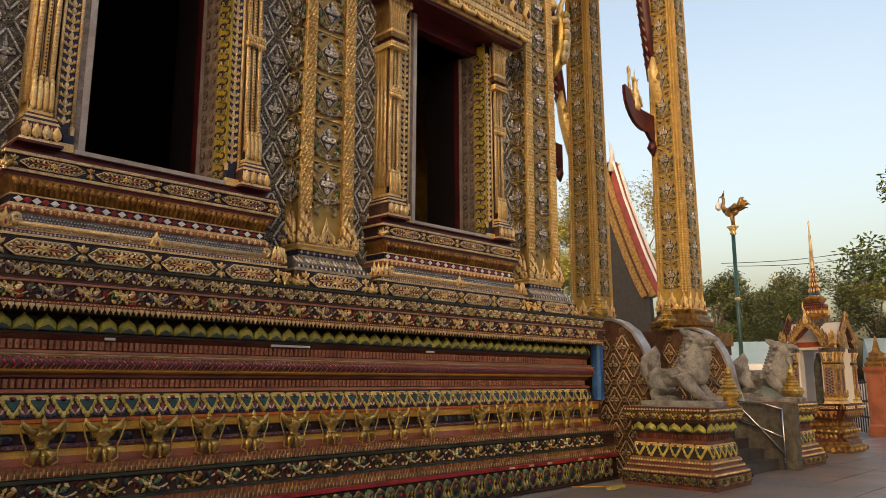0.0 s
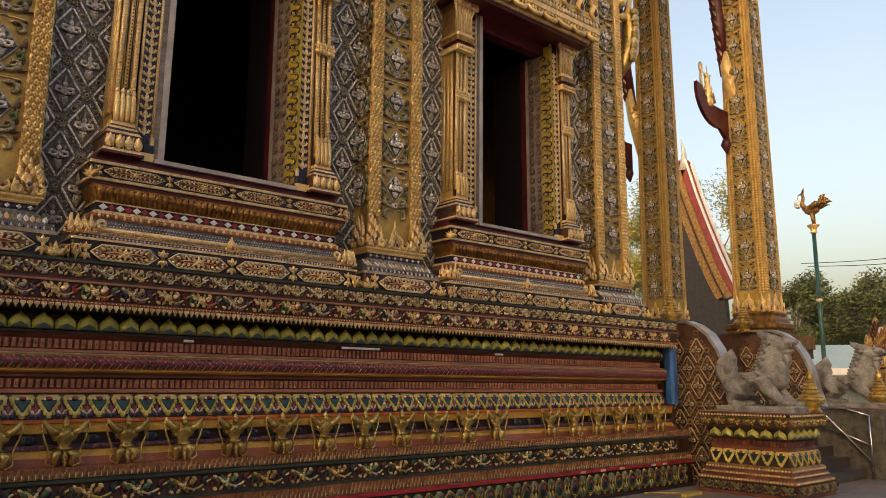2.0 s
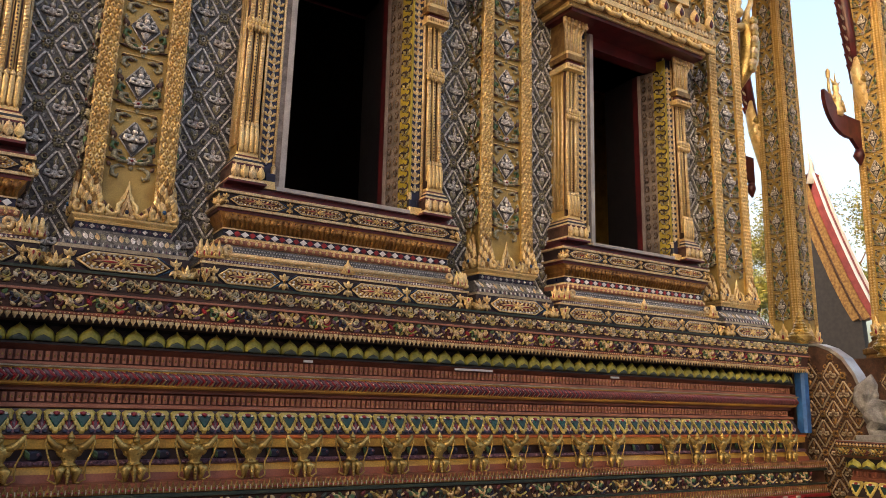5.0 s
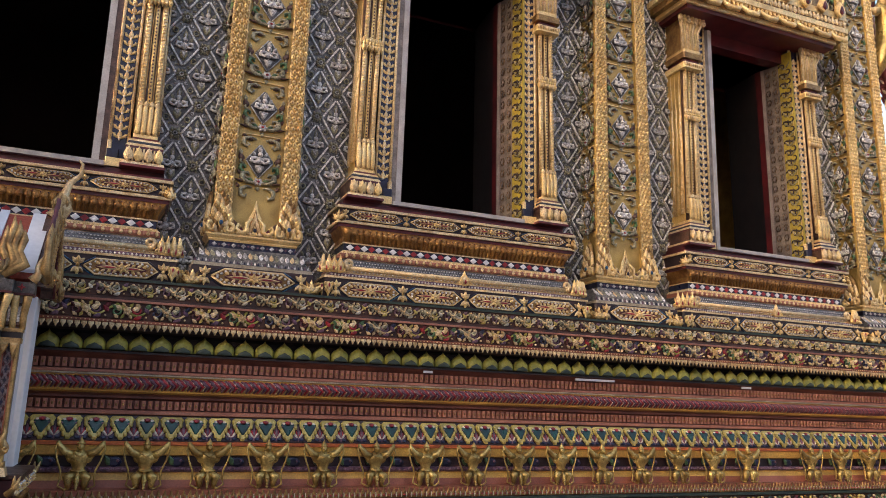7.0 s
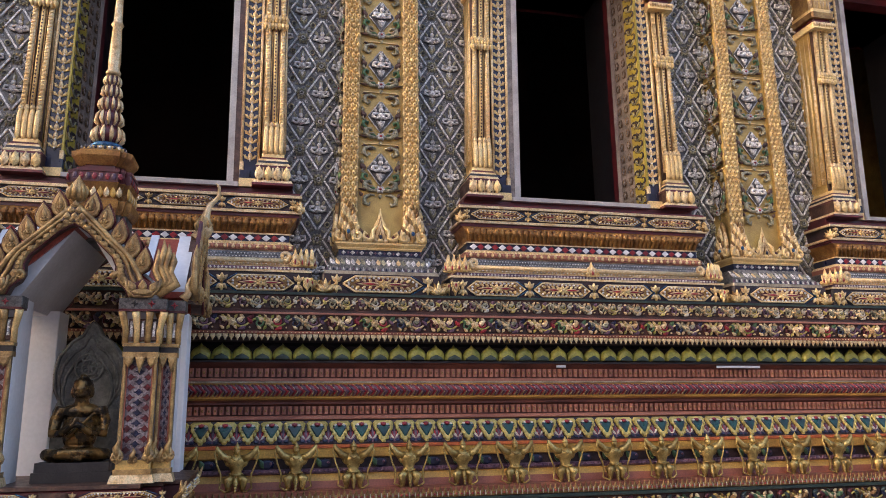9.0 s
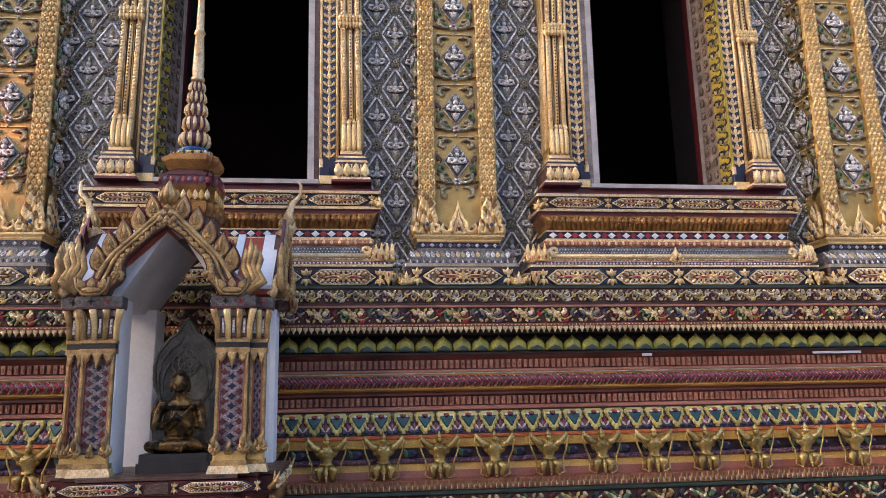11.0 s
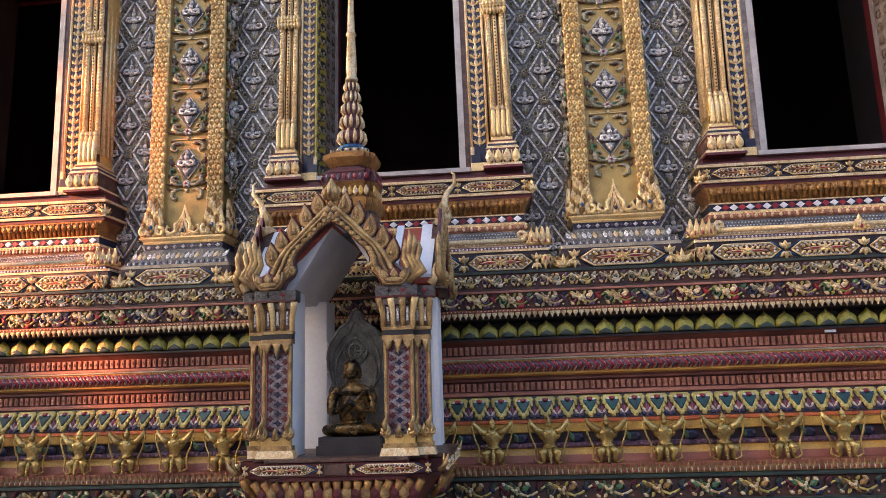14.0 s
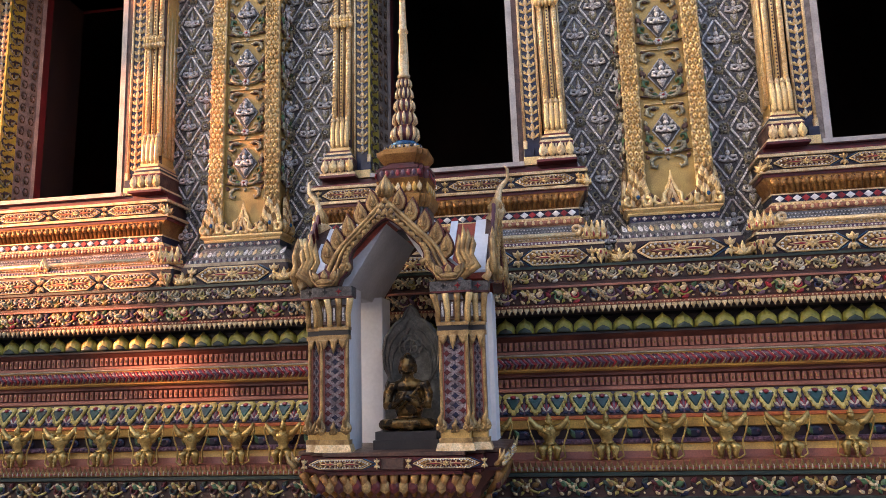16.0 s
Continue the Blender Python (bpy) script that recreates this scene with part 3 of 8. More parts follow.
def double_fringe(y, z, h):
    s = fringe(y, z, h, OLDGOLD, True)
    s.relief(leaf(0.018, h * 0.5, 0.026, z), CREAM, y + 0.002, 0.014, 0.5)
    s.relief(oval(0.02, 0.02, 0, z + h * 0.25), RED, y - 0.012, 0.01, 0.5)
    return s


repeats("upper_dentils", "upper_red_cove", 0.057, XW, XC - 0.33, lambda: dentil(YB + 0.34, 1.90, 1.98))
repeats("lower_dentils", "lower_red_cove", 0.057, XW, XC - 0.36, lambda: dentil(YB + 0.365, 1.55, 1.625))
repeats("rope_leaves", "rope_ground", 0.075, XW, XC - 0.26, rope_leaf, "diagonal mauve, red and white leaves")
repeats("hanging_fringe", "fringe_ground", 0.055, XW, XC - 0.1, lambda: fringe(YB + 0.118, 2.292, 0.066, PALEGOLD))
repeats("upper_fringe", "fringe_upper", 0.052, XW, XC - 0.02, lambda: double_fringe(YB + 0.02, 0.79, 0.10))
repeats("lower_fringe", "fringe_lower", 0.052, XW, XC - 0.01, lambda: double_fringe(YB + 0.012, 0.42, 0.125))
repeats("fringe_dots", "dotted_fillet", 0.036, XW, XC - 0.1, lambda: Shape().relief(oval(0.014, 0.012, 0, 2.305, 6), PALEGOLD, YB + 0.10, 0.007, 0.5))
repeats("niche_leaves", "niche_dark", 0.261, XW, XC - 0.3, lambda: Shape().relief(oval(0.13, 0.09, 0.0, 1.10, 9), NAVY, YB + 0.24, 0.03, 0.6).relief(leaf(0.05, 0.1, -0.03, 1.07, 0.5), LEAF, YB + 0.225, 0.02, 0.5).relief(oval(0.03, 0.03, 0.03, 1.11), PURPLE, YB + 0.222, 0.02, 0.5))
repeats("niche_barbs", "niche_mauve_rib", 0.045, XW, XC - 0.3, lambda: Shape().relief([(-0.02, 1.03), (0.012, 1.018), (0.02, 1.045), (-0.01, 1.052)], PURPLE, YB + 0.207, 0.014, 0.6))
# a pale repair strip left on the upper cove, and old paper labels on the red strip
s = Shape()
for a, b in ((4.75, 5.28), (7.2, 7.35), (2.9, 3.0)):
    s.box(a, b, YB + 0.255, YB + 0.272, 1.995, 2.02, GREYW)
part("repair_strip", s, BAND["upper_red_cove"], "pale bare repair strip")
s = Shape()
for a in (8.6, 9.05, 9.5, 10.3, 10.62):
    s.box(a, a + 0.11, YB - 0.022, YB - 0.014, 0.375, 0.405, CREAM)
part("paper_labels", s, BAND["red_strip"], "small pale paper labels")


# winged guardian figures that carry the cornice
def guardian():
    """A small winged bearer: raised arms, narrow waist, bent legs and a hanging cord at either side."""
    s = Shape()
    s.lathe([(0.036, 0.09), (0.050, 0.115), (0.046, 0.145), (0.034, 0.175), (0.046, 0.215), (0.066, 0.255), (0.066, 0.285), (0.040, 0.308), (0.022, 0.318), (0.022, 0.33)], GUARD, seg=12, squash=(1.28, 0.8))
    s.ball((0, -0.018, 0.350), (0.028, 0.030, 0.033), GUARD, 10)
    s.ball((0, -0.046, 0.345), (0.010, 0.015, 0.011), GUARD, 6)
    s.lathe([(0.032, 0), (0.030, 0.008), (0.018, 0.018), (0.020, 0.024), (0.010, 0.036), (0.002, 0.06)], GUARD, (0, -0.012, 0.374), 10)
    s.tube([(0, -0.045, 0.125), (0, -0.056, 0.075), (0, -0.045, 0.012)], [0.014, 0.022, 0.007], GUARD, 6)
    for j in range(4):
        s.relief(leaf(0.022, 0.034, 0, 0.105 - 0.025 * j, math.pi), GUARD, -0.068, 0.010, 0.5)
    s.tube([(-0.052, -0.03, 0.158), (0, -0.046, 0.148), (0.052, -0.03, 0.158)], 0.009, GUARD, 5)
    s.tube([(-0.045, -0.035, 0.30), (0, -0.058, 0.272), (0.045, -0.035, 0.30)], 0.007, GUARD, 5)
    for k in (-1, 1):
        s.tube([(k * 0.05, -0.008, 0.283), (k * 0.105, -0.016, 0.305), (k * 0.150, -0.012, 0.362), (k * 0.160, -0.012, 0.392)], [0.036, 0.031, 0.023, 0.014], GUARD, 8)
        s.ball((k * 0.158, -0.014, 0.388), (0.016, 0.016, 0.013), GUARD, 7)
        for q, (a, z) in enumerate(((0.95, 0.262), (0.80, 0.240), (0.62, 0.215))):  # wing feathers under the arm
            s.relief(leaf(0.062, 0.142 - 0.020 * q, k * 0.035, z, -k * a), GUARD, 0.022 - 0.008 * q, 0.030, 0.5)
        s.tube([(k * 0.030, -0.004, 0.125), (k * 0.066, -0.040, 0.098), (k * 0.055, -0.018, 0.045), (k * 0.058, -0.022, 0.012)], [0.040, 0.038, 0.026, 0.018], GUARD, 8)
        s.tube([(k * 0.056, -0.018, 0.010), (k * 0.088, -0.055, 0.008)], [0.016, 0.007], GUARD, 6)
        s.tube([(k * 0.160, -0.012, 0.39), (k * 0.172, -0.018, 0.325), (k * 0.150, -0.02, 0.235), (k * 0.120, -0.022, 0.155), (k * 0.118, -0.022, 0.085), (k * 0.128, -0.022, 0.035), (k * 0.088, -0.04, 0.012)], 0.0085, GUARD, 5)
    return s


guard_me = Shape().join(guardian(), Matrix.Diagonal((1.10, 1.1, 1.0, 1))).mesh("guardian_statue")
spots = [(-0.243 + 0.522 * k) for k in range(22) if k != 15] + [-5.74 + 0.485 * k for k in range(-6, 7)] + [-2.34, -1.82, -1.30, -0.77]
for x in spots:
    g = part("guardian_statue", guard_me, None, "small gilded winged guardian statue standing in the plinth niche", (x, YB + 0.10, 0.882))
    tagged(g, category="statue", group="guardians along the plinth")

# ---- the hall: wall, with openings for the windows ----
WINDOWS = [PIL0 + BAY * (k + 0.5) for k in (-2, -1, 0, 1)]
WB, WT, HB = 3.86, 6.86, 0.65  # window foot and head, half width of the opening
wall_n = thing("wall_south", "hall wall covered in grey and silver diamond mosaic", "wall", kind="structure")


def wall_body():
    s = Shape()
    s.box(XW, XC - 0.75, WALL, WALL + 0.9, LEDGE - 0.2, WB, SLATE)
    s.box(XW, XC - 0.75, WALL, WALL + 0.9, WT, TOP, SLATE)
    edges = [XW]
    for w in WINDOWS:
        edges += [w - HB - 0.12, w + HB + 0.12]
    edges.append(XC - 0.75)
    for a, b in zip(edges[::2], edges[1::2]):
        s.box(a, b, WALL, WALL + 0.9, WB, WT, SLATE)
    return s


part("masonry", wall_body(), wall_n)


def mosaic_tile():
    """A long diamond edged in silver round a small figure-like boss; ring and rosette in the channels between diamonds."""
    w, h, s = TW, TH, Shape()
    s.relief(rhomb(w * 0.70, h * 0.68), SLATE, 0, 0.010, 0.97)
    for sx in (-1, 1):
        for sz in (-1, 1):
            a, b = Vector((sx * w * 0.355, 0, sz * 0.006)), Vector((sx * 0.006, 0, sz * h * 0.345))
            t = (b - a).normalized()
            q = Vector((-t.z, 0, t.x)) * 0.0095
            o = [(p.x, p.z) for p in (a + q, a - q, b - q, b + q)]
            s.relief(o if sx * sz > 0 else o[::-1], BRIGHT, 0, 0.026, 0.9)
    for sx in (-1, 1):
        cx, cz = sx * w * 0.25, h * 0.25
        s.tube([(cx + 0.027 * math.cos(k * math.pi / 4), -0.008, cz + 0.029 * math.sin(k * math.pi / 4)) for k in range(9)], 0.0085, OLIVE, 5)
        s.ball((cx, -0.004, cz), (0.014, 0.010, 0.015), SLATE, 6)
        for g in (-1, 1):
            ex, ez = cx - g * sx * w * 0.105, cz + g * h * 0.105
            s.tube([(ex + p[0], -0.006, ez + p[2]) for p in curl(0, 0, 0.022, 1.0 + g, sx * 0.8, 5)], [0.009, 0.009, 0.008, 0.007, 0.006, 0.004], SILVER if g > 0 else OLIVE, 4)
            s.relief(leaf(0.022, 0.045, cx - g * sx * w * 0.15, cz + g * h * 0.15, (sx * 0.56 if g > 0 else math.pi + sx * 0.56)), OLIVE, 0, 0.016, 0.5)
    # the boss: knobs in the shape of a bust with joined arms
    s.relief(leaf(0.085, 0.125, 0, -0.05, math.pi), OLIVE, -0.004, 0.026, 0.6)
    s.relief(leaf(0.040, 0.075, 0, -0.06, math.pi), SILVER, -0.02, 0.020, 0.6)
    s.ball((0, -0.024, -0.008), (0.046, 0.028, 0.046), SILVER, 8)
    s.ball((0, -0.030, 0.058), (0.026, 0.024, 0.030), BRIGHT, 8)
    s.relief(leaf(0.046, 0.105, 0, 0.075), OLIVE, -0.006, 0.024, 0.5)
    s.relief(leaf(0.020, 0.07, 0, 0.080), SILVER, -0.024, 0.014, 0.5)
    for sx in (-1, 1):
        s.tube([(sx * 0.030, -0.022, 0.022), (sx * 0.076, -0.026, 0.020), (sx * 0.086, -0.026, -0.012), (sx * 0.044, -0.034, -0.030), (sx * 0.008, -0.038, -0.006)], [0.018, 0.019, 0.018, 0.015, 0.012], BRIGHT, 6)
        s.relief(leaf(0.034, 0.075, sx * 0.046, 0.042, -sx * 0.5), OLIVE, 0, 0.018, 0.5)
        s.relief(leaf(0.034, 0.070, sx * 0.036, -0.055, sx * 2.3), SILVER, -0.004, 0.02, 0.5)
    # rosette on the upper node
    s.relief(oval(0.13, 0.13, 0, h / 2, 10), SLATE, 0, 0.010, 0.9)
    for k in range(8):
        t = 2 * math.pi * k / 8
        s.relief(oval(0.036, 0.036, 0.043 * math.cos(t), h / 2 + 0.043 * math.sin(t), 6), OLIVE, -0.004, 0.026, 0.45)
    s.tube([(0.020 * math.cos(k * math.pi / 3), -0.026, h / 2 + 0.020 * math.sin(k * math.pi / 3)) for k in range(7)], 0.007, SILVER, 4)
    return s


TW, TH = 0.414, 0.655
tile_me = mosaic_tile().mesh("mosaic_tile")
tile_brown_me = mosaic_tile().mesh("mosaic_tile")
for i, m in enumerate(tile_brown_me.materials):
    tile_brown_me.materials[i] = {BRIGHT: TAN, SILVER: CLAY, SLATE: BROWN, OLIVE: OLDGOLD}[m]
# ledge of plain strips framing each stretch of mosaic; tiles set in the stretches beside the windows and pilasters
for w in WINDOWS:
    for sx in (-1, 1):
        x0, x1 = (w - 1.90, w - 1.06) if sx < 0 else (w + 1.06, w + 1.90)
        panel = part("mosaic_field", Shape().box(x0, x1, WALL - 0.006, WALL + 0.01, LEDGE, 9.4, FIELD), wall_n, "slate-blue ground with silver diamond mosaic")
        for i in range(-1, 4):
            u = w + sx * (1.425 + i * TW / 2)
            if x0 - 0.12 < u < x1 + 0.12:
                for j in range(11):
                    z = (2.70 if i % 2 == 0 else 3.03) + (0.12 if sx < 0 else 0.0) + TH * j
                    if LEDGE + 0.2 < z < 9.2:
                        part("mosaic_tile", tile_me, panel, at=(u, WALL - 0.006, z))


# ---- pilasters ----
def gold_scales(x0b, x1b, x0t, x1t, z0, z1, y):
    """A strip of raised gilt scales that narrows upwards, each with a painted dark hollow, between beaded edges."""
    s = Shape()
    s.loft([[(x0b, y, z0), (x1b, y, z0), (x1b, y + 0.2, z0), (x0b, y + 0.2, z0)], [(x0t, y, z1), (x1t, y, z1), (x1t, y + 0.2, z1), (x0t, y + 0.2, z1)]], GOLDP)
    pitch = 0.058
    rows_n, cols = int((z1 - z0) / pitch), 3
    for j in range(rows_n):
        k = j / rows_n
        a, b = x0b + (x0t - x0b) * k, x1b + (x1t - x1b) * k
        for i in range(cols):
            u = (i + 0.5 + (0.25 if j % 2 else -0.25)) / cols
            cx, cz = a + (b - a) * u, z0 + (j + 0.5) * pitch
            s.relief([(cx - 0.026, cz + 0.006), (cx - 0.013, cz - 0.026), (cx + 0.013, cz - 0.026), (cx + 0.026, cz + 0.006), (cx, cz + 0.042)], GOLD, y, 0.030, 0.55)
            # flat dull-gilt diamond painted on as the shaded hollow of the scale
            s.relief(rhomb(0.018, 0.026, cx, cz - 0.002), OLDGOLD, y - 0.0305, 0.001, 0.9)
    for e in (0.03, 0.97):
        xb, xt = x0b + (x1b - x0b) * e, x0t + (x1t - x0t) * e
        s.tube([(xb, y - 0.008, z0), (xt, y - 0.008, z1)], 0.012, PALEGOLD, 5)
    return s


def medallion():
    """A silver bust-like boss in a diamond, with green-gold curls filling the panel round it."""
    s = Shape()
    s.relief(rhomb(0.20, 0.33, 0, 0.01), SLATE, 0, 0.014, 0.9)
    for sx in (-1, 1):
        for sz in (-1, 1):
            s.tube([(sx * 0.094, -0.012, 0.01 + sz * 0.006), (sx * 0.006, -0.012, 0.01 + sz * 0.158)], 0.005, SILVER, 4)
        s.tube([(sx * 0.020, -0.030, 0.034), (sx * 0.056, -0.034, 0.030), (sx * 0.062, -0.034, 0.0), (sx * 0.030, -0.040, -0.016), (sx * 0.004, -0.044, 0.006)], [0.014, 0.017, 0.016, 0.013, 0.010], BRIGHT, 6)
        s.relief(leaf(0.028, 0.060, sx * 0.030, -0.035, sx * 2.5), SILVER, -0.014, 0.020, 0.5)
        s.relief(leaf(0.024, 0.050, sx * 0.034, 0.055, -sx * 0.4), SILVER, -0.014, 0.016, 0.5)
    s.ball((0, -0.030, 0.010), (0.034, 0.024, 0.036), SILVER, 8)
    s.ball((0, -0.036, 0.066), (0.020, 0.020, 0.024), BRIGHT, 8)
    s.relief(leaf(0.036, 0.070, 0, 0.085), SILVER, -0.016, 0.022, 0.5)
    s.relief(leaf(0.050, 0.085, 0, -0.030, math.pi), SILVER, -0.014, 0.024, 0.5)
    for sx in (-1, 1):
        s.tube([(sx * 0.012, -0.012, -0.205), (sx * 0.075, -0.016, -0.205), (sx * 0.118, -0.016, -0.17), (sx * 0.112, -0.014, -0.12), (sx * 0.075, -0.012, -0.115), (sx * 0.068, -0.01, -0.14)],
               [0.012, 0.020, 0.022, 0.019, 0.015, 0.008], OLIVE, 6)
        s.tube([(sx * 0.10, -0.012, -0.115), (sx * 0.135, -0.014, -0.085), (sx * 0.128, -0.014, -0.045), (sx * 0.098, -0.012, -0.05), (sx * 0.10, -0.01, -0.075)], [0.010, 0.016, 0.017, 0.013, 0.006], LEAF, 5)
        s.tube([(sx * 0.105, -0.012, -0.04), (sx * 0.138, -0.012, -0.015), (sx * 0.13, -0.012, 0.02)], [0.010, 0.013, 0.003], OLIVE, 5)
        s.relief(leaf(0.026, 0.07, sx * 0.132, -0.14, -sx * 0.2), BROWN, 0, 0.016, 0.5)
        s.tube([(sx * 0.035, -0.01, 0.215), (sx * 0.075, -0.014, 0.232), (sx * 0.118, -0.014, 0.215), (sx * 0.128, -0.012, 0.165), (sx * 0.098, -0.01, 0.14), (sx * 0.082, -0.01, 0.165), (sx * 0.098, -0.01, 0.18)], [0.010, 0.016, 0.018, 0.018, 0.015, 0.010, 0.005], OLIVE, 6)
        s.tube([(sx * 0.10, -0.01, 0.232), (sx * 0.13, -0.012, 0.25), (sx * 0.14, -0.01, 0.235)], [0.012, 0.012, 0.003], BROWN, 5)
        s.relief(leaf(0.03, 0.06, sx * 0.035, -0.195, -sx * 0.9), LEAF, -0.004, 0.02, 0.5)
    for k in range(6):
        t = math.pi / 2 + 2 * math.pi * k / 6
        s.relief(leaf(0.032, 0.042, 0, -0.195, t), SILVER, -0.006, 0.026, 0.5)
    s.ball((0, -0.034, -0.195), (0.012, 0.010, 0.012), RED, 6)
    for sx in (-1, 1):
        s.relief(leaf(0.045, 0.085, sx * 0.118, -0.005, -sx * 0.35), BROWN, 0, 0.02, 0.5)
        s.relief(leaf(0.030, 0.060, sx * 0.135, 0.055, -sx * 0.1), OLIVE, 0, 0.02, 0.5)
        s.relief(leaf(0.035, 0.065, sx * 0.055, 0.205, -sx * 1.1), BROWN, -0.004, 0.02, 0.5)
        s.relief(leaf(0.024, 0.075, sx * 0.095, -0.205, -sx * 1.35), BROWN, -0.006, 0.02, 0.5)
        s.tube([(sx * 0.05, -0.02, -0.165), (sx * 0.090, -0.026, -0.165), (sx * 0.100, -0.026, -0.135)], [0.008, 0.009, 0.004], TAN, 4)
    s.relief(leaf(0.03, 0.05, 0, -0.235, math.pi), OLIVE, 0, 0.018, 0.5)
    s.relief(rect(-0.135, 0.135, 0.262, 0.270), GOLD, 0, 0.010, 0.95)
    return s


def corner_flame():
    """A tall tuft of small gilt leaves with a blue stone and a curled foot."""
    s = Shape()
    for j in range(9):
        wj, n = 0.25 * (1 - j / 11), (5, 5, 5, 4, 4, 3, 3, 2, 1)[j]
        for i in range(n):
            u = (i + 0.5) / n - 0.5
            s.relief(leaf(0.052, 0.105, u * wj, 0.02 + 0.043 * j, -u * 0.7), (GOLD, PALEGOLD, OLDGOLD)[(i + j) % 3], -0.034 + 0.004 * j, 0.038, 0.36)
    s.ball((0, -0.075, 0.115), (0.020, 0.016, 0.024), BLUE, 8)
    for sx in (-1, 1):
        s.tube([(p[0], -0.060, p[2]) for p in curl(sx * 0.085, 0.065, 0.055, math.pi / 2, 0.9 * -sx, 8)], [0.021 - 0.0013 * k for k in range(9)], GOLD, 6)
    return s


def centre_flame():
    """A stepped gilt arrowhead between two volutes."""
    s = Shape()
    for k, (w, h, m) in enumerate(((0.25, 0.40, GOLD), (0.19, 0.31, OLDGOLD), (0.165, 0.275, PALEGOLD), (0.10, 0.18, OLDGOLD), (0.075, 0.14, GOLD))):
        o = [(-w * 0.5, 0.02), (w * 0.5, 0.02), (w * 0.40, h * 0.30), (w * 0.28, h * 0.40), (w * 0.24, h * 0.55), (w * 0.12, h * 0.68), (0, h), (-w * 0.12, h * 0.68), (-w * 0.24, h * 0.55), (-w * 0.28, h * 0.40), (-w * 0.40, h * 0.30)]
        s.relief(o, m, -0.008 * k, 0.014, 0.92, (0, h * 0.3))
    s.ball((0, -0.058, 0.075), (0.018, 0.014, 0.024), NAVY, 8)
    for sx in (-1, 1):
        s.tube([(sx * 0.03, -0.045, 0.20), (sx * 0.085, -0.052, 0.14), (sx * 0.075, -0.055, 0.065), (sx * 0.13, -0.055, 0.035), (sx * 0.185, -0.055, 0.075), (sx * 0.165, -0.055, 0.125), (sx * 0.135, -0.055, 0.10)], [0.008, 0.019, 0.023, 0.024, 0.021, 0.016, 0.008], GOLD, 7)
        s.relief(leaf(0.055, 0.085, sx * 0.195, 0.09, -sx * 0.2), BROWN, -0.02, 0.022, 0.5)
        s.relief(leaf(0.05, 0.07, sx * 0.135, 0.03), DARKRED, -0.03, 0.02, 0.5)
    return s


medal_me = Shape().join(medallion(), Matrix.Diagonal((1.42, 1.25, 1.10, 1))).mesh("medallion")


def flame_leaf(w, h):
    """A gilt flame-shaped corner leaf with inner folds and a curled foot."""
    s = Shape()
    o = [(0, 0), (w * 0.45, 0.02), (w * 0.5, h * 0.22), (w * 0.34, h * 0.42), (w * 0.36, h * 0.55), (w * 0.15, h * 0.72), (0, h), (-w * 0.15, h * 0.72), (-w * 0.36, h * 0.55), (-w * 0.34, h * 0.42), (-w * 0.5, h * 0.22), (-w * 0.45, 0.02)]
    s.relief(o, GOLD, 0, 0.035, 0.75, (0, h * 0.3))
    s.relief(leaf(w * 0.55, h * 0.6, 0, h * 0.06), PALEGOLD, -0.025, 0.022, 0.6)
    s.relief(leaf(w * 0.22, h * 0.3, 0, h * 0.10), RED, -0.04, 0.014, 0.6)
    for sx in (-1, 1):
        s.tube([(p[0], -0.035, p[2]) for p in curl(sx * w * 0.38, h * 0.12, w * 0.22, math.pi / 2, 0.9 * -sx, 8)], [0.02 - 0.0013 * k for k in range(9)], GOLD, 6)
        s.relief(leaf(w * 0.2, h * 0.4, sx * w * 0.22, h * 0.22, -sx * 0.25), GOLD, -0.02, 0.025, 0.5)
    return s


flame_me = flame_leaf(0.26, 0.40).mesh("flame_leaf")
side_flame_me = flame_leaf(0.22, 0.46).mesh("flame_leaf")
corner_flame_me, centre_flame_me = corner_flame().mesh("flame_leaf"), centre_flame().mesh("flame_leaf")


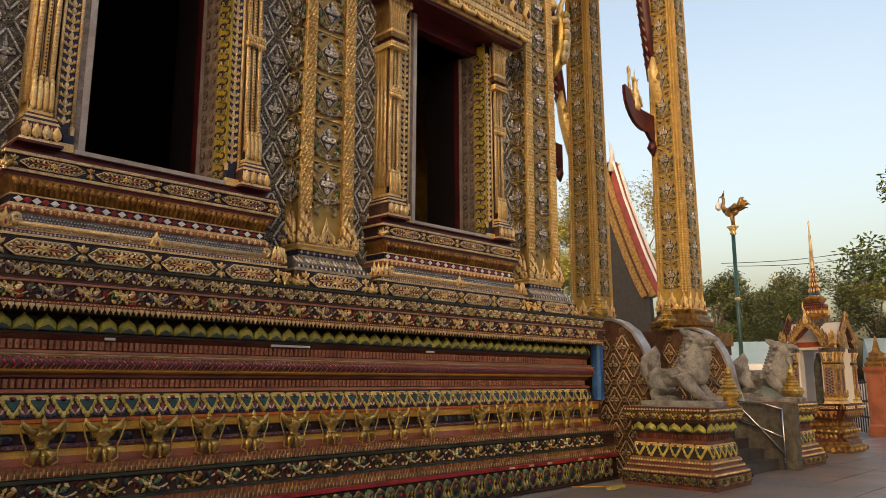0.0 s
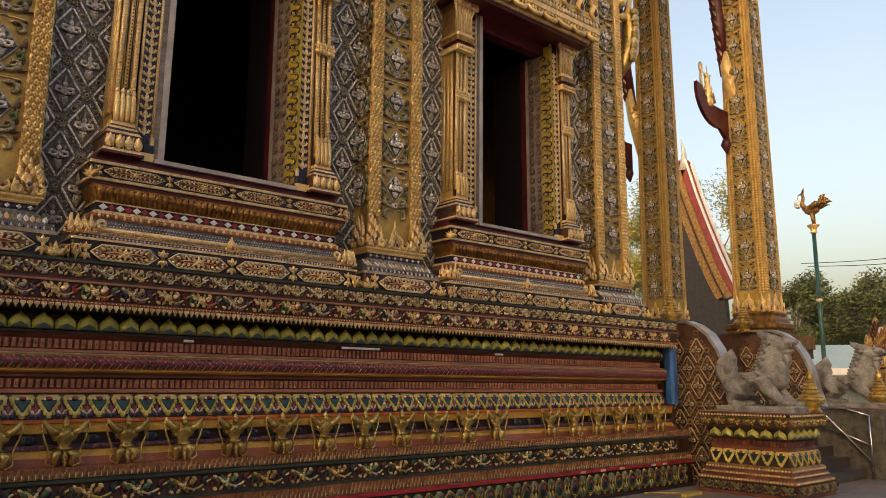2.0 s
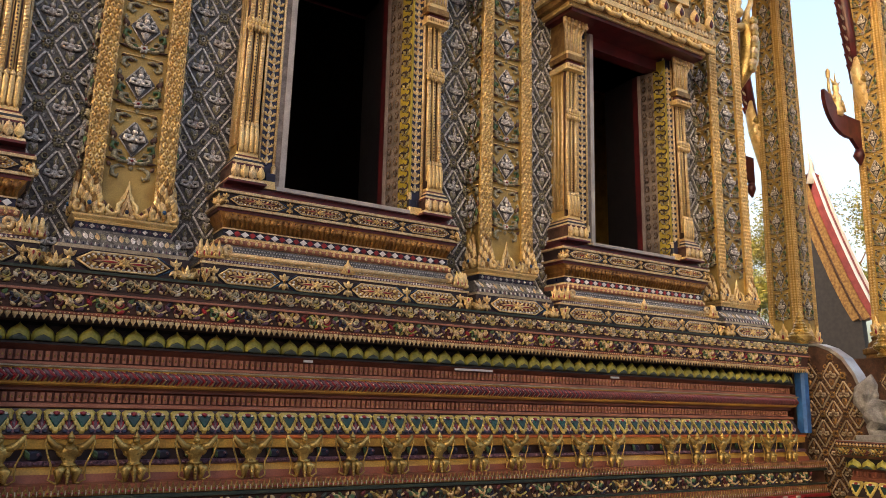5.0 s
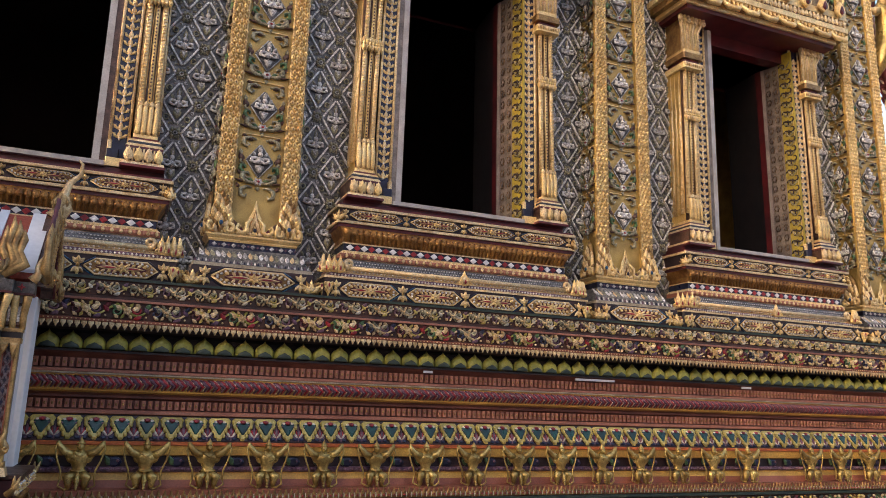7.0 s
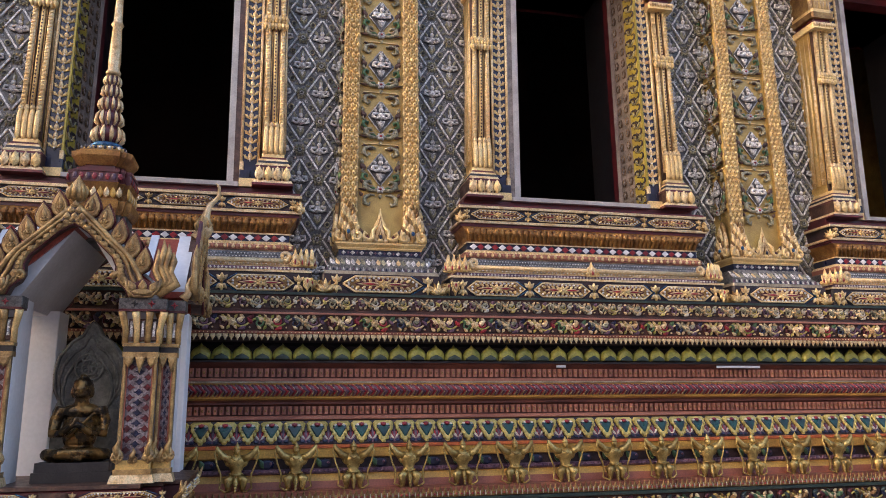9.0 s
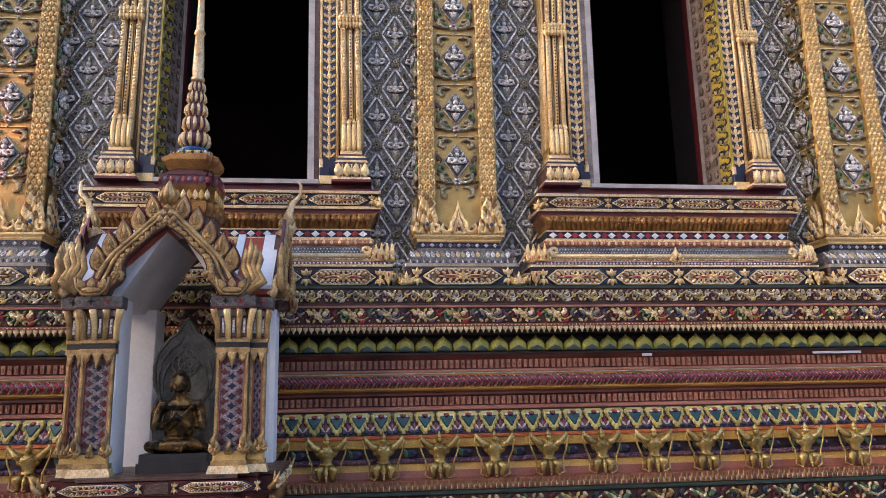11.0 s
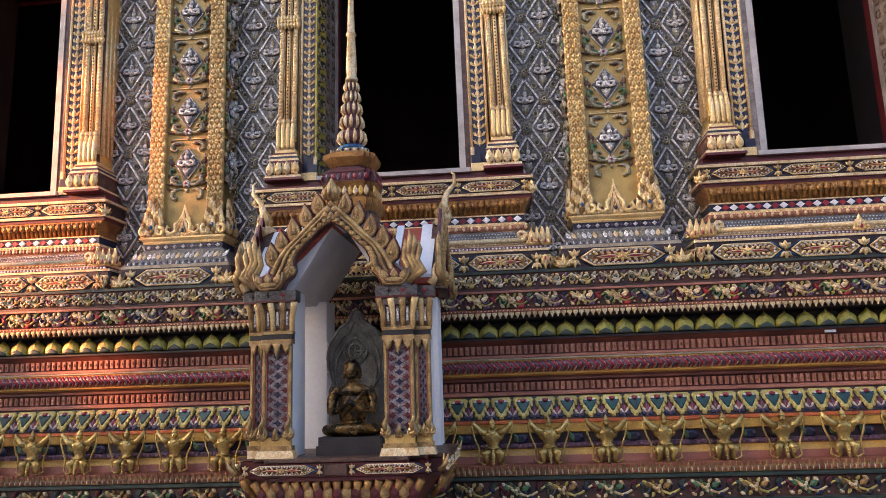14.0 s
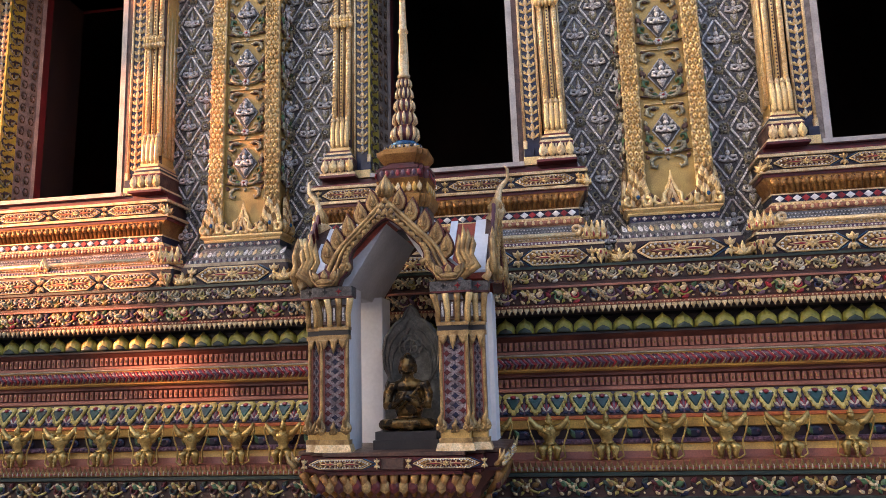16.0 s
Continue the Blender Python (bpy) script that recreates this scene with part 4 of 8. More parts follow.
def jewel_panel(x0, x1, z0, z1, y):
    """A cushion front of long beaded gilt cartouches between crossed dark bands, gilt leaves filling the corners."""
    s = Shape()
    h = z1 - z0
    n = max(1, round((x1 - x0) / 0.66))
    w = (x1 - x0) / n
    for i in range(n):
        cx, cz = x0 + w * (i + 0.5), (z0 + z1) / 2
        hexa = lambda k: [(cx - w * 0.43 * k, cz), (cx - w * (0.43 * k - 0.13), cz - h * 0.38 * k), (cx + w * (0.43 * k - 0.13), cz - h * 0.38 * k), (cx + w * 0.43 * k, cz), (cx + w * (0.43 * k - 0.13), cz + h * 0.38 * k), (cx - w * (0.43 * k - 0.13), cz + h * 0.38 * k)]
        o = hexa(1.0)
        s.relief(o, OLDGOLD, y, 0.012, 0.97, (cx, cz))
        s.tube([(a, y - 0.014, b) for a, b in o + o[:1]], h * 0.055, PALEGOLD, 5)
        for (a, b), (c, d) in zip(o, o[1:] + o[:1]):
            m = max(2, round(math.hypot(c - a, d - b) / (h * 0.26)))
            for k in range(m):
                u = (k + 0.5) / m
                s.relief(oval(h * 0.15, h * 0.13, cx + (a + (c - a) * u - cx) * 0.90, cz + (b + (d - b) * u - cz) * 0.80, 6), BRIGHT, y - 0.010, 0.016, 0.6)
        s.relief(hexa(0.72), DARKRED, y - 0.010, 0.006, 0.95, (cx, cz))
        for e in (-1, 1):
            s.relief(leaf(h * 0.20, w * 0.26, cx + e * w * 0.02, cz, -e * math.pi / 2), PALEGOLD, y - 0.012, 0.016, 0.6)
            s.relief(leaf(h * 0.10, w * 0.18, cx + e * w * 0.06, cz, -e * math.pi / 2), RED, y - 0.026, 0.006, 0.7)
            for g in (-1, 1):
                for q in range(4):
                    s.relief(leaf(h * 0.15, h * 0.26, cx + e * w * (0.05 + 0.068 * q), cz + g * h * 0.10, (-e * 0.9 if g > 0 else math.pi + e * 0.9)), GOLD if q % 2 else PALEGOLD, y - 0.012, 0.018, 0.5)
        for k in range(6):
            s.relief(leaf(h * 0.18, h * 0.30, cx, cz, k * math.pi / 3), GOLD, y - 0.016, 0.026, 0.45)
        s.ball((cx, y - 0.042, cz), (h * 0.08, 0.012, h * 0.08), PALEGOLD, 6)
        for e in (-1, 1):
            ex = cx + e * w * 0.5
            for g in (-1, 1):
                s.tube([(ex - e * w * 0.19, y - 0.004, cz + g * h * 0.47), (ex, y - 0.006, cz - g * h * 0.02)], h * 0.030, BLUE if (i + (e > 0)) % 2 else NAVY, 4)
                for q in (-1, 0, 1):
                    s.relief(leaf(h * 0.20, h * 0.40, ex - e * h * 0.02, cz + g * h * 0.08, (-q * 0.75 if g > 0 else math.pi + q * 0.75)), PALEGOLD if q else GOLD, y - 0.003 * (q == 0), 0.026, 0.45)
            s.ball((ex, y - 0.02, cz), (h * 0.10, 0.016, h * 0.10), GOLD, 6)
    return s


def foliage_clump(h, m=None):
    s = Shape()
    for k in range(7):
        t = -1.2 + 0.4 * k
        s.relief(leaf(h * 0.34, h * (0.95 - 0.12 * abs(t)), 0, 0, t), m or (GOLD if k % 2 else OLDGOLD), -0.004 * (k % 2), 0.035, 0.5)
        s.relief(leaf(h * 0.22, h * 0.55, 0, h * 0.05, t + 0.2), PALEGOLD if k % 2 else GOLD, -0.024, 0.022, 0.45)
    for k in range(3):
        s.ball((h * 0.3 * (k - 1), -0.03, h * 0.2), (h * 0.13, 0.03, h * 0.16), GOLD, 6)
    return s


clump_me = foliage_clump(0.15).mesh("corner_leaves")


def pilaster(x, parent_wall):
    y, hw0, hw1, z0, z1 = 7.55, 0.412, 0.352, 3.28, 13.4
    p = thing("pilaster", "square gilded pilaster with silver medallions on a stepped mosaic base", "pilaster", "pilasters along the wall", at=(x, 0, 0))
    part("core", Shape().loft([[(-hw0, y + 0.04, z0), (hw0, y + 0.04, z0), (hw0, WALL, z0), (-hw0, WALL, z0)], [(-hw1, y + 0.04, z1), (hw1, y + 0.04, z1), (hw1, WALL, z1), (-hw1, WALL, z1)]], PANELGOLD), p)
    for sx in (-1, 1):
        a, b = sorted((sx * hw0, sx * (hw0 - 0.165)))
        c, d = sorted((sx * hw1, sx * (hw1 - 0.135)))
        part("scale_strip", gold_scales(a, b, c, d, z0, z1, y), p, "strip of small raised gilt scales")
    # side faces carry medallions too
    for j in range(10):
        z = 4.065 + 0.589 * j
        k = (z - z0) / (z1 - z0)
        part("medallion", medal_me, p, "silver diamond medallion with olive curls", (0, y + 0.036, z))
        for sx in (-1, 1):
            part("side_medallion", medal_me, p, "silver diamond medallion with olive curls",
                 Matrix.Translation((sx * (hw0 + (hw1 - hw0) * k), (y + WALL) / 2 + 0.02, z)) @ Matrix.Rotation(sx * math.pi / 2, 4, "Z") @ Matrix.Diagonal((0.7, 1, 1, 1)))
    part("flame_leaf", centre_flame_me, p, "gilt arrowhead leaf between volutes", (0, y + 0.005, 3.25))
    for sx in (-1, 1):
        part("flame_leaf", corner_flame_me, p, "tuft of gilt leaves with a blue stone", (sx * 0.335, y - 0.005, 3.25))
        part("flame_leaf", corner_flame_me, p, "tuft of gilt leaves with a blue stone", Matrix.Translation((sx * 0.42, y + 0.13, 3.25)) @ Matrix.Rotation(sx * math.pi / 2, 4, "Z"))
    s = Shape().loft([[(-q, y - e, z), (q, y - e, z), (q, WALL, z), (-q, WALL, z)] for q, e, z in ((0.435, 0.02, 3.19), (0.44, 0.03, 3.205), (0.435, 0.025, 3.215), (0.47, 0.055, 3.245), (0.468, 0.055, 3.262), (0.43, 0.015, 3.275))], GOLD)
    for i in range(17):
        u = -0.43 + 0.0537 * i
        s.relief(leaf(0.05, 0.05, u, 3.262), (GOLD, PALEGOLD)[i % 2], y - 0.035, 0.026, 0.45)
    part("gilt_foot", s, p)
    for sx in (-1, 1):
        s = Shape()
        s.tube([(sx * 0.055, y + 0.03, 3.79), (sx * 0.11, y + 0.026, 3.795), (sx * 0.165, y + 0.024, 3.76), (sx * 0.165, y + 0.024, 3.70), (sx * 0.12, y + 0.024, 3.68), (sx * 0.105, y + 0.026, 3.715)], [0.008, 0.018, 0.024, 0.024, 0.018, 0.007], OLIVE, 6)
        s.tube([(sx * 0.15, y + 0.012, 3.78), (sx * 0.175, y + 0.010, 3.74), (sx * 0.15, y + 0.012, 3.69)], [0.005, 0.009, 0.004], LEAF, 4)
        s.relief(leaf(0.04, 0.06, sx * 0.185, 3.775, -sx * 0.6), BROWN, y + 0.036, 0.02, 0.5)
        part("panel_curl", s, p, "olive curl at the foot of the panel")
    s = Shape().box(-0.425, 0.425, y - 0.012, WALL, 3.125, 3.19, NAVY)
    for i in range(9):
        s.relief(rhomb(0.05, 0.045, -0.376 + 0.094 * i, 3.158), SILVER, y - 0.012, 0.012, 0.5)
        s.relief(rhomb(0.028, 0.03, -0.329 + 0.094 * i, 3.158), PURPLE, y - 0.012, 0.010, 0.5)
    part("jewelled_band", s, p, "navy band of small silver diamonds")
    s = Shape().loft([[(-q, y - e, z), (q, y - e, z), (q, WALL, z), (-q, WALL, z)] for q, e, z in ((0.56, 0.19, 2.935), (0.552, 0.175, 2.965), (0.535, 0.150, 2.985), (0.475, 0.075, 3.06), (0.43, 0.025, 3.118), (0.43, 0.02, 3.125))], FIELD)
    lean = Matrix.Rotation(-0.78, 4, "X")
    for i in range(20):  # tall tongues on the slope, a row of small points under them
        u = (i + 0.5) / 10 - 1
        s.join(Shape().relief(leaf(0.05, 0.145, 0, 0), (SILVER, PALEGOLD, OLIVE, BRIGHT)[i % 4], 0, 0.016, 0.5), Matrix.Translation((u * 0.50, y - 0.125, 2.995)) @ lean @ Matrix.Rotation(u * 0.25, 4, "Y"))
        s.join(Shape().relief(oval(0.022, 0.03, 0, 0.10), (NAVY, OLIVE)[i % 2], 0, 0.012, 0.5), Matrix.Translation((u * 0.49 + 0.024, y - 0.130, 2.995)) @ lean)
    for i in range(34):
        s.relief([(-0.55 + 0.0329 * i - 0.014, 2.942), (-0.55 + 0.0329 * i + 0.014, 2.942), (-0.55 + 0.0329 * i, 2.982)], (PURPLE, BRIGHT, NAVY, BRIGHT)[i % 4], y - 0.168, 0.022, 0.6)
    part("sloping_base", s, p, "silver mosaic sloping base")
    s = Shape().box(-0.575, 0.575, y - 0.205, WALL, 2.90, 2.935, TAN, 0.01)
    s.box(-0.60, 0.60, y - 0.225, WALL, LEDGE, 2.90, PLUM, 0.02)
    s.join(jewel_panel(-0.46, 0.46, LEDGE + 0.01, 2.90, y - 0.225), Matrix())
    part("cushion", s, p, "dark cushion with gilt jewel panel")
    for sx in (-1, 1):
        part("corner_leaves", clump_me, p, "gilt corner leaves", (sx * 0.565, y - 0.22, LEDGE + 0.02))
        part("corner_leaves", clump_me, p, "gilt corner leaves", Matrix.Translation((sx * 0.60, y - 0.10, LEDGE + 0.02)) @ Matrix.Rotation(sx * math.pi / 2, 4, "Z"))
    return p


first = pilaster(PIL0, wall_n)
for k in (-2, -1, 1, 2):
    copy_thing(first, Matrix.Translation((PIL0 + BAY * k, 0, 0)))


# ---- windows ----
def colonette(sx):
    """One gilded side post of a window frame: three beaded shafts, leaf ring, fluted foot on a stepped base, flared capital."""
    y = 7.545
    s = Shape()
    cx = sx * 1.155
    lean = -sx * 0.035
    X = lambda z: cx + lean * (z - 3.9) / 2.4
    s.box(X(5) - 0.10, X(5) + 0.10, y + 0.035, WALL, 4.1, 6.4, BROWN)
    s.box(X(5) - 0.104, X(5) + 0.104, y + 0.06, WALL, 4.1, 6.4, GOLDP)
    for e in (-0.106, 0.106):  # shafts on the returns of the post
        for d in (0.09, 0.17, 0.25):
            s.tube([(X(4.25) + e, y + d, 4.25), (X(6.3) + e * 0.94, y + d, 6.3)], 0.024, PALEGOLD if d != 0.17 else GOLD, 6)
    for off, r, m in ((-0.076, 0.027, PALEGOLD), (0.0, 0.022, GOLD), (0.076, 0.027, PALEGOLD)):
        s.tube([(X(4.25) + off, y + 0.018, 4.25), (X(6.3) + off * 0.94, y + 0.018, 6.3)], r, m, 8)
        for j in range(52):
            z = 4.28 + 0.039 * j
            if off:  # twisted bead line on the outer shafts
                s.relief([(X(z) + off - r * 0.7, z - 0.012), (X(z) + off + r * 0.7, z + 0.004), (X(z) + off + r * 0.7, z + 0.018), (X(z) + off - r * 0.7, z + 0.002)], GOLD, y + 0.018 - r * 0.80, 0.012, 0.6)
            else:
                s.relief(rhomb(0.020, 0.026, X(z), z), BROWN, y + 0.018 - r * 0.9, 0.006, 0.5)
    for e in (-0.040, 0.040):
        s.box(X(5) + e - 0.006, X(5) + e + 0.006, y + 0.012, y + 0.04, 4.25, 6.3, OLDGOLD)
    for z in (5.62,):
        for k in range(7):
            u = -0.108 + 0.036 * k
            for g in (0, 1):
                s.relief(leaf(0.050, 0.085, X(z) + u, z, 0 if g else math.pi), (GOLD, PALEGOLD)[(k + g) % 2], y - 0.010, 0.042, 0.42)
            s.ball((X(z) + u, y - 0.038, z), (0.019, 0.018, 0.019), GOLD, 6)
    for k in range(4):  # fluted foot
        u = X(4.3) - 0.078 + 0.052 * k
        s.tube([(u, y - 0.025, 4.14), (u, y - 0.040, 4.18), (u, y - 0.040, 4.36), (u, y - 0.030, 4.42), (u, y - 0.005, 4.50)], [0.022, 0.027, 0.027, 0.023, 0.006], GOLD, 8)
        s.tube([(u - 0.018, y - 0.052, 4.16), (u - 0.018, y - 0.056, 4.36), (u, y - 0.058, 4.40), (u + 0.018, y - 0.056, 4.36), (u + 0.018, y - 0.052, 4.16)], 0.006, PALEGOLD, 4)
        s.relief(leaf(0.05, 0.07, u, 4.43), PALEGOLD, y - 0.02, 0.030, 0.4)
    s.box(X(4.2) - 0.112, X(4.2) + 0.112, y - 0.045, WALL, 4.11, 4.145, GOLD, 0.008)
    # stepped base that spreads downwards
    for j, (z0, z1, g0, g1, m) in enumerate(((4.085, 4.11, 0.02, 0.0, DARKRED), (4.06, 4.085, 0.035, 0.02, PALEGOLD), (4.035, 4.06, 0.04, 0.035, BLACK), (4.005, 4.035, 0.06, 0.04, PALEGOLD), (3.985, 4.005, 0.06, 0.055, DARKRED), (3.845, 3.985, 0.055, 0.055, BROWN), (3.815, 3.845, 0.085, 0.075, PALEGOLD), (3.79, 3.815, 0.09, 0.09, DARKRED))):
        s.loft([[(X(4) - 0.112 - g, y - 0.045 - g, z), (X(4) + 0.112 + g, y - 0.045 - g, z), (X(4) + 0.112 + g, WALL, z), (X(4) - 0.112 - g, WALL, z)] for g, z in ((g0, z0), (g1, z1))], m)
    for k in range(11):
        u = X(4) - 0.155 + 0.031 * k
        s.relief(rect(u - 0.008, u + 0.008, 3.85, 3.98), PALEGOLD, y - 0.10, 0.014, 0.8)
    for k in range(4):
        s.relief(leaf(0.085, 0.15, X(4) - 0.135 + 0.09 * k, 3.84), GOLD if k % 2 else PALEGOLD, y - 0.112, 0.045, 0.4)
    # capital
    for j, (z0, z1, g, m) in enumerate(((6.28, 6.36, 0.05, GOLD), (6.36, 6.42, 0.02, DARKRED), (6.42, 6.50, 0.055, OLDGOLD), (6.50, 6.56, 0.03, GOLD))):
        s.box(X(6.3) - 0.11 - g, X(6.3) + 0.11 + g, y - 0.03 - g, WALL, z0, z1, m, 0.02)
    for k in range(9):
        s.relief(leaf(0.04, 0.06, X(6.3) - 0.145 + 0.036 * k, 6.36, math.pi), PALEGOLD, y - 0.08, 0.02, 0.5)
    for k in range(7):
        u = -0.15 + 0.05 * k
        s.tube([(X(6.5) + u * 0.85, y - 0.02, 6.56), (X(6.5) + u * 0.9, y - 0.03, 6.85), (X(6.5) + u * 1.25, y - 0.07, 7.02), (X(6.5) + u * 1.5, y - 0.12, 7.12)], [0.026, 0.024, 0.036, 0.012], GOLD if k % 2 else PALEGOLD, 6)
        s.relief(rect(X(6.5) + u * 0.88 + 0.014, X(6.5) + u * 0.88 + 0.026, 6.60, 6.84), SILVER, y - 0.022, 0.014, 0.8)
        s.relief(leaf(0.07, 0.12, X(6.5) + u * 1.3, 6.93), (PALEGOLD, GOLD)[k % 2], y - 0.085, 0.03, 0.45)
    s.box(X(6.5) - 0.13, X(6.5) + 0.13, y, WALL, 6.5, 7.2, OLDGOLD)
    return s


def canopy():
    s = Shape()
    for x0, x1, yy, z0, z1, m in ((-1.42, 1.42, 7.52, 7.10, 7.16, GOLD), (-1.50, 1.50, 7.46, 7.16, 7.26, OLDGOLD), (-1.56, 1.56, 7.42, 7.26, 7.34, GOLD), (-1.48, 1.48, 7.48, 7.34, 7.46, DARKRED), (-1.55, 1.55, 7.42, 7.46, 7.56, GOLD),
                               (-1.2, 1.2, 7.5, 7.56, 7.80, OLDGOLD), (-1.0, 1.0, 7.45, 7.80, 7.95, GOLD), (-0.7, 0.7, 7.5, 7.95, 8.4, OLDGOLD), (-0.4, 0.4, 7.55, 8.4, 9.0, GOLD)):
        s.box(x0, x1, yy - 0.28, WALL, z0, z1, m, 0.02)
    for i in range(40):
        x = -1.5 + 3.0 * (i + 0.5) / 40
        s.relief([(x - 0.035, 7.27), (x, 7.18), (x + 0.035, 7.27)], GOLD, 7.18, 0.03, 0.5)
        s.relief(leaf(0.07, 0.12, x, 7.34), PALEGOLD, 7.15, 0.03, 0.5)
    s.box(-1.36, 1.36, 7.27, WALL, 7.04, 7.10, DARKRED)
    for i in range(9):
        x = -1.36 + 0.34 * i
        s.tube([(x - 0.17, 7.16, 7.22), (x - 0.08, 7.12, 7.12), (x + 0.08, 7.12, 7.12), (x + 0.17, 7.16, 7.22)], [0.02, 0.04, 0.04, 0.02], GOLD, 6)
        s.relief(leaf(0.2, 0.26, x, 7.46), GOLD, 7.12, 0.06, 0.5)
        s.relief(leaf(0.1, 0.16, x, 7.49), DARKRED, 7.08, 0.03, 0.5)
    return s


def window(x, side):
    w = thing("window", "tall dark window in a gilded frame on a jewelled sill", "window", "windows along the wall", at=(x, 0, 0))
    y = 7.35
    s = Shape().box(-1.56, 1.56, y, WALL, LEDGE, 2.90, PLUM, 0.02)
    s.join(jewel_panel(-1.44, 1.44, LEDGE + 0.01, 2.885, y), Matrix())
    s.box(-1.565, 1.565, y - 0.012, WALL, 2.90, 2.922, PALEGOLD, 0.006)
    part("cushion", s, w, "dark cushion with gilt jewel panels")
    for sx in (-1, 1):
        for k in range(3):
            part("corner_leaf", side_flame_me, w, "gilt corner leaf", Matrix.Translation((sx * (1.52 + 0.03 * k), y - 0.02 + 0.09 * k, LEDGE + 0.16)) @ Matrix.Rotation(math.pi, 4, "Y") @ Matrix.Rotation(sx * -0.5 * k, 4, "Z") @ Matrix.Diagonal((0.42, 1, 0.34, 1)))
    s = Shape().box(-1.50, 1.50, y + 0.03, WALL, 2.922, 2.96, PURPLE)
    for i in range(82):
        s.relief(rhomb(0.026, 0.026, -1.48 + 0.0366 * i, 2.941), BRIGHT, y + 0.03, 0.012, 0.5)
    part("beaded_line", s, w, "line of small silver beads")
    prof = [(1.50, y + 0.05, 2.955), (1.47, y + 0.06, 3.0), (1.47, y + 0.05, 3.02), (1.43, y + 0.07, 3.04), (1.42, y + 0.10, 3.12), (1.38, y + 0.12, 3.14), (1.38, y + 0.11, 3.19), (1.35, y + 0.14, 3.22)]
    mats = [PALEGOLD, PINKRED, SLATE, SLATE, CLAY, PINKRED, PALEGOLD]
    s = Shape()
    for (a, b, c), (d, e, f), m in zip(prof, prof[1:], mats):
        s.loft([[(-a, b, c), (a, b, c), (a, WALL, c), (-a, WALL, c)], [(-d, e, f), (d, e, f), (d, WALL, f), (-d, WALL, f)]], m, caps=False)
    for i in range(90):
        for j in range(2):
            s.relief(oval(0.016, 0.014, -1.40 + 0.0315 * (i + 0.5 * j), 3.065 + 0.03 * j, 6), SILVER, y + 0.085, 0.010, 0.5)
    for i in range(70):
        x0 = -1.37 + 2.74 * (i + 0.5) / 70
        s.relief(leaf(0.034, 0.05, x0, 3.145), PALEGOLD if i % 2 else PINKRED, y + 0.113, 0.016, 0.5)
        s.relief(oval(0.026, 0.022, x0 * 1.06, 2.985, 6), PALEGOLD, y + 0.052, 0.014, 0.5)
        s.relief(oval(0.024, 0.018, x0 * 0.99, 3.205, 6), GOLD, y + 0.125, 0.014, 0.5)
    s.tube([(-1.30, y + 0.045, 3.020), (1.30, y + 0.045, 3.020)], 0.026, PALEGOLD, 8)
    for i in range(60):
        s.relief(rhomb(0.02, 0.014, -1.25 + 0.0424 * i, 2.985), BRIGHT, y + 0.03, 0.01, 0.5)
    part("mosaic_belly", s, w, "pinkish gilt moulding with grey mosaic strip")
    for sx in (-1, 1):
        s = Shape()
        s.tube([(sx * (1.30 + p[0]), y + 0.035, 3.065 + p[2]) for p in curl(0, 0, 0.05, -1.57, 1.25, 12)], [0.026 - 0.001 * k for k in range(13)], PALEGOLD, 6)
        part("scroll_end", s, w, "gilt scroll")
        for k in range(4):
            part("corner_leaf", side_flame_me, w, "gilt corner leaf", Matrix.Translation((sx * (1.40 + 0.05 * k), y + 0.03 + 0.02 * k, 2.96)) @ Matrix.Rotation(sx * 0.4 * k, 4, "Z") @ Matrix.Diagonal((0.4, 1, 0.42, 1)))
    part("centre_leaf", flame_me, w, "gilt centre leaf", Matrix.Translation((0.0, y + 0.04, 2.95)) @ Matrix.Diagonal((0.5, 1, 0.42, 1)))
    s = Shape().box(-1.34, 1.34, y + 0.15, WALL, 3.22, 3.31, NAVY).box(-1.35, 1.35, y + 0.135, WALL, 3.213, 3.226, PALEGOLD).box(-1.35, 1.35, y + 0.135, WALL, 3.300, 3.313, PALEGOLD)
    for i in range(17):
        u = -1.272 + 0.159 * i
        s.relief(rhomb(0.085, 0.066, u, 3.263), WHITE, y + 0.15, 0.012, 0.6)
        if i < 16:
            s.relief(rhomb(0.080, 0.068, u + 0.0795, 3.263), RED, y + 0.15, 0.008, 0.8)
    part("diamond_band", s, w, "red band of white and navy diamonds")
    s = Shape()
    for (a, b, c), (d, e, f) in zip([(1.34, y + 0.16, 3.31), (1.35, y + 0.13, 3.37), (1.385, y + 0.09, 3.43)], [(1.35, y + 0.13, 3.37), (1.385, y + 0.09, 3.43), (1.41, y + 0.08, 3.47)]):
        s.loft([[(-a, b, c), (a, b, c), (a, WALL, c), (-a, WALL, c)], [(-d, e, f), (d, e, f), (d, WALL, f), (-d, WALL, f)]], COVE, caps=False)
    for i in range(52):
        x0 = -1.33 + 2.66 * (i + 0.5) / 52
        s.tube([(x0, y + 0.15, 3.32), (x0 * 1.01, y + 0.12, 3.38), (x0 * 1.03, y + 0.08, 3.45)], [0.020, 0.020, 0.022], COVE, 5)
    for i in range(40):
        x0 = -1.35 + 2.70 * (i + 0.5) / 40
        s.relief(leaf(0.06, 0.075, x0, 3.375), COVE, y + 0.09, 0.03, 0.45)
        s.relief(oval(0.014, 0.014, x0 + 0.033, 3.435, 6), DARKRED, y + 0.07, 0.010, 0.5)
    part("fluted_cove", s, w, "fluted dull gold cove")
    s = Shape().box(-1.43, 1.43, y + 0.075, WALL, 3.465, 3.50, DARKRED).box(-1.45, 1.45, y + 0.05, WALL, 3.50, 3.528, PALEGOLD, 0.008)
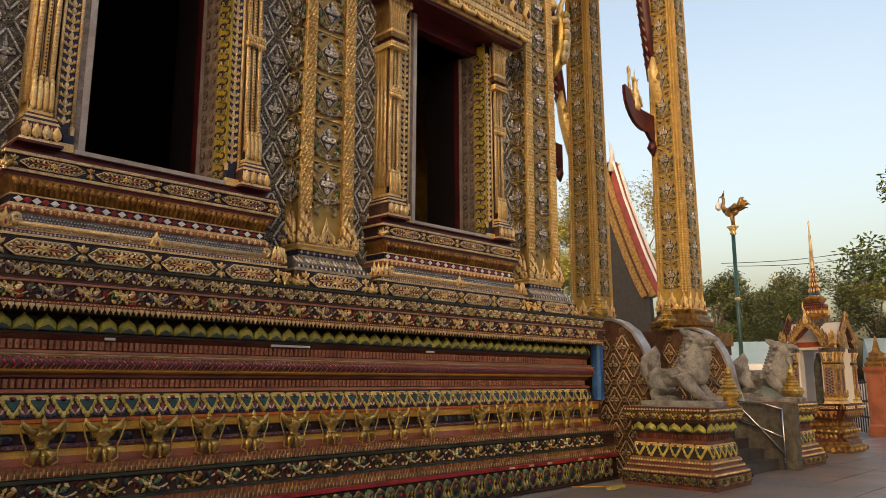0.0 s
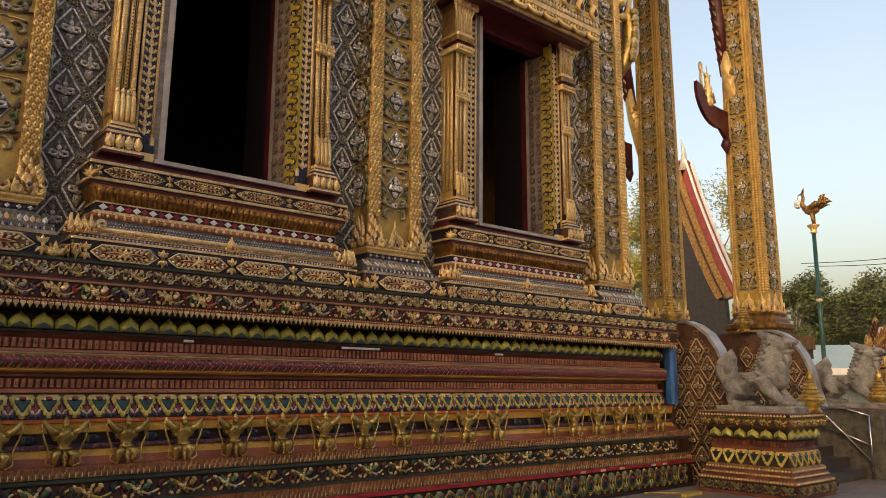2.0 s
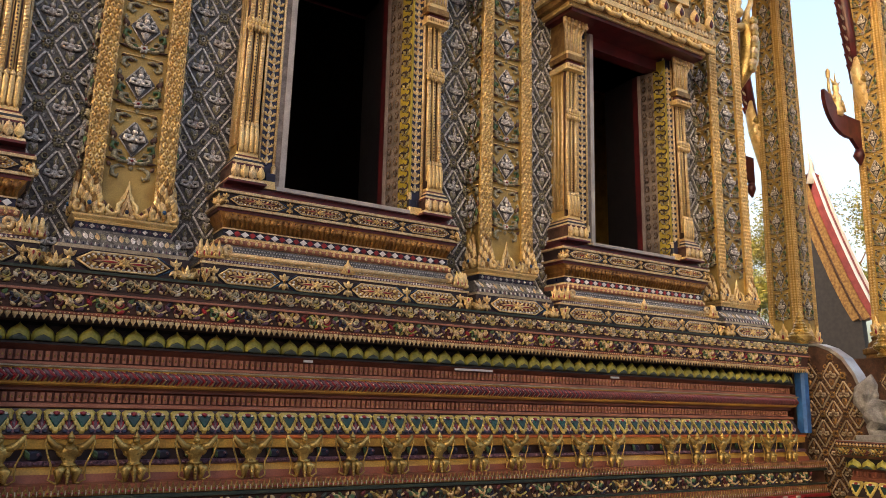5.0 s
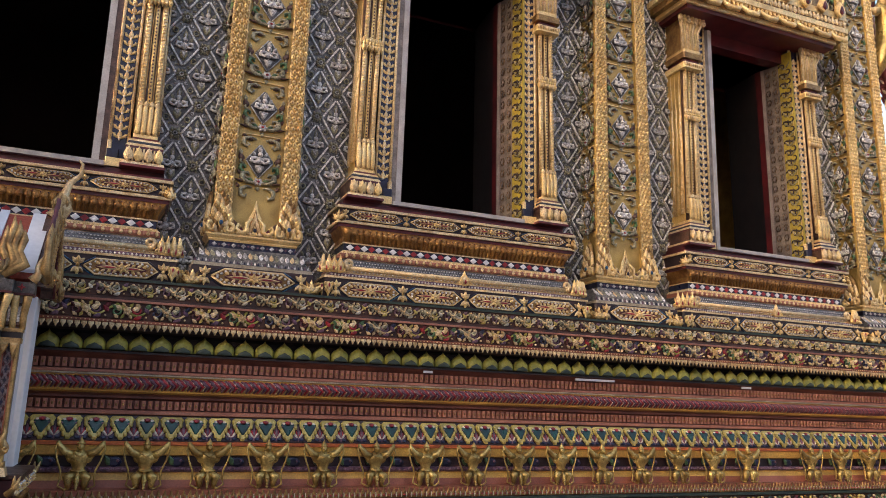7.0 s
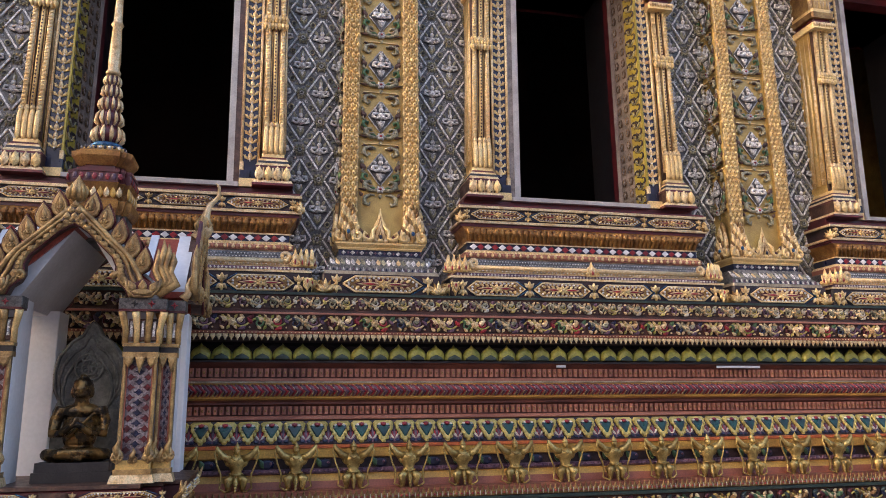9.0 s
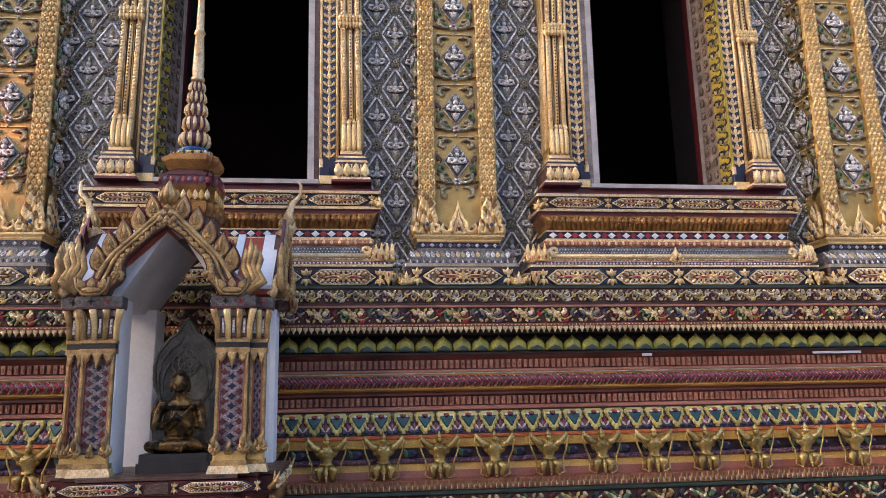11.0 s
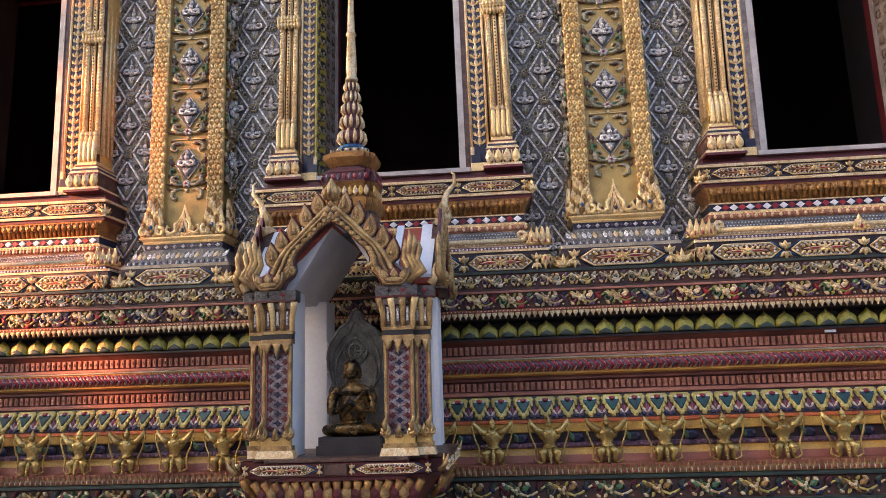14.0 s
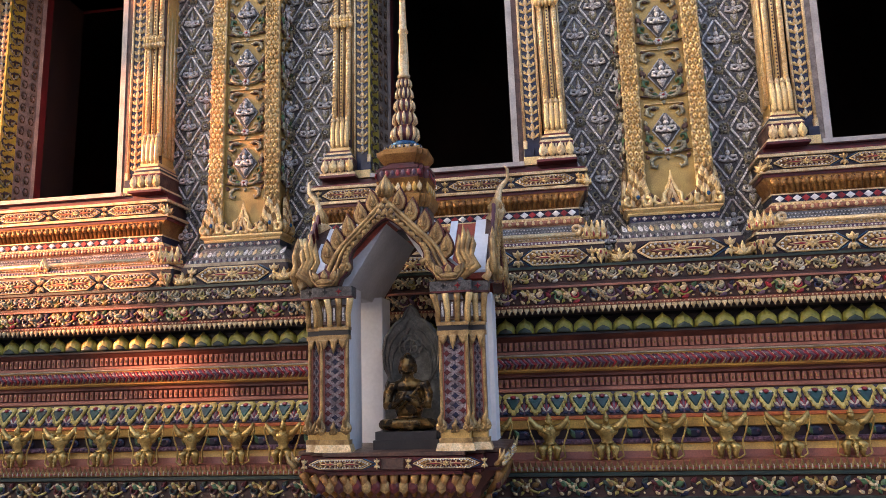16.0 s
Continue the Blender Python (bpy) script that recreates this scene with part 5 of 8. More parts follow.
    s.box(-1.42, 1.42, y + 0.08, WALL, 3.528, 3.662, PLUM)
    s.join(jewel_panel(-1.36, 1.36, 3.535, 3.66, y + 0.08), Matrix()).box(-1.45, 1.45, y + 0.05, WALL, 3.662, 3.69, PALEGOLD, 0.008).box(-1.43, 1.43, y + 0.075, WALL, 3.69, 3.715, DARKRED).box(-1.36, 1.36, y + 0.2, WALL, 3.715, 3.79, DARKRED)
    part("sill_lip", s, w, "jewelled sill lip edged in gold")
    for sx in (-1, 1):
        part("lip_leaves", clump_me, w, "gilt corner leaves", Matrix.Translation((sx * 1.42, y + 0.085, 3.52)) @ Matrix.Rotation(sx * 0.7, 4, "Z") @ Matrix.Diagonal((0.7, 1, 0.85, 1)))
        part("colonette", colonette(sx), w, "gilded side post with beaded shafts and leaf rings")
        # blue band with gilt sprigs
        s = Shape()
        q = lambda z: 1 - 0.03 * (z - 3.9) / 2.4
        a, b = sorted((sx * 0.836, sx * 1.006))
        s.loft([[(a, 7.60, 3.84), (b, 7.60, 3.84), (b, WALL, 3.84), (a, WALL, 3.84)], [(a * 0.975, 7.60, 7.05), (b * 0.975, 7.60, 7.05), (b * 0.975, WALL, 7.05), (a * 0.975, WALL, 7.05)]], NAVY)
        for j in range(32):
            z = 4.10 + 0.088 * j
            c = sx * 0.921 * (1 - 0.025 * (z - 3.84) / 3.2)
            s.relief(leaf(0.046, 0.085, c, z), PALEGOLD, 7.60, 0.026, 0.5)
            s.relief(oval(0.022, 0.03, c, z - 0.006, 6), BRIGHT, 7.595, 0.02, 0.5)
            s.relief(rect(c - 0.085, c - 0.074, z, z + 0.05), TAN, 7.60, 0.008, 0.8)
            s.relief(rect(c + 0.074, c + 0.085, z, z + 0.05), TAN, 7.60, 0.008, 0.8)
            s.relief(oval(0.07, 0.018, c, z + 0.008, 6), GOLD, 7.60, 0.016, 0.6)
            for g in (-1, 1):
                s.relief(leaf(0.026, 0.07, c + g * 0.022, z + 0.006, -g * 0.75), GOLD, 7.60, 0.018, 0.5)
                s.relief(leaf(0.022, 0.05, c + g * 0.055, z + 0.012, g * 0.25), PALEGOLD, 7.60, 0.016, 0.5)
        for e in (0.836, 1.006):
            s.tube([(sx * e, 7.590, 3.9), (sx * e * 0.975, 7.590, 7.05)], 0.017, PALEGOLD, 5)
        for k in range(3):
            s.box(min(sx * 0.82, sx * (1.0 - 0.07 * k)), max(sx * 0.82, sx * (1.0 - 0.07 * k)), 7.53 + 0.01 * k, WALL, 3.80 + 0.09 * k, 3.885 + 0.09 * k, (GOLD, NAVY, PALEGOLD)[k], 0.006)
        part("sprig_band", s, w, "blue mosaic band of gilt sprigs")
    # near side: flush trim; far side: deep splayed reveal of yellow scrollwork, carved brown wood, grey trim and red
    far = 1 if side == "east" else -1
    k = 0.97
    def upright(p0, p1, ya, yb, m, s, sx):
        a, b = sorted((sx * p0, sx * p1))
        return s.loft([[(a, ya, 3.80), (b, ya, 3.80), (b, yb, 3.80), (a, yb, 3.80)], [(a * k, ya, 7.0), (b * k, ya, 7.0), (b * k, yb, 7.0), (a * k, yb, 7.0)]], m)
    s = Shape()
    upright(0.700, 0.765, 7.58, 8.15, PALETRIM, s, -far)
    upright(0.765, 0.834, 7.59, 8.15, GREYWOOD if far > 0 else BROWN, s, -far)
    part("near_jamb", s, w, "grey trim round the opening")
    s = Shape()
    # the black last piece stands in for the unlit depth of the opening
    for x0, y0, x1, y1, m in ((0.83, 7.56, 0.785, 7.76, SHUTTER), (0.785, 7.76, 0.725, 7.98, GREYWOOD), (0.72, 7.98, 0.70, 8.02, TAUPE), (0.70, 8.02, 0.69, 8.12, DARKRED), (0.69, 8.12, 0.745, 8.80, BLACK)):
        th = 0.02 if m == SHUTTER else 0.08
        rings = []
        for z, q in ((3.80, 1.0), (7.0, k)):
            rings.append([(far * x0 * q, y0, z), (far * (x0 + th) * q, y0, z), (far * (x1 + th) * q, y1, z), (far * x1 * q, y1, z)])
        if far < 0:
            rings = [r[::-1] for r in rings]
        s.loft(rings, m)
    for j in range(20):
        z = 3.90 + 0.15 * j
        q = 1 - (1 - k) * (z - 3.8) / 3.2
        for g in (-1, 1):
            pts = []
            for i in range(9):
                t = g * (0.2 + 5.2 * i / 8)
                r = 0.052 * (1 - 0.07 * i)
                yy = 7.66 + g * 0.04 + r * math.cos(t)
                pts.append((far * ((0.83 - (yy - 7.56) * 0.225) * q - 0.003), yy, z + r * 1.1 * math.sin(t) + 0.04 * g))
            s.tube(pts, [0.010, 0.014, 0.016, 0.015, 0.013, 0.012, 0.010, 0.008, 0.006], PLUM, 4)
            pts = [(far * ((0.83 - (yy - 7.56) * 0.225) * q - 0.003), yy, zz) for yy, zz in ((7.66, z), (7.66 + g * 0.05, z + 0.05), (7.66 + g * 0.08, z + 0.11))]
            s.tube(pts, [0.013, 0.016, 0.004], OLIVE, 4)
        for u in (0.25, 0.75):
            yy = 7.76 + 0.22 * u
            xx = far * ((0.785 - 0.273 * (yy - 7.76)) * q - 0.004)
            s.tube([(xx, yy + 0.04 * math.cos(t * math.pi / 3), z + 0.05 * math.sin(t * math.pi / 3)) for t in range(7)], 0.010, CLAY, 4)
            s.ball((xx, yy, z), (0.012, 0.02, 0.024), GREYWOOD, 6)
    part("far_jamb", s, w, "reveal of yellow scrollwork, carved grey-brown wood, metal frame, red edge and blacked-out depth")
    s = Shape().box(-0.82, 0.82, 7.50, 8.3, 3.79, 3.835, PALETRIM, 0.008).box(-0.8, 0.8, 7.7, 8.85, 6.86, 7.1, DARKRED)
    part("window_sill", s, w, "grey metal sill plate")
    part("canopy", canopy(), w, "tiered gilded canopy with red soffit")
    return w


west, east = window(WINDOWS[0], "west"), window(WINDOWS[2], "east")
copy_thing(west, Matrix.Translation((WINDOWS[1], 0, 0)))
copy_thing(east, Matrix.Translation((WINDOWS[3], 0, 0)))

# hall behind the windows, coloured near-black so the openings read dark, roof over it
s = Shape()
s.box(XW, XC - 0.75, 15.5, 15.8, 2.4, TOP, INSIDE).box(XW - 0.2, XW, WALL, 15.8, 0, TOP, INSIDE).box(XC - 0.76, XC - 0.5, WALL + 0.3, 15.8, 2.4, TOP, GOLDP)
tagged(part("wall_inner", s), "near-black inner walls of the hall", "wall", kind="structure")
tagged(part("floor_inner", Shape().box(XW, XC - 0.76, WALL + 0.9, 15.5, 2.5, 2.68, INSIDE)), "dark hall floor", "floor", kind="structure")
tagged(part("ceiling", Shape().box(XW - 1, XC + 6, 6.9, 16.5, TOP, TOP + 0.3, DARKRED)), "red ceiling and eaves over the hall", "ceiling", kind="structure")

# ---- east end: porch, stair, lions ----
def ring_bands(s, hx, hy, prof):
    """Mouldings round a pedestal in one skin; prof holds (outset, height, material of the band above)."""
    v = [q for a, z, _ in prof for q in ((-hx - a, -hy - a, z), (hx + a, -hy - a, z), (hx + a, hy + a, z), (-hx - a, hy + a, z))]
    s.add(v, [], STONE)
    for k in range(len(prof) - 1):
        m = s.slot(prof[k][2])
        for i in range(4):
            j = (i + 1) % 4
            s.f.append([4 * k + i, 4 * k + j, 4 * k + 4 + j, 4 * k + 4 + i])
            s.mi.append(m)
            s.sm.append(False)
    n = 4 * len(prof) - 4
    s.f.append([n, n + 1, n + 2, n + 3])
    s.mi.append(s.slot(prof[-1][2]))
    s.sm.append(False)
    return s


def lion_pedestal(x, y, hx, hy, label):
    p = thing("lion_pedestal", label, "pedestal", "lion pedestals beside the stair", at=(x, y, 0))
    # pedestal reds are darkened to stand in for the shade on this side
    prof = [(0.0, 0.0, DIMRED), (0.0, 0.05, PLUM), (-0.01, 0.20, DIMRED), (0.0, 0.21, OLDGOLD), (-0.02, 0.25, DIMRED), (-0.05, 0.27, DIMRED), (-0.05, 0.30, OLDGOLD), (-0.08, 0.33, DIMRED), (-0.09, 0.37, OLDGOLD), (-0.09, 0.41, OLDGOLD), (-0.12, 0.44, PLUM),
            (-0.17, 0.66, DIMRED), (-0.17, 0.70, DIMRED), (-0.19, 0.72, DIMRED), (-0.19, 0.80, DIMRED), (-0.15, 0.83, BLACK), (-0.13, 0.98, DIMRED), (-0.06, 1.02, GREEN), (-0.06, 1.13, OLDGOLD), (-0.045, 1.15, PLUM), (-0.045, 1.20, DIMRED), (-0.05, 1.22, STONE)]
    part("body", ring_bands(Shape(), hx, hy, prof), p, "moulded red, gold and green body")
    for face in range(4):
        half, off = ((hx, hy), (hy, hx), (hx, hy), (hy, hx))[face]
        rot = Matrix.Rotation((0, -math.pi / 2, math.pi, math.pi / 2)[face], 4, "Z")
        n = max(2, round(2 * (half - 0.15) / 0.2))
        for i in range(n):
            u = -(half - 0.15) + 2 * (half - 0.15) * (i + 0.5) / n
            part("shield_flower", flower_me, p, "", rot @ Matrix.Translation((u, -off + 0.125, 0.445)) @ Matrix.Rotation(-0.22, 4, "X"))
            part("lotus_petal", petal_me, p, "", rot @ Matrix.Translation((u, -off + 0.15, 0.835)) @ Matrix.Diagonal((1.05, 1, 0.95, 1)))
        m = max(2, round(2 * half / 0.28))
        for i in range(m):
            u = -half + 2 * half * (i + 0.5) / m
            part("scroll", pscroll_me, p, "", rot @ Matrix.Translation((u * 0.94, -off + 0.06, 1.075)))
            part("scroll", fscroll_me, p, "", rot @ Matrix.Translation((u, -off - 0.0, 0.125)))
        s = Shape()
        k = int((half - 0.18) * 2 / 0.055)
        for i in range(k):
            u = -(half - 0.18) + 0.055 * (i + 0.5)
            s.box(u - 0.016, u + 0.016, -off + 0.165, -off + 0.2, 0.725, 0.795, DIMRED)
        tagged(part("dentil_course", s, p, "", rot), kind="stuff")
        s = Shape()
        for z, o, hh in ((0.215, 0.0, 0.035), (0.30, 0.05, 0.03), (0.375, 0.09, 0.035), (1.155, 0.045, 0.04)):
            q = half - o
            for i in range(int(2 * q / 0.05)):
                u = -q + 0.05 * (i + 0.5)
                s.relief(leaf(0.04, hh, u, z), PALEGOLD, -off + o - 0.004, 0.014, 0.5)
        tagged(part("gilt_fringe", s, p, "", rot), kind="stuff")
    return p


pscroll_me = scroll(0.28, 0.10, None, (OLDGOLD, OLIVE, DARKRED, YELLOW), OLDGOLD).mesh("scroll")
fscroll_me = scroll(0.28, 0.13, None, (OLDGOLD, DARKRED, NAVY, LEAF), OLDGOLD).mesh("scroll")
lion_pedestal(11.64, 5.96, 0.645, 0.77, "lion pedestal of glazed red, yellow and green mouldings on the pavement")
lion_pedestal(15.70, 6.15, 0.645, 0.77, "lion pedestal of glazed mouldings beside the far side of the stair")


def lion():
    """A guardian lion in profile, head towards -y, on a low slab: heavy chest and mane, open jaws, bushy upright tail."""
    s = Shape()
    B = lambda x, y, z, rx, ry, rz: s.ball((x, y, z), (rx, ry, rz), STONE, 14)
    s.box(-0.29, 0.29, -0.74, 0.62, 0.0, 0.085, STONE)
    B(0, 0.40, 0.40, 0.20, 0.22, 0.25)
    B(0, 0.12, 0.47, 0.17, 0.36, 0.155)
    B(0, -0.16, 0.48, 0.22, 0.23, 0.22)
    B(0, -0.36, 0.60, 0.20, 0.20, 0.27)
    s.tube([(0, -0.22, 0.55), (0, -0.28, 0.80), (0, -0.36, 1.02)], [0.23, 0.21, 0.17], STONE, 12)
    B(0, -0.42, 1.06, 0.16, 0.19, 0.14)
    B(0, -0.57, 1.11, 0.12, 0.16, 0.065)
    B(0, -0.70, 1.10, 0.07, 0.045, 0.05)
    B(0, -0.53, 0.945, 0.10, 0.14, 0.038)
    B(0, -0.63, 0.955, 0.065, 0.05, 0.032)
    s.tube([(0, -0.52, 0.92), (0, -0.55, 0.80), (0, -0.53, 0.66)], [0.08, 0.075, 0.02], STONE, 8)
    rng = random.Random(5)
    for j in range(9):  # locks of the mane, in rows down the neck
        z = 1.10 - 0.062 * j
        for i in range(7):
            a = -1.25 + i * 0.42 + (0.2 if j % 2 else 0)
            r = 0.19 + 0.008 * j
            px, py = r * math.sin(a), -0.36 + 0.018 * j + r * math.cos(a)
            s.tube([(px * 0.85, py - 0.03, z + 0.02), (px * 1.05, py, z - 0.015), (px * 1.12, py + 0.03, z + 0.035)], [0.030, 0.036 + 0.006 * rng.random(), 0.008], STONE, 6)
    for k in (-1, 1):
        s.tube([(k * 0.07, -0.42, 1.14), (k * 0.11, -0.26, 1.18), (k * 0.10, -0.14, 1.25), (k * 0.10, -0.10, 1.31)], [0.06, 0.07, 0.045, 0.006], STONE, 8)
        B(k * 0.085, -0.55, 1.165, 0.035, 0.05, 0.032)
        B(k * 0.05, -0.64, 1.035, 0.014, 0.014, 0.035)
        s.tube([(k * 0.13, -0.16, 0.50), (k * 0.155, -0.26, 0.36), (k * 0.155, -0.40, 0.22), (k * 0.155, -0.50, 0.14)], [0.15, 0.12, 0.085, 0.075], STONE, 10)
        B(k * 0.155, -0.58, 0.125, 0.085, 0.13, 0.052)
        s.tube([(k * 0.13, 0.42, 0.42), (k * 0.17, 0.30, 0.28), (k * 0.16, 0.44, 0.19), (k * 0.16, 0.40, 0.12)], [0.16, 0.125, 0.075, 0.07], STONE, 10)
        B(k * 0.16, 0.28, 0.12, 0.08, 0.15, 0.05)
        for j in range(3):  # the leaf-like lock along the flank
            s.tube([(k * 0.20, -0.24 + 0.03 * j, 0.66 - 0.07 * j), (k * 0.225, 0.0, 0.58 - 0.05 * j), (k * 0.205, 0.32 - 0.09 * j, 0.62 - 0.06 * j)], [0.045, 0.05, 0.006], STONE, 7)
    s.tube([(0, 0.54, 0.42), (0, 0.60, 0.58), (0, 0.56, 0.76), (0, 0.46, 0.90), (0, 0.44, 1.03)], [0.09, 0.16, 0.175, 0.11, 0.008], STONE, 12)
    for j in range(6):
        a = j * math.pi / 3
        s.tube([(0.12 * math.sin(a), 0.57 + 0.12 * math.cos(a), 0.54), (0.17 * math.sin(a), 0.56 + 0.17 * math.cos(a), 0.70), (0.08 * math.sin(a), 0.49 + 0.08 * math.cos(a), 0.90)], [0.03, 0.05, 0.01], STONE, 7)
    return s


lion_me = fused(lion(), "lion_statue", 0.011)
for x, y in ((11.62, 5.98), (15.70, 6.20)):
    tagged(part("lion_statue", lion_me, None, "weathered grey stone guardian lion statue on its pedestal", Matrix.Translation((x, y, 1.221)) @ Matrix.Diagonal((0.94, 0.92, 0.96, 1))), category="statue", group="stone lions")


def bud_finial():
    s = Shape()
    s.lathe([(0.13, 0), (0.14, 0.03), (0.10, 0.07), (0.12, 0.09), (0.185, 0.14), (0.205, 0.19), (0.19, 0.215), (0.175, 0.22), (0.185, 0.235), (0.14, 0.265), (0.115, 0.275), (0.135, 0.30), (0.125, 0.315), (0.095, 0.335), (0.11, 0.355), (0.10, 0.37),
             (0.075, 0.39), (0.09, 0.405), (0.08, 0.42), (0.06, 0.44), (0.07, 0.455), (0.05, 0.475), (0.05, 0.49), (0.06, 0.52), (0.045, 0.57), (0.015, 0.62), (0.004, 0.66)], GUARD, seg=20, smooth=False)
    return s


bud_me = bud_finial().mesh("bud_finial")
for x, y, z, g in ((11.95, 5.31, 1.221, 1.0), (15.62, 5.66, 1.221, 1.1), (11.98, 7.72, LEDGE, 1.0), (14.7, 7.78, LEDGE, 1.0)):
    tagged(part("bud_finial", bud_me, None, "gilded lotus-bud finial in stacked tiers", Matrix.Translation((x, y, z)) @ Matrix.Scale(g, 4)), category="finial", group="gilded bud finials")


def cheek(x, face):
    """A curved stair cheek wall faced with diamond mosaic under a pale coping."""
    c = thing("stair_cheek", "curved stair cheek wall of diamond mosaic under a pale coping", "stair wall", "stair cheek walls", at=(x, 0, 0))
    top = [(7.9, 2.70), (7.30, 2.68), (7.10, 2.60), (6.90, 2.44), (6.74, 2.20), (6.62, 1.90), (6.55, 1.55), (6.45, 1.2), (6.3, 0.8)]
    s = Shape()
    out = [(y, z) for y, z in top] + [(6.3, 0.0), (7.9, 0.0)]
    m = len(out)
    v = [(0, y, z) for y, z in out] + [(0.22, y, z) for y, z in out]
    s.add(v, [tuple(range(m)), tuple(reversed(range(m, 2 * m)))] + [(i, i + m, (i + 1) % m + m, (i + 1) % m) for i in range(m)], BROWN)
    part("body", s, c)
    s = Shape()
    a = [(-0.03, y + dy, z + dz) for (y, z), dy, dz in zip(top, [0, 0, -.01, -.02, -.02, -.02, -.02, -.02, -.02], [.01, .01, .01, .01, 0, 0, 0, 0, 0])]
    rings = [[(p[0], p[1] + 0.0, p[2]), (0.25, p[1], p[2]), (0.25, p[1] - 0.035, p[2] + 0.035), (-0.03, p[1] - 0.035, p[2] + 0.035)] for p in a]
    s.loft(rings, STEEL)
    part("coping", s, c, "smooth pale metal coping")
    inside = lambda y, z: y > 6.3 and z > 0.1 and all(not (y < ty + 0.04 and z > tz - 0.16) for ty, tz in top)
    for j in range(9):
        for i in range(9):
            y, z = 6.50 + 0.19 * i, 0.10 + 0.30 * j
            if (i + j) % 2 == 0 and inside(y - 0.10, z + 0.13) and y < 7.85:
                part("mosaic_tile", tile_brown_me, c, "", Matrix.Translation((-0.004, y, z)) @ Matrix.Rotation(-math.pi / 2, 4, "Z") @ Matrix.Diagonal((0.92, 1, 0.92, 1)))
    return c


cheek(11.72, -1)
cheek(14.85, -1)

# porch floor with the stair let into it
porch = thing("porch_platform", "raised porch platform with dark granite top", "platform", kind="structure")
# dark brown body stands in for the shadow between plinth corner and lion
s = Shape().box(XC - 0.08, 12.35, 7.55, 16.5, 0, LEDGE - 0.004, BROWN).box(14.9, 16.75, 7.4, 16.5, 0, LEDGE - 0.004, BROWN).box(12.35, 14.9, 9.7, 16.5, 0, LEDGE - 0.004, STEPS)
part("body", s, porch)
s = Shape()
for i, (o, z0, z1, m) in enumerate(((0.10, 2.40, LEDGE - 0.001, OLDGOLD), (0.06, 2.2, 2.4, BROWN), (0.12, 0.8, 1.3, BRICKRED), (0.16, 0.3, 0.8, OLDGOLD), (0.2, 0.0, 0.3, BRICKRED))):
    s.box(15.1, 16.75 + o, 7.4 - o, 12.0, z0, z1, m, 0.02)
part("moulding", s, porch)
stair = thing("stair", "steep dark granite stair between the lion pedestals", "stair", kind="structure")
step_me = Shape().box(-1.24, 1.24, 0, 0.30, 0, 0.178, STEPS, 0.006).mesh("step")
for i in range(15):
    part("step", step_me, stair, "", (13.62, 5.70 + 0.27 * i, 0.178 * i))
part("stair_core", Shape().loft([[(12.38, 5.98, 0), (14.86, 5.98, 0), (14.86, 5.98, 0.17), (12.38, 5.98, 0.17)], [(12.38, 9.9, 0), (14.86, 9.9, 0), (14.86, 9.9, 2.64), (12.38, 9.9, 2.64)]], STEPS), stair)


def handrail(x):
    r = thing("handrail", "slim polished steel stair handrail", "handrail", "stair handrails", at=(x, 0, 0))
    part("rail", Shape().tube([(0, 5.55, 0.30), (0, 6.35, 1.13), (0, 7.4, 2.22)], 0.022, CHROME, 8), r)
    part("lower_rail", Shape().tube([(0, 5.58, 0.60), (0, 6.0, 0.76), (0, 6.4, 0.88)], 0.016, CHROME, 8), r)
    part("top_rail", Shape().tube([(0, 5.53, 1.10), (0, 5.9, 1.20), (0, 6.5, 1.24)], 0.018, CHROME, 8), r)
    part("post", Shape().tube([(0, 5.55, 0), (0, 5.55, 1.10)], 0.022, CHROME, 8), r)
    part("post", Shape().tube([(0, 7.4, 1.1), (0, 7.4, 2.22)], 0.022, CHROME, 8), r)


handrail(14.72)
# dark stone end slabs beside the far pedestal
tagged(part("newel_slab", Shape().box(14.78, 15.0, 5.34, 7.4, 0, 1.20, STELE, 0.02)), "plain dark stone slab at the foot of the stair", "stair wall")


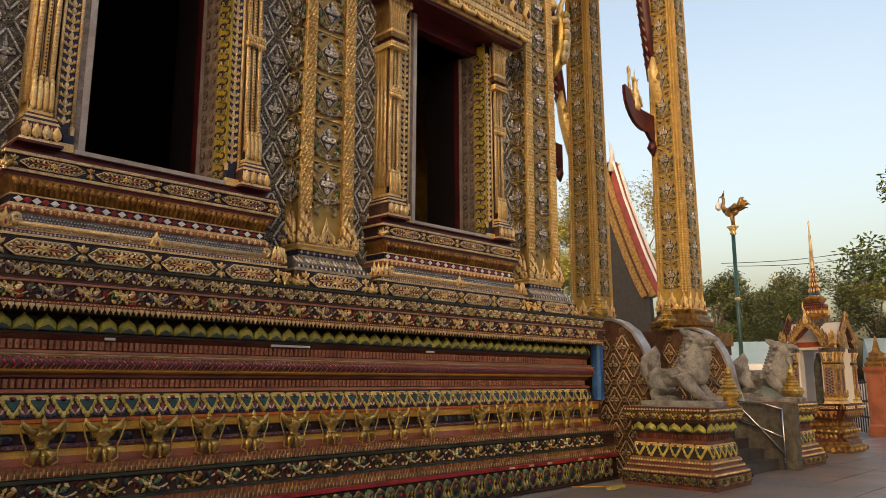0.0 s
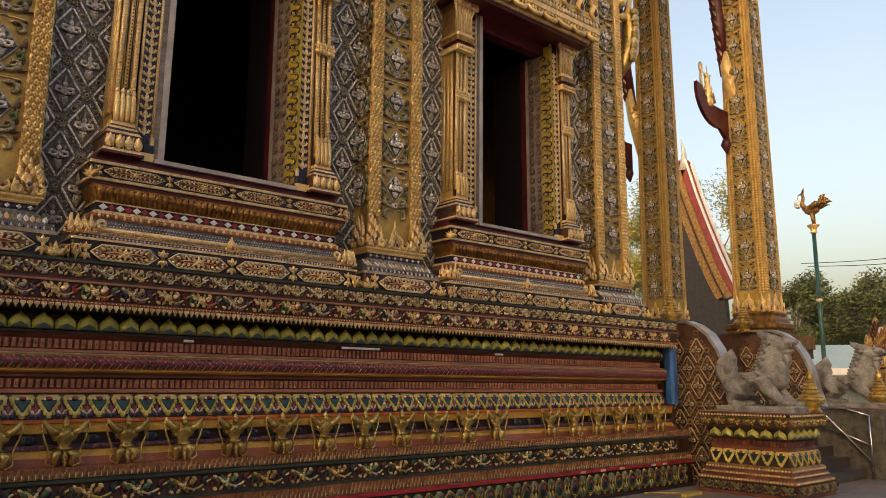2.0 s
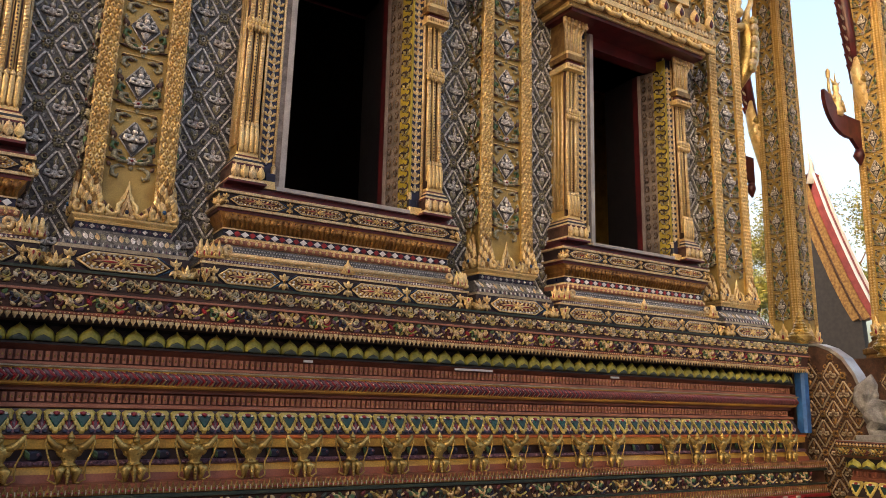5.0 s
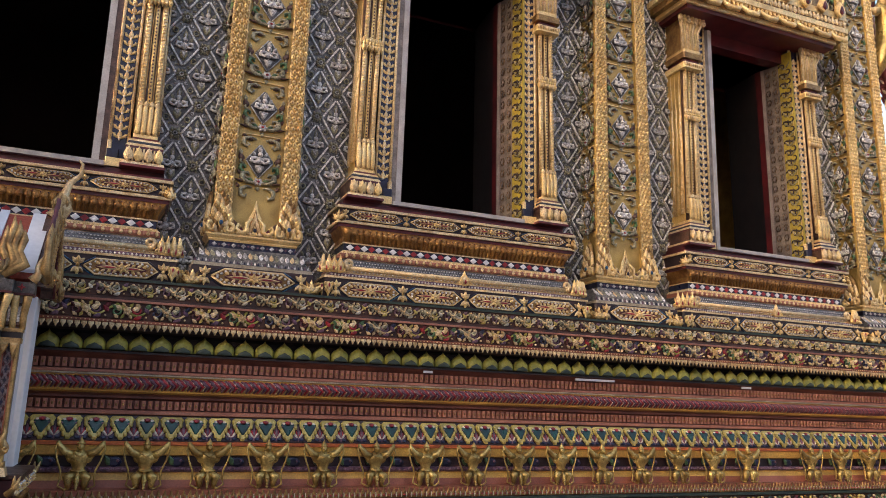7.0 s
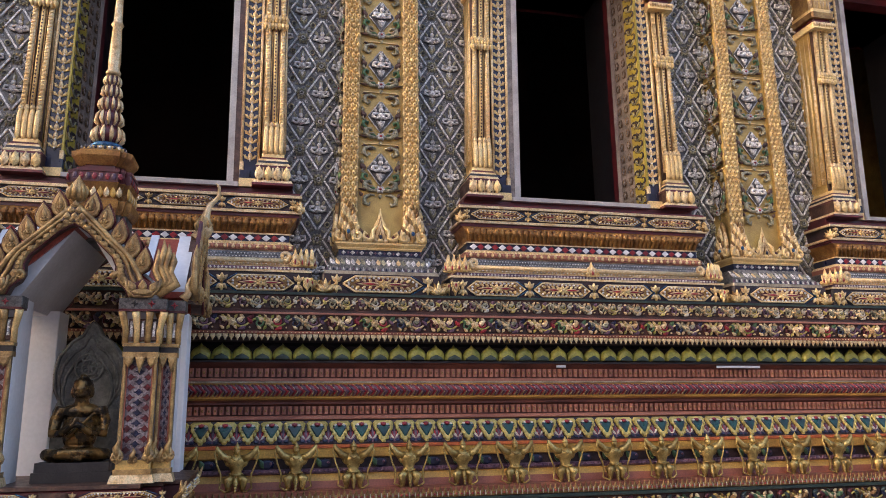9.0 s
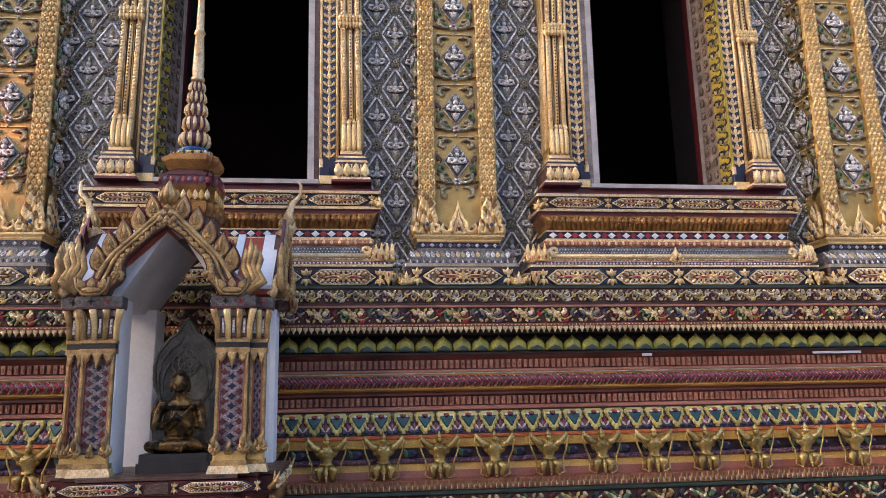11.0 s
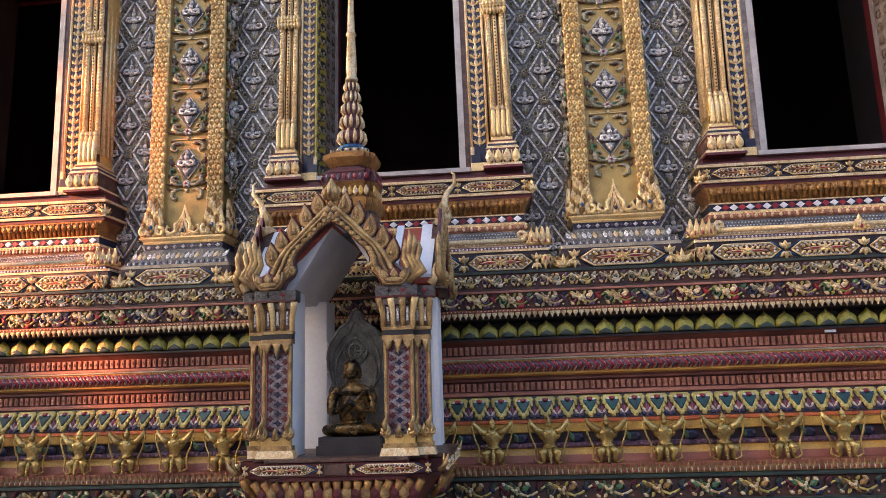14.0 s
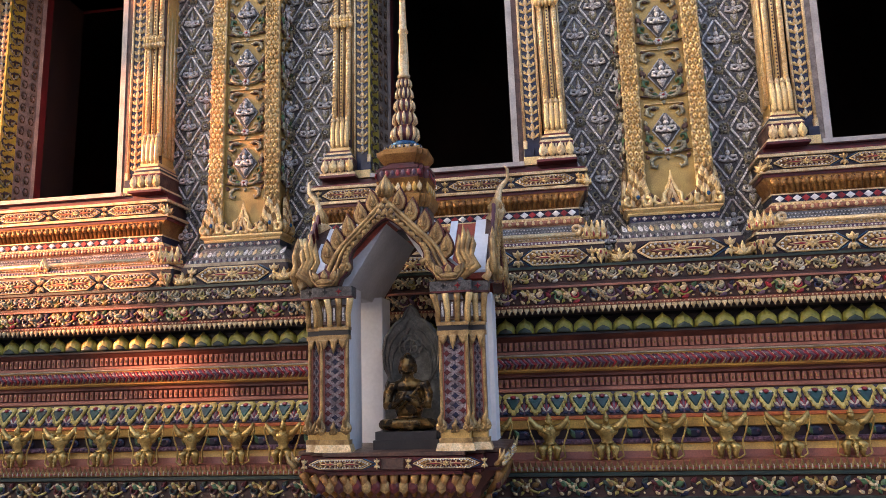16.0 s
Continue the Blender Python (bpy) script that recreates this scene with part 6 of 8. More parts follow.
# ---- porch columns ----
def column():
    h, z1 = 0.375, 10.8
    p = thing("porch_column", "square gilded porch column with silver medallions and a stepped base", "column", "porch columns", at=(0, 0, LEDGE))
    prof = [(0.55, 0), (0.55, 0.10), (0.60, 0.13), (0.60, 0.22), (0.52, 0.26), (0.50, 0.34), (0.44, 0.40), (0.46, 0.46), (0.41, 0.50)]
    part("base", Shape().redent(prof, OLDGOLD), p, "stepped dull gold base")
    s = Shape()
    hh = lambda z: h - 0.065 * z / z1
    for z0, z2 in ((0.5, z1),):
        a, b = hh(z0), hh(z2)
        s.redent([(a, z0), (b, z2)], PANELGOLD)
    part("shaft", s, p, "gilded shaft with stepped corners")
    for face in range(4):
        rot = Matrix.Rotation(face * math.pi / 2, 4, "Z")
        for j in range(14):
            part("medallion", medal_me, p, "silver diamond medallion", rot @ Matrix.Translation((0, -hh(1.1 + 0.67 * j) - 0.002, 1.25 + 0.67 * j)) @ Matrix.Diagonal((0.86, 1, 1.16, 1)))
        part("flame_leaf", flame_me, p, "gilt flame leaf", rot @ Matrix.Translation((0, -0.385, 0.49)))
        for sx in (-1, 1):
            part("flame_leaf", side_flame_me, p, "gilt flame leaf", rot @ Matrix.Translation((sx * 0.28, -0.375, 0.47)) @ Matrix.Diagonal((0.9, 1, 0.9, 1)))
        s = Shape()
        a, b = hh(0.6), hh(z1)
        s.loft([[(-a, -a, 0.55), (-a + 0.17, -a, 0.55), (-a + 0.17, -a + 0.17, 0.55), (-a, -a + 0.17, 0.55)], [(-b, -b, z1), (-b + 0.15, -b, z1), (-b + 0.15, -b + 0.15, z1), (-b, -b + 0.15, z1)]], GOLDP)
        for j in range(165):
            z = 0.9 + 0.058 * j
            q = hh(z)
            for k in range(2):
                s.relief(rhomb(0.06, 0.056, -q + 0.048 + 0.07 * k, z), GOLD, -q, 0.022, 0.4)
                s.relief(rhomb(0.06, 0.056, q - 0.048 - 0.07 * k, z), GOLD, -q, 0.022, 0.4)
        for u in (-1, 1):
            s.tube([(u * hh(0.6) * 0.64, -hh(0.6), 0.6), (u * hh(z1) * 0.64, -hh(z1), z1)], 0.012, PALEGOLD, 5)
        part("scale_strip", s, p, "strips of small raised gilt scales", rot)
    return p


col = column()
col.matrix_basis = Matrix.Translation((15.9, 8.05, LEDGE))
copy_thing(col, Matrix.Translation((15.9, 10.4, LEDGE)))


# ---- gable ends that hang beside the columns ----
def roof_end():
    """The curled foot of a gable board: red crescent, gilt crest figure reduced to plain flames, gilt serpent neck."""
    r = thing("gable_end_finial", "dark red gable-end crescent with gilt serpent and crest", "roof ornament", "hanging gable finials")
    s = Shape()
    o = [(-0.02 + 0.78 * math.cos(t), 0.36 + 0.78 * math.sin(t)) for t in [math.pi * (0.95 + 0.075 * i) for i in range(9)]]
    o += [(0.30, -0.58), (0.48, -0.66), (0.48, 0.05)] + [(0.0 + 0.56 * math.cos(t), 0.46 + 0.40 * math.sin(t)) for t in [math.pi * (1.5 - 0.075 * i) for i in range(7)]]
    k = len(o)
    s.add([(a, 0, b) for a, b in o] + [(a, 0.08, b) for a, b in o], [tuple(range(k)), tuple(reversed(range(k, 2 * k)))] + [(i, i + k, (i + 1) % k + k, (i + 1) % k) for i in range(k)], DARKRED)
    s.tube([(0.40, 0.04, -0.6), (0.36, 0.04, -0.75), (0.40, 0.04, -0.95)], [0.08, 0.12, 0.02], DARKRED, 8)
    part("crescent", s, r, "dark red lacquered crescent")
    s = Shape()
    s.lathe([(0.10, 0), (0.12, 0.10), (0.075, 0.24), (0.11, 0.42), (0.05, 0.52), (0.075, 0.60), (0.06, 0.68), (0.02, 0.80), (0.002, 1.0)], GOLD, (-0.30, 0.04, 0.0), 8)
    s.tube([(-0.36, 0.04, 0.40), (-0.50, 0.04, 0.35), (-0.56, 0.04, 0.55), (-0.55, 0.04, 0.85)], [0.04, 0.035, 0.03, 0.025], GOLD, 6)
    s.ball((-0.55, 0.04, 0.88), (0.05, 0.05, 0.14), GOLD, 6)
    s.tube([(-0.24, 0.04, 0.42), (-0.10, 0.04, 0.35), (-0.02, 0.04, 0.15)], [0.04, 0.035, 0.03], GOLD, 6)
    for k in (-1, 1):
        s.tube([(-0.30 + k * 0.06, 0.04, 0.02), (-0.30 + k * 0.16, 0.04, 0.10), (-0.30 + k * 0.10, 0.04, 0.24)], [0.03, 0.045, 0.04], GOLD, 6)
    s.tube([(-0.47, 0.04, 0.80), (-0.30, 0.04, 0.66), (-0.13, 0.04, 0.80)], [0.01, 0.05, 0.01], GOLD, 6)
    part("crest", s, r, "small gilt crest")
    s = Shape()
    s.tube([(0.45, -0.04, 1.5), (0.38, -0.06, 1.15), (0.48, -0.08, 0.7), (0.64, -0.08, 0.25), (0.78, -0.08, -0.2), (0.92, -0.08, -0.6), (0.90, -0.08, -0.85)], [0.04, 0.12, 0.15, 0.14, 0.11, 0.09, 0.03], GOLD, 9)
    for j in range(7):
        s.relief(leaf(0.20, 0.20, 0.44 + 0.075 * j, 0.85 - 0.2 * j, 0.3), GUARD, -0.16, 0.07, 0.5)
        s.relief(leaf(0.12, 0.14, 0.36 + 0.075 * j, 0.80 - 0.2 * j, 0.9), GOLD, -0.14, 0.06, 0.5)
        s.tube([(0.60 + 0.03 * j, -0.1, 0.95 - 0.10 * j), (0.74, -0.1, 1.12 - 0.12 * j), (0.72, -0.1, 1.22 - 0.12 * j)], [0.04, 0.03, 0.008], GOLD, 5)
    part("serpent", s, r, "gilt serpent neck with scales")
    s = Shape()
    s.tube([(0.62, 0.06, 1.0), (0.40, 0.06, 2.2), (0.16, 0.06, 3.6), (-0.1, 0.06, 5.2)], [0.14, 0.14, 0.14, 0.14], DARKRED, 6)
    for j in range(17):
        z = 1.15 + 0.235 * j
        x = 0.55 - 0.18 * (z - 1.0)
        s.relief([(x - 0.26, z + 0.18), (x - 0.10, z - 0.06), (x + 0.05, z), (x + 0.02, z + 0.17)], DARKRED, 0.09, 0.06, 0.8)
        s.relief(leaf(0.05, 0.15, x - 0.10, z + 0.02, 1.0), CREAM, 0.02, 0.03, 0.6)
    part("gable_board", s, r, "red gable board with hooked teeth")
    return r


fin = roof_end()
fin.matrix_basis = Matrix.Translation((15.08, 8.28, 7.72))
copy_thing(fin, Matrix.Translation((15.05, 10.9, 7.6)))
s = Shape()
s.tube([(-0.05, 0, -0.2), (0.06, -0.02, 0.1), (0.22, -0.02, 0.40), (0.27, -0.02, 0.70), (0.20, -0.02, 0.98), (0.10, -0.02, 1.08)], [0.04, 0.13, 0.17, 0.17, 0.13, 0.05], GUARD, 10)
for j in range(9):  # belly plates and the flames of the crest
    z = 0.05 + 0.115 * j
    s.relief(leaf(0.20, 0.17, 0.10 + 0.14 * math.sin(z * 1.9), z, 0.5), PALEGOLD if j % 2 else GUARD, -0.15, 0.07, 0.5)
    s.tube([(0.24, -0.04, 0.25 + 0.09 * j), (0.38, -0.04, 0.33 + 0.09 * j), (0.40, -0.04, 0.45 + 0.09 * j)], [0.06, 0.04, 0.006], GOLD, 6)
s.tube([(0.05, -0.02, 0.95), (-0.08, -0.02, 0.92), (-0.14, -0.02, 1.0)], [0.09, 0.06, 0.01], GOLD, 7)
s.tube([(0.18, -0.02, 1.05), (0.24, -0.02, 1.3), (0.36, -0.02, 1.5), (0.36, -0.02, 1.75)], [0.09, 0.05, 0.05, 0.006], GOLD, 7)
s.lathe([(0.08, 0), (0.11, 0.08), (0.06, 0.18), (0.09, 0.26), (0.04, 0.36), (0.05, 0.42), (0.02, 0.6), (0.002, 0.8)], GOLD, (0.0, 0, 1.15), 8)
tagged(part("serpent_bracket", s, None, "gilt serpent bracket on the corner pilaster", (10.66, 7.62, 7.25)), category="roof ornament")


# ---- boundary-stone shrines ----
def jewel_strip(x0, x1, y, z0, z1):
    """Gilt rails either side of a narrow strip of small glass crosses."""
    s = Shape()
    r = 0.024
    s.box(x0, x1, y + 0.006, y + 0.05, z0, z1, MAUVEGREY)
    for x in (x0, x1 - r):
        s.box(x, x + r, y - 0.026, y + 0.02, z0, z1, SHRINEGOLD, 0.006)
    s.box(x0 + r, x0 + r + 0.010, y - 0.012, y + 0.02, z0, z1, BRICKRED).box(x1 - r - 0.010, x1 - r, y - 0.012, y + 0.02, z0, z1, BRICKRED)
    c, w = (x0 + x1) / 2, (x1 - x0) - 2 * r - 0.02
    n = int((z1 - z0) / 0.068)
    for j in range(n):
        z = z0 + (z1 - z0) * (j + 0.5) / n
        for i, m in ((-1, DARKRED), (0, NAVY), (1, DARKRED)):
            u, zz = c + i * w * 0.36, z + (0.034 if i else 0)
            s.relief(rhomb(w * 0.30, 0.052, u, zz), m, y + 0.006, 0.008, 0.85)
            s.relief(rhomb(w * 0.46, 0.026, u, zz), m, y + 0.005, 0.008, 0.85)
        for i in (-1, 1):
            for g in (-1, 1):
                s.relief(rhomb(w * 0.20, 0.024, c + i * w * 0.20, z + g * 0.018), MAUVEGREY, y + 0.006, 0.006, 0.85)
    return s


def foot_leaf(x, z, y, w, h):
    """A curled gilt leaf at the foot of a rail."""
    s = Shape()
    s.relief(leaf(w, h * 0.62, x, z), SHRINEGOLD, y, 0.035, 0.5)
    s.tube([(x, y - 0.02, z + h * 0.3), (x - w * 0.14, y - 0.03, z + h * 0.55), (x + w * 0.12, y - 0.03, z + h * 0.78), (x - w * 0.05, y - 0.02, z + h)], [0.022, 0.02, 0.014, 0.003], SHRINEGOLD, 6)
    for g in (-1, 1):
        s.tube([(x + g * w * 0.30 + p[0], y - 0.03, z + h * 0.22 + p[2]) for p in curl(0, 0, w * 0.24, 1.5, g * 0.9, 7)], 0.011, SHRINEGOLD, 5)
    return s


def front_pillar(out):
    """A white pillar, stepped back on its outer side, with two jewelled strips in front."""
    core, f = Shape(), Shape()
    span = lambda a, b: (min(out * a, out * b), max(out * a, out * b))
    for (a, b), y in ((span(-0.115, 0.115), -0.17), (span(0.115, 0.235), -0.10)):
        core.box(a, b, y, 0.17, 1.11, 2.40, WHITE, 0.004)
    for i, ((a, b), y) in enumerate(((span(-0.112, 0.118), -0.186), (span(0.118, 0.24), -0.116))):
        f.join(jewel_strip(a, b, y, 1.26, 1.98), Matrix())
        w = b - a
        # foot, leaves at the rails
        f.loft([[(a - 0.035 * (1 - i), y - 0.07, 1.11), (b + 0.035, y - 0.07, 1.11), (b + 0.035, y + 0.05, 1.11), (a - 0.035 * (1 - i), y + 0.05, 1.11)], [(a - 0.02 * (1 - i), y - 0.06, 1.165), (b + 0.02, y - 0.06, 1.165), (b + 0.02, y + 0.05, 1.165), (a - 0.02 * (1 - i), y + 0.05, 1.165)]], PALEGOLD)
        f.box(a - 0.012, b + 0.012, y - 0.045, y + 0.05, 1.165, 1.20, SHRINEGOLD, 0.006).box(a, b, y - 0.035, y + 0.05, 1.20, 1.262, GOLDP, 0.008)
        for x in (a + 0.012, b - 0.012):
            f.join(foot_leaf(x, 1.235, y - 0.028, 0.085, 0.20), Matrix())
        f.join(foot_leaf((a + b) / 2, 1.235, y - 0.02, 0.06, 0.11), Matrix())
        # hanging leaves, dark neck, flared capital
        f.box(a - 0.01, b + 0.01, y - 0.04, y + 0.05, 1.975, 2.01, SHRINEGOLD, 0.008)
        k = 3 if i == 0 else 2
        for q in range(k):
            u = a + w * (q + 0.5) / k
            f.relief([(u - w / k * 0.5, 1.98), (u - w / k * 0.3, 1.93), (u, 1.90 if q % 2 == 0 else 1.86), (u + w / k * 0.3, 1.93), (u + w / k * 0.5, 1.98)][::1], SHRINEGOLD, y - 0.025, 0.022, 0.6)
        f.box(a - 0.005, b + 0.005, y - 0.025, y + 0.05, 2.01, 2.05, BLACK).box(a - 0.012, b + 0.012, y - 0.035, y + 0.05, 2.05, 2.075, SHRINEGOLD, 0.006)
        n = 4 if i == 0 else 3
        for q in range(n):
            u = a + w * q / (n - 1)
            e = (u - (a + b) / 2) * 0.25
            f.tube([(u, y - 0.005, 2.07), (u, y - 0.012, 2.17), (u + e * 0.5, y - 0.025, 2.24), (u + e, y - 0.05, 2.30)], [0.022, 0.022, 0.026, 0.030], SHRINEGOLD if q % 2 == 0 else GOLD, 7)
            if q < n - 1:
                v = u + w / (n - 1) / 2
                f.relief(rect(v - 0.022, v + 0.022, 2.09, 2.25), BROWN, y + 0.004, 0.012, 0.9)
                f.relief(rect(v - 0.010, v + 0.010, 2.12, 2.23), SILVER, y - 0.006, 0.014, 0.8)
        f.box(a - 0.045, b + 0.045, y - 0.07, y + 0.06, 2.30, 2.315, DARKRED).box(a - 0.05, b + 0.05, y - 0.075, y + 0.06, 2.315, 2.39, SLATE, 0.005)
        for q in range(2):
            u = a + w * (q + 0.5) / 2
            for rw, rh in ((0.022, 0.055), (0.055, 0.022)):
                f.relief(rhomb(rw, rh, u, 2.352), RED if q else BLACK, y - 0.075, 0.008, 0.6)
    return core, f


def along(path, t):
    """A place on a line of points, t from 0 to 1."""
    q = t * (len(path) - 1)
    k = min(int(q), len(path) - 2)
    return tuple(path[k][j] + (path[k + 1][j] - path[k][j]) * (q - k) for j in (0, 1))


def gable(g=1.0):
    """A pointed cusped arch in the plane y = 0, edged with upright carved leaves; foot at z = 2.40."""
    s = Shape()
    z0 = 2.40
    inner = [(0.40, 0.0), (0.375, 0.06), (0.325, 0.10), (0.30, 0.15), (0.305, 0.22), (0.275, 0.29), (0.18, 0.385), (0.105, 0.46), (0.04, 0.505), (0.0, 0.52)]
    outer = [(0.52, 0.0), (0.50, 0.07), (0.475, 0.14), (0.445, 0.20), (0.415, 0.255), (0.37, 0.315), (0.27, 0.41), (0.18, 0.50), (0.08, 0.60), (0.0, 0.67)]
    I = [(x * g, z0 + z * (0.5 + 0.5 * g)) for x, z in inner]
    O = [(x * g, z0 + z * (0.5 + 0.5 * g)) for x, z in outer]
    for sx in (-1, 1):
        rings = [[(sx * a[0], -0.05, a[1]), (sx * b[0], -0.05, b[1]), (sx * b[0], 0.05, b[1]), (sx * a[0], 0.05, a[1])] for a, b in zip(I, O)]
        if sx > 0:
            rings = [r[::-1] for r in rings]
        s.loft(rings, BROWN)
        mix = lambda f: [(sx * (a[0] * (1 - f) + b[0] * f), -0.055, a[1] * (1 - f) + b[1] * f) for a, b in zip(I, O)]
        s.tube([(p[0], -0.045, p[2]) for p in mix(0.03)], 0.012, DARKRED, 5)
        s.tube(mix(0.14), 0.013, SHRINEGOLD, 6)
        s.tube(mix(0.66), 0.016, SHRINEGOLD, 6)
        s.tube(mix(0.97), 0.020, SHRINEGOLD, 6)
        for k in range(17):  # a row of scales climbing the band
            c = along([(p[0], p[2]) for p in mix(0.4)], (k + 0.6) / 18)
            s.relief(leaf(0.046, 0.062, c[0], c[1] - 0.02, sx * 0.75), SHRINEGOLD, -0.05, 0.028, 0.5)
        for k, (x, zt) in enumerate(((0.475, 0.37), (0.395, 0.475), (0.30, 0.575), (0.20, 0.675), (0.10, 0.765))):
            x, zt = x * g, zt * (0.5 + 0.5 * g)
            w, h = 0.112 * g, 0.205
            a = -sx * 0.10
            s.relief(leaf(w * 1.18, h * 1.12, sx * x, z0 + zt - h * 1.02, a), DARKRED, -0.015, 0.03, 0.9)
            s.relief(leaf(w, h, sx * x, z0 + zt - h, a), SHRINEGOLD, -0.04, 0.02, 0.86)
            s.relief(leaf(w * 0.62, h * 0.68, sx * x, z0 + zt - h * 0.86, a), OLDGOLD, -0.058, 0.004, 0.9)
            for q in (-1, 1):
                s.tube([(sx * x + q * w * 0.10 + p[0], -0.064, z0 + zt - h * 0.62 + p[2]) for p in curl(0, 0, w * 0.15, 1.5, q * 0.9, 7)], 0.008, SHRINEGOLD, 4)
            s.relief(leaf(w * 0.26, h * 0.34, sx * x, z0 + zt - h * 0.56, a), SHRINEGOLD, -0.06, 0.012, 0.5)
        # the curled foot inside, the mask-like boss and upright flame fingers outside
        s.tube([(sx * (0.325 * g + p[0] * sx), -0.055, z0 + 0.135 + p[2]) for p in curl(0, 0, 0.045, 3.2, -0.9, 8)], [0.024 - 0.0015 * k for k in range(9)], SHRINEGOLD, 6)
        c = 0.50 * g
        s.relief([(sx * c + u * 0.115, z0 + v) for u, v in ((-0.6, 0.0), (0.6, 0.0), (0.95, 0.06), (1.0, 0.125), (0.5, 0.10), (0, 0.135), (-0.5, 0.10), (-1.0, 0.125), (-0.95, 0.06))], DARKRED, -0.06, 0.03, 0.9, (sx * c, z0 + 0.06))
        s.relief(oval(0.15, 0.05, sx * c, z0 + 0.03), SHRINEGOLD, -0.085, 0.025, 0.6)
        for q in (-1, 0, 1):
            s.relief(leaf(0.06, 0.09, sx * c + q * 0.055, z0 + 0.035, -q * 0.5), SHRINEGOLD, -0.085, 0.022, 0.6)
        s.tube([(sx * c + u * 0.118, -0.085, z0 + v) for u, v in ((-1.0, 0.13), (-0.9, 0.05), (-0.5, 0.0), (0.5, 0.0), (0.9, 0.05), (1.0, 0.13))], 0.012, SHRINEGOLD, 5)
        for k in range(4):
            u = c + 0.085 + 0.036 * k
            h = (0.36, 0.43, 0.40, 0.34)[k]
            s.tube([(sx * (c + 0.10), -0.03 - 0.01 * k, z0 + 0.02), (sx * (u + 0.035), -0.05, z0 + h * 0.30), (sx * (u - 0.015), -0.05, z0 + h * 0.55), (sx * (u + 0.006), -0.05, z0 + h * 0.80), (sx * u, -0.05, z0 + h)], [0.034, 0.032, 0.024, 0.026, 0.004], SHRINEGOLD, 7)
    zt = z0 + 0.69 * (0.5 + 0.5 * g)
    s.lathe([(0.03, 0), (0.058, 0.03), (0.062, 0.075), (0.045, 0.13), (0.018, 0.17), (0.003, 0.20)], SHRINEGOLD, (0, -0.04, zt), 10)
    for k in range(8):
        t = 2 * math.pi * k / 8
        s.tube([(0.05 * math.cos(t), -0.04 + 0.05 * math.sin(t), zt + 0.02), (0.066 * math.cos(t), -0.04 + 0.066 * math.sin(t), zt + 0.075), (0.03 * math.cos(t), -0.04 + 0.03 * math.sin(t), zt + 0.15)], [0.01, 0.014, 0.003], SHRINEGOLD, 5)
    s.relief([(-0.10 * g, zt - 0.16), (0.10 * g, zt - 0.16), (0.0, zt)], BROWN, -0.05, 0.02, 0.9, (0, zt - 0.11))
    for x, z in ((-0.05, -0.14), (0, -0.14), (0.05, -0.14), (-0.025, -0.095), (0.025, -0.095), (0, -0.05)):
        s.relief(leaf(0.045, 0.055, x * g, zt + z), SHRINEGOLD, -0.068, 0.014, 0.5)
    return s


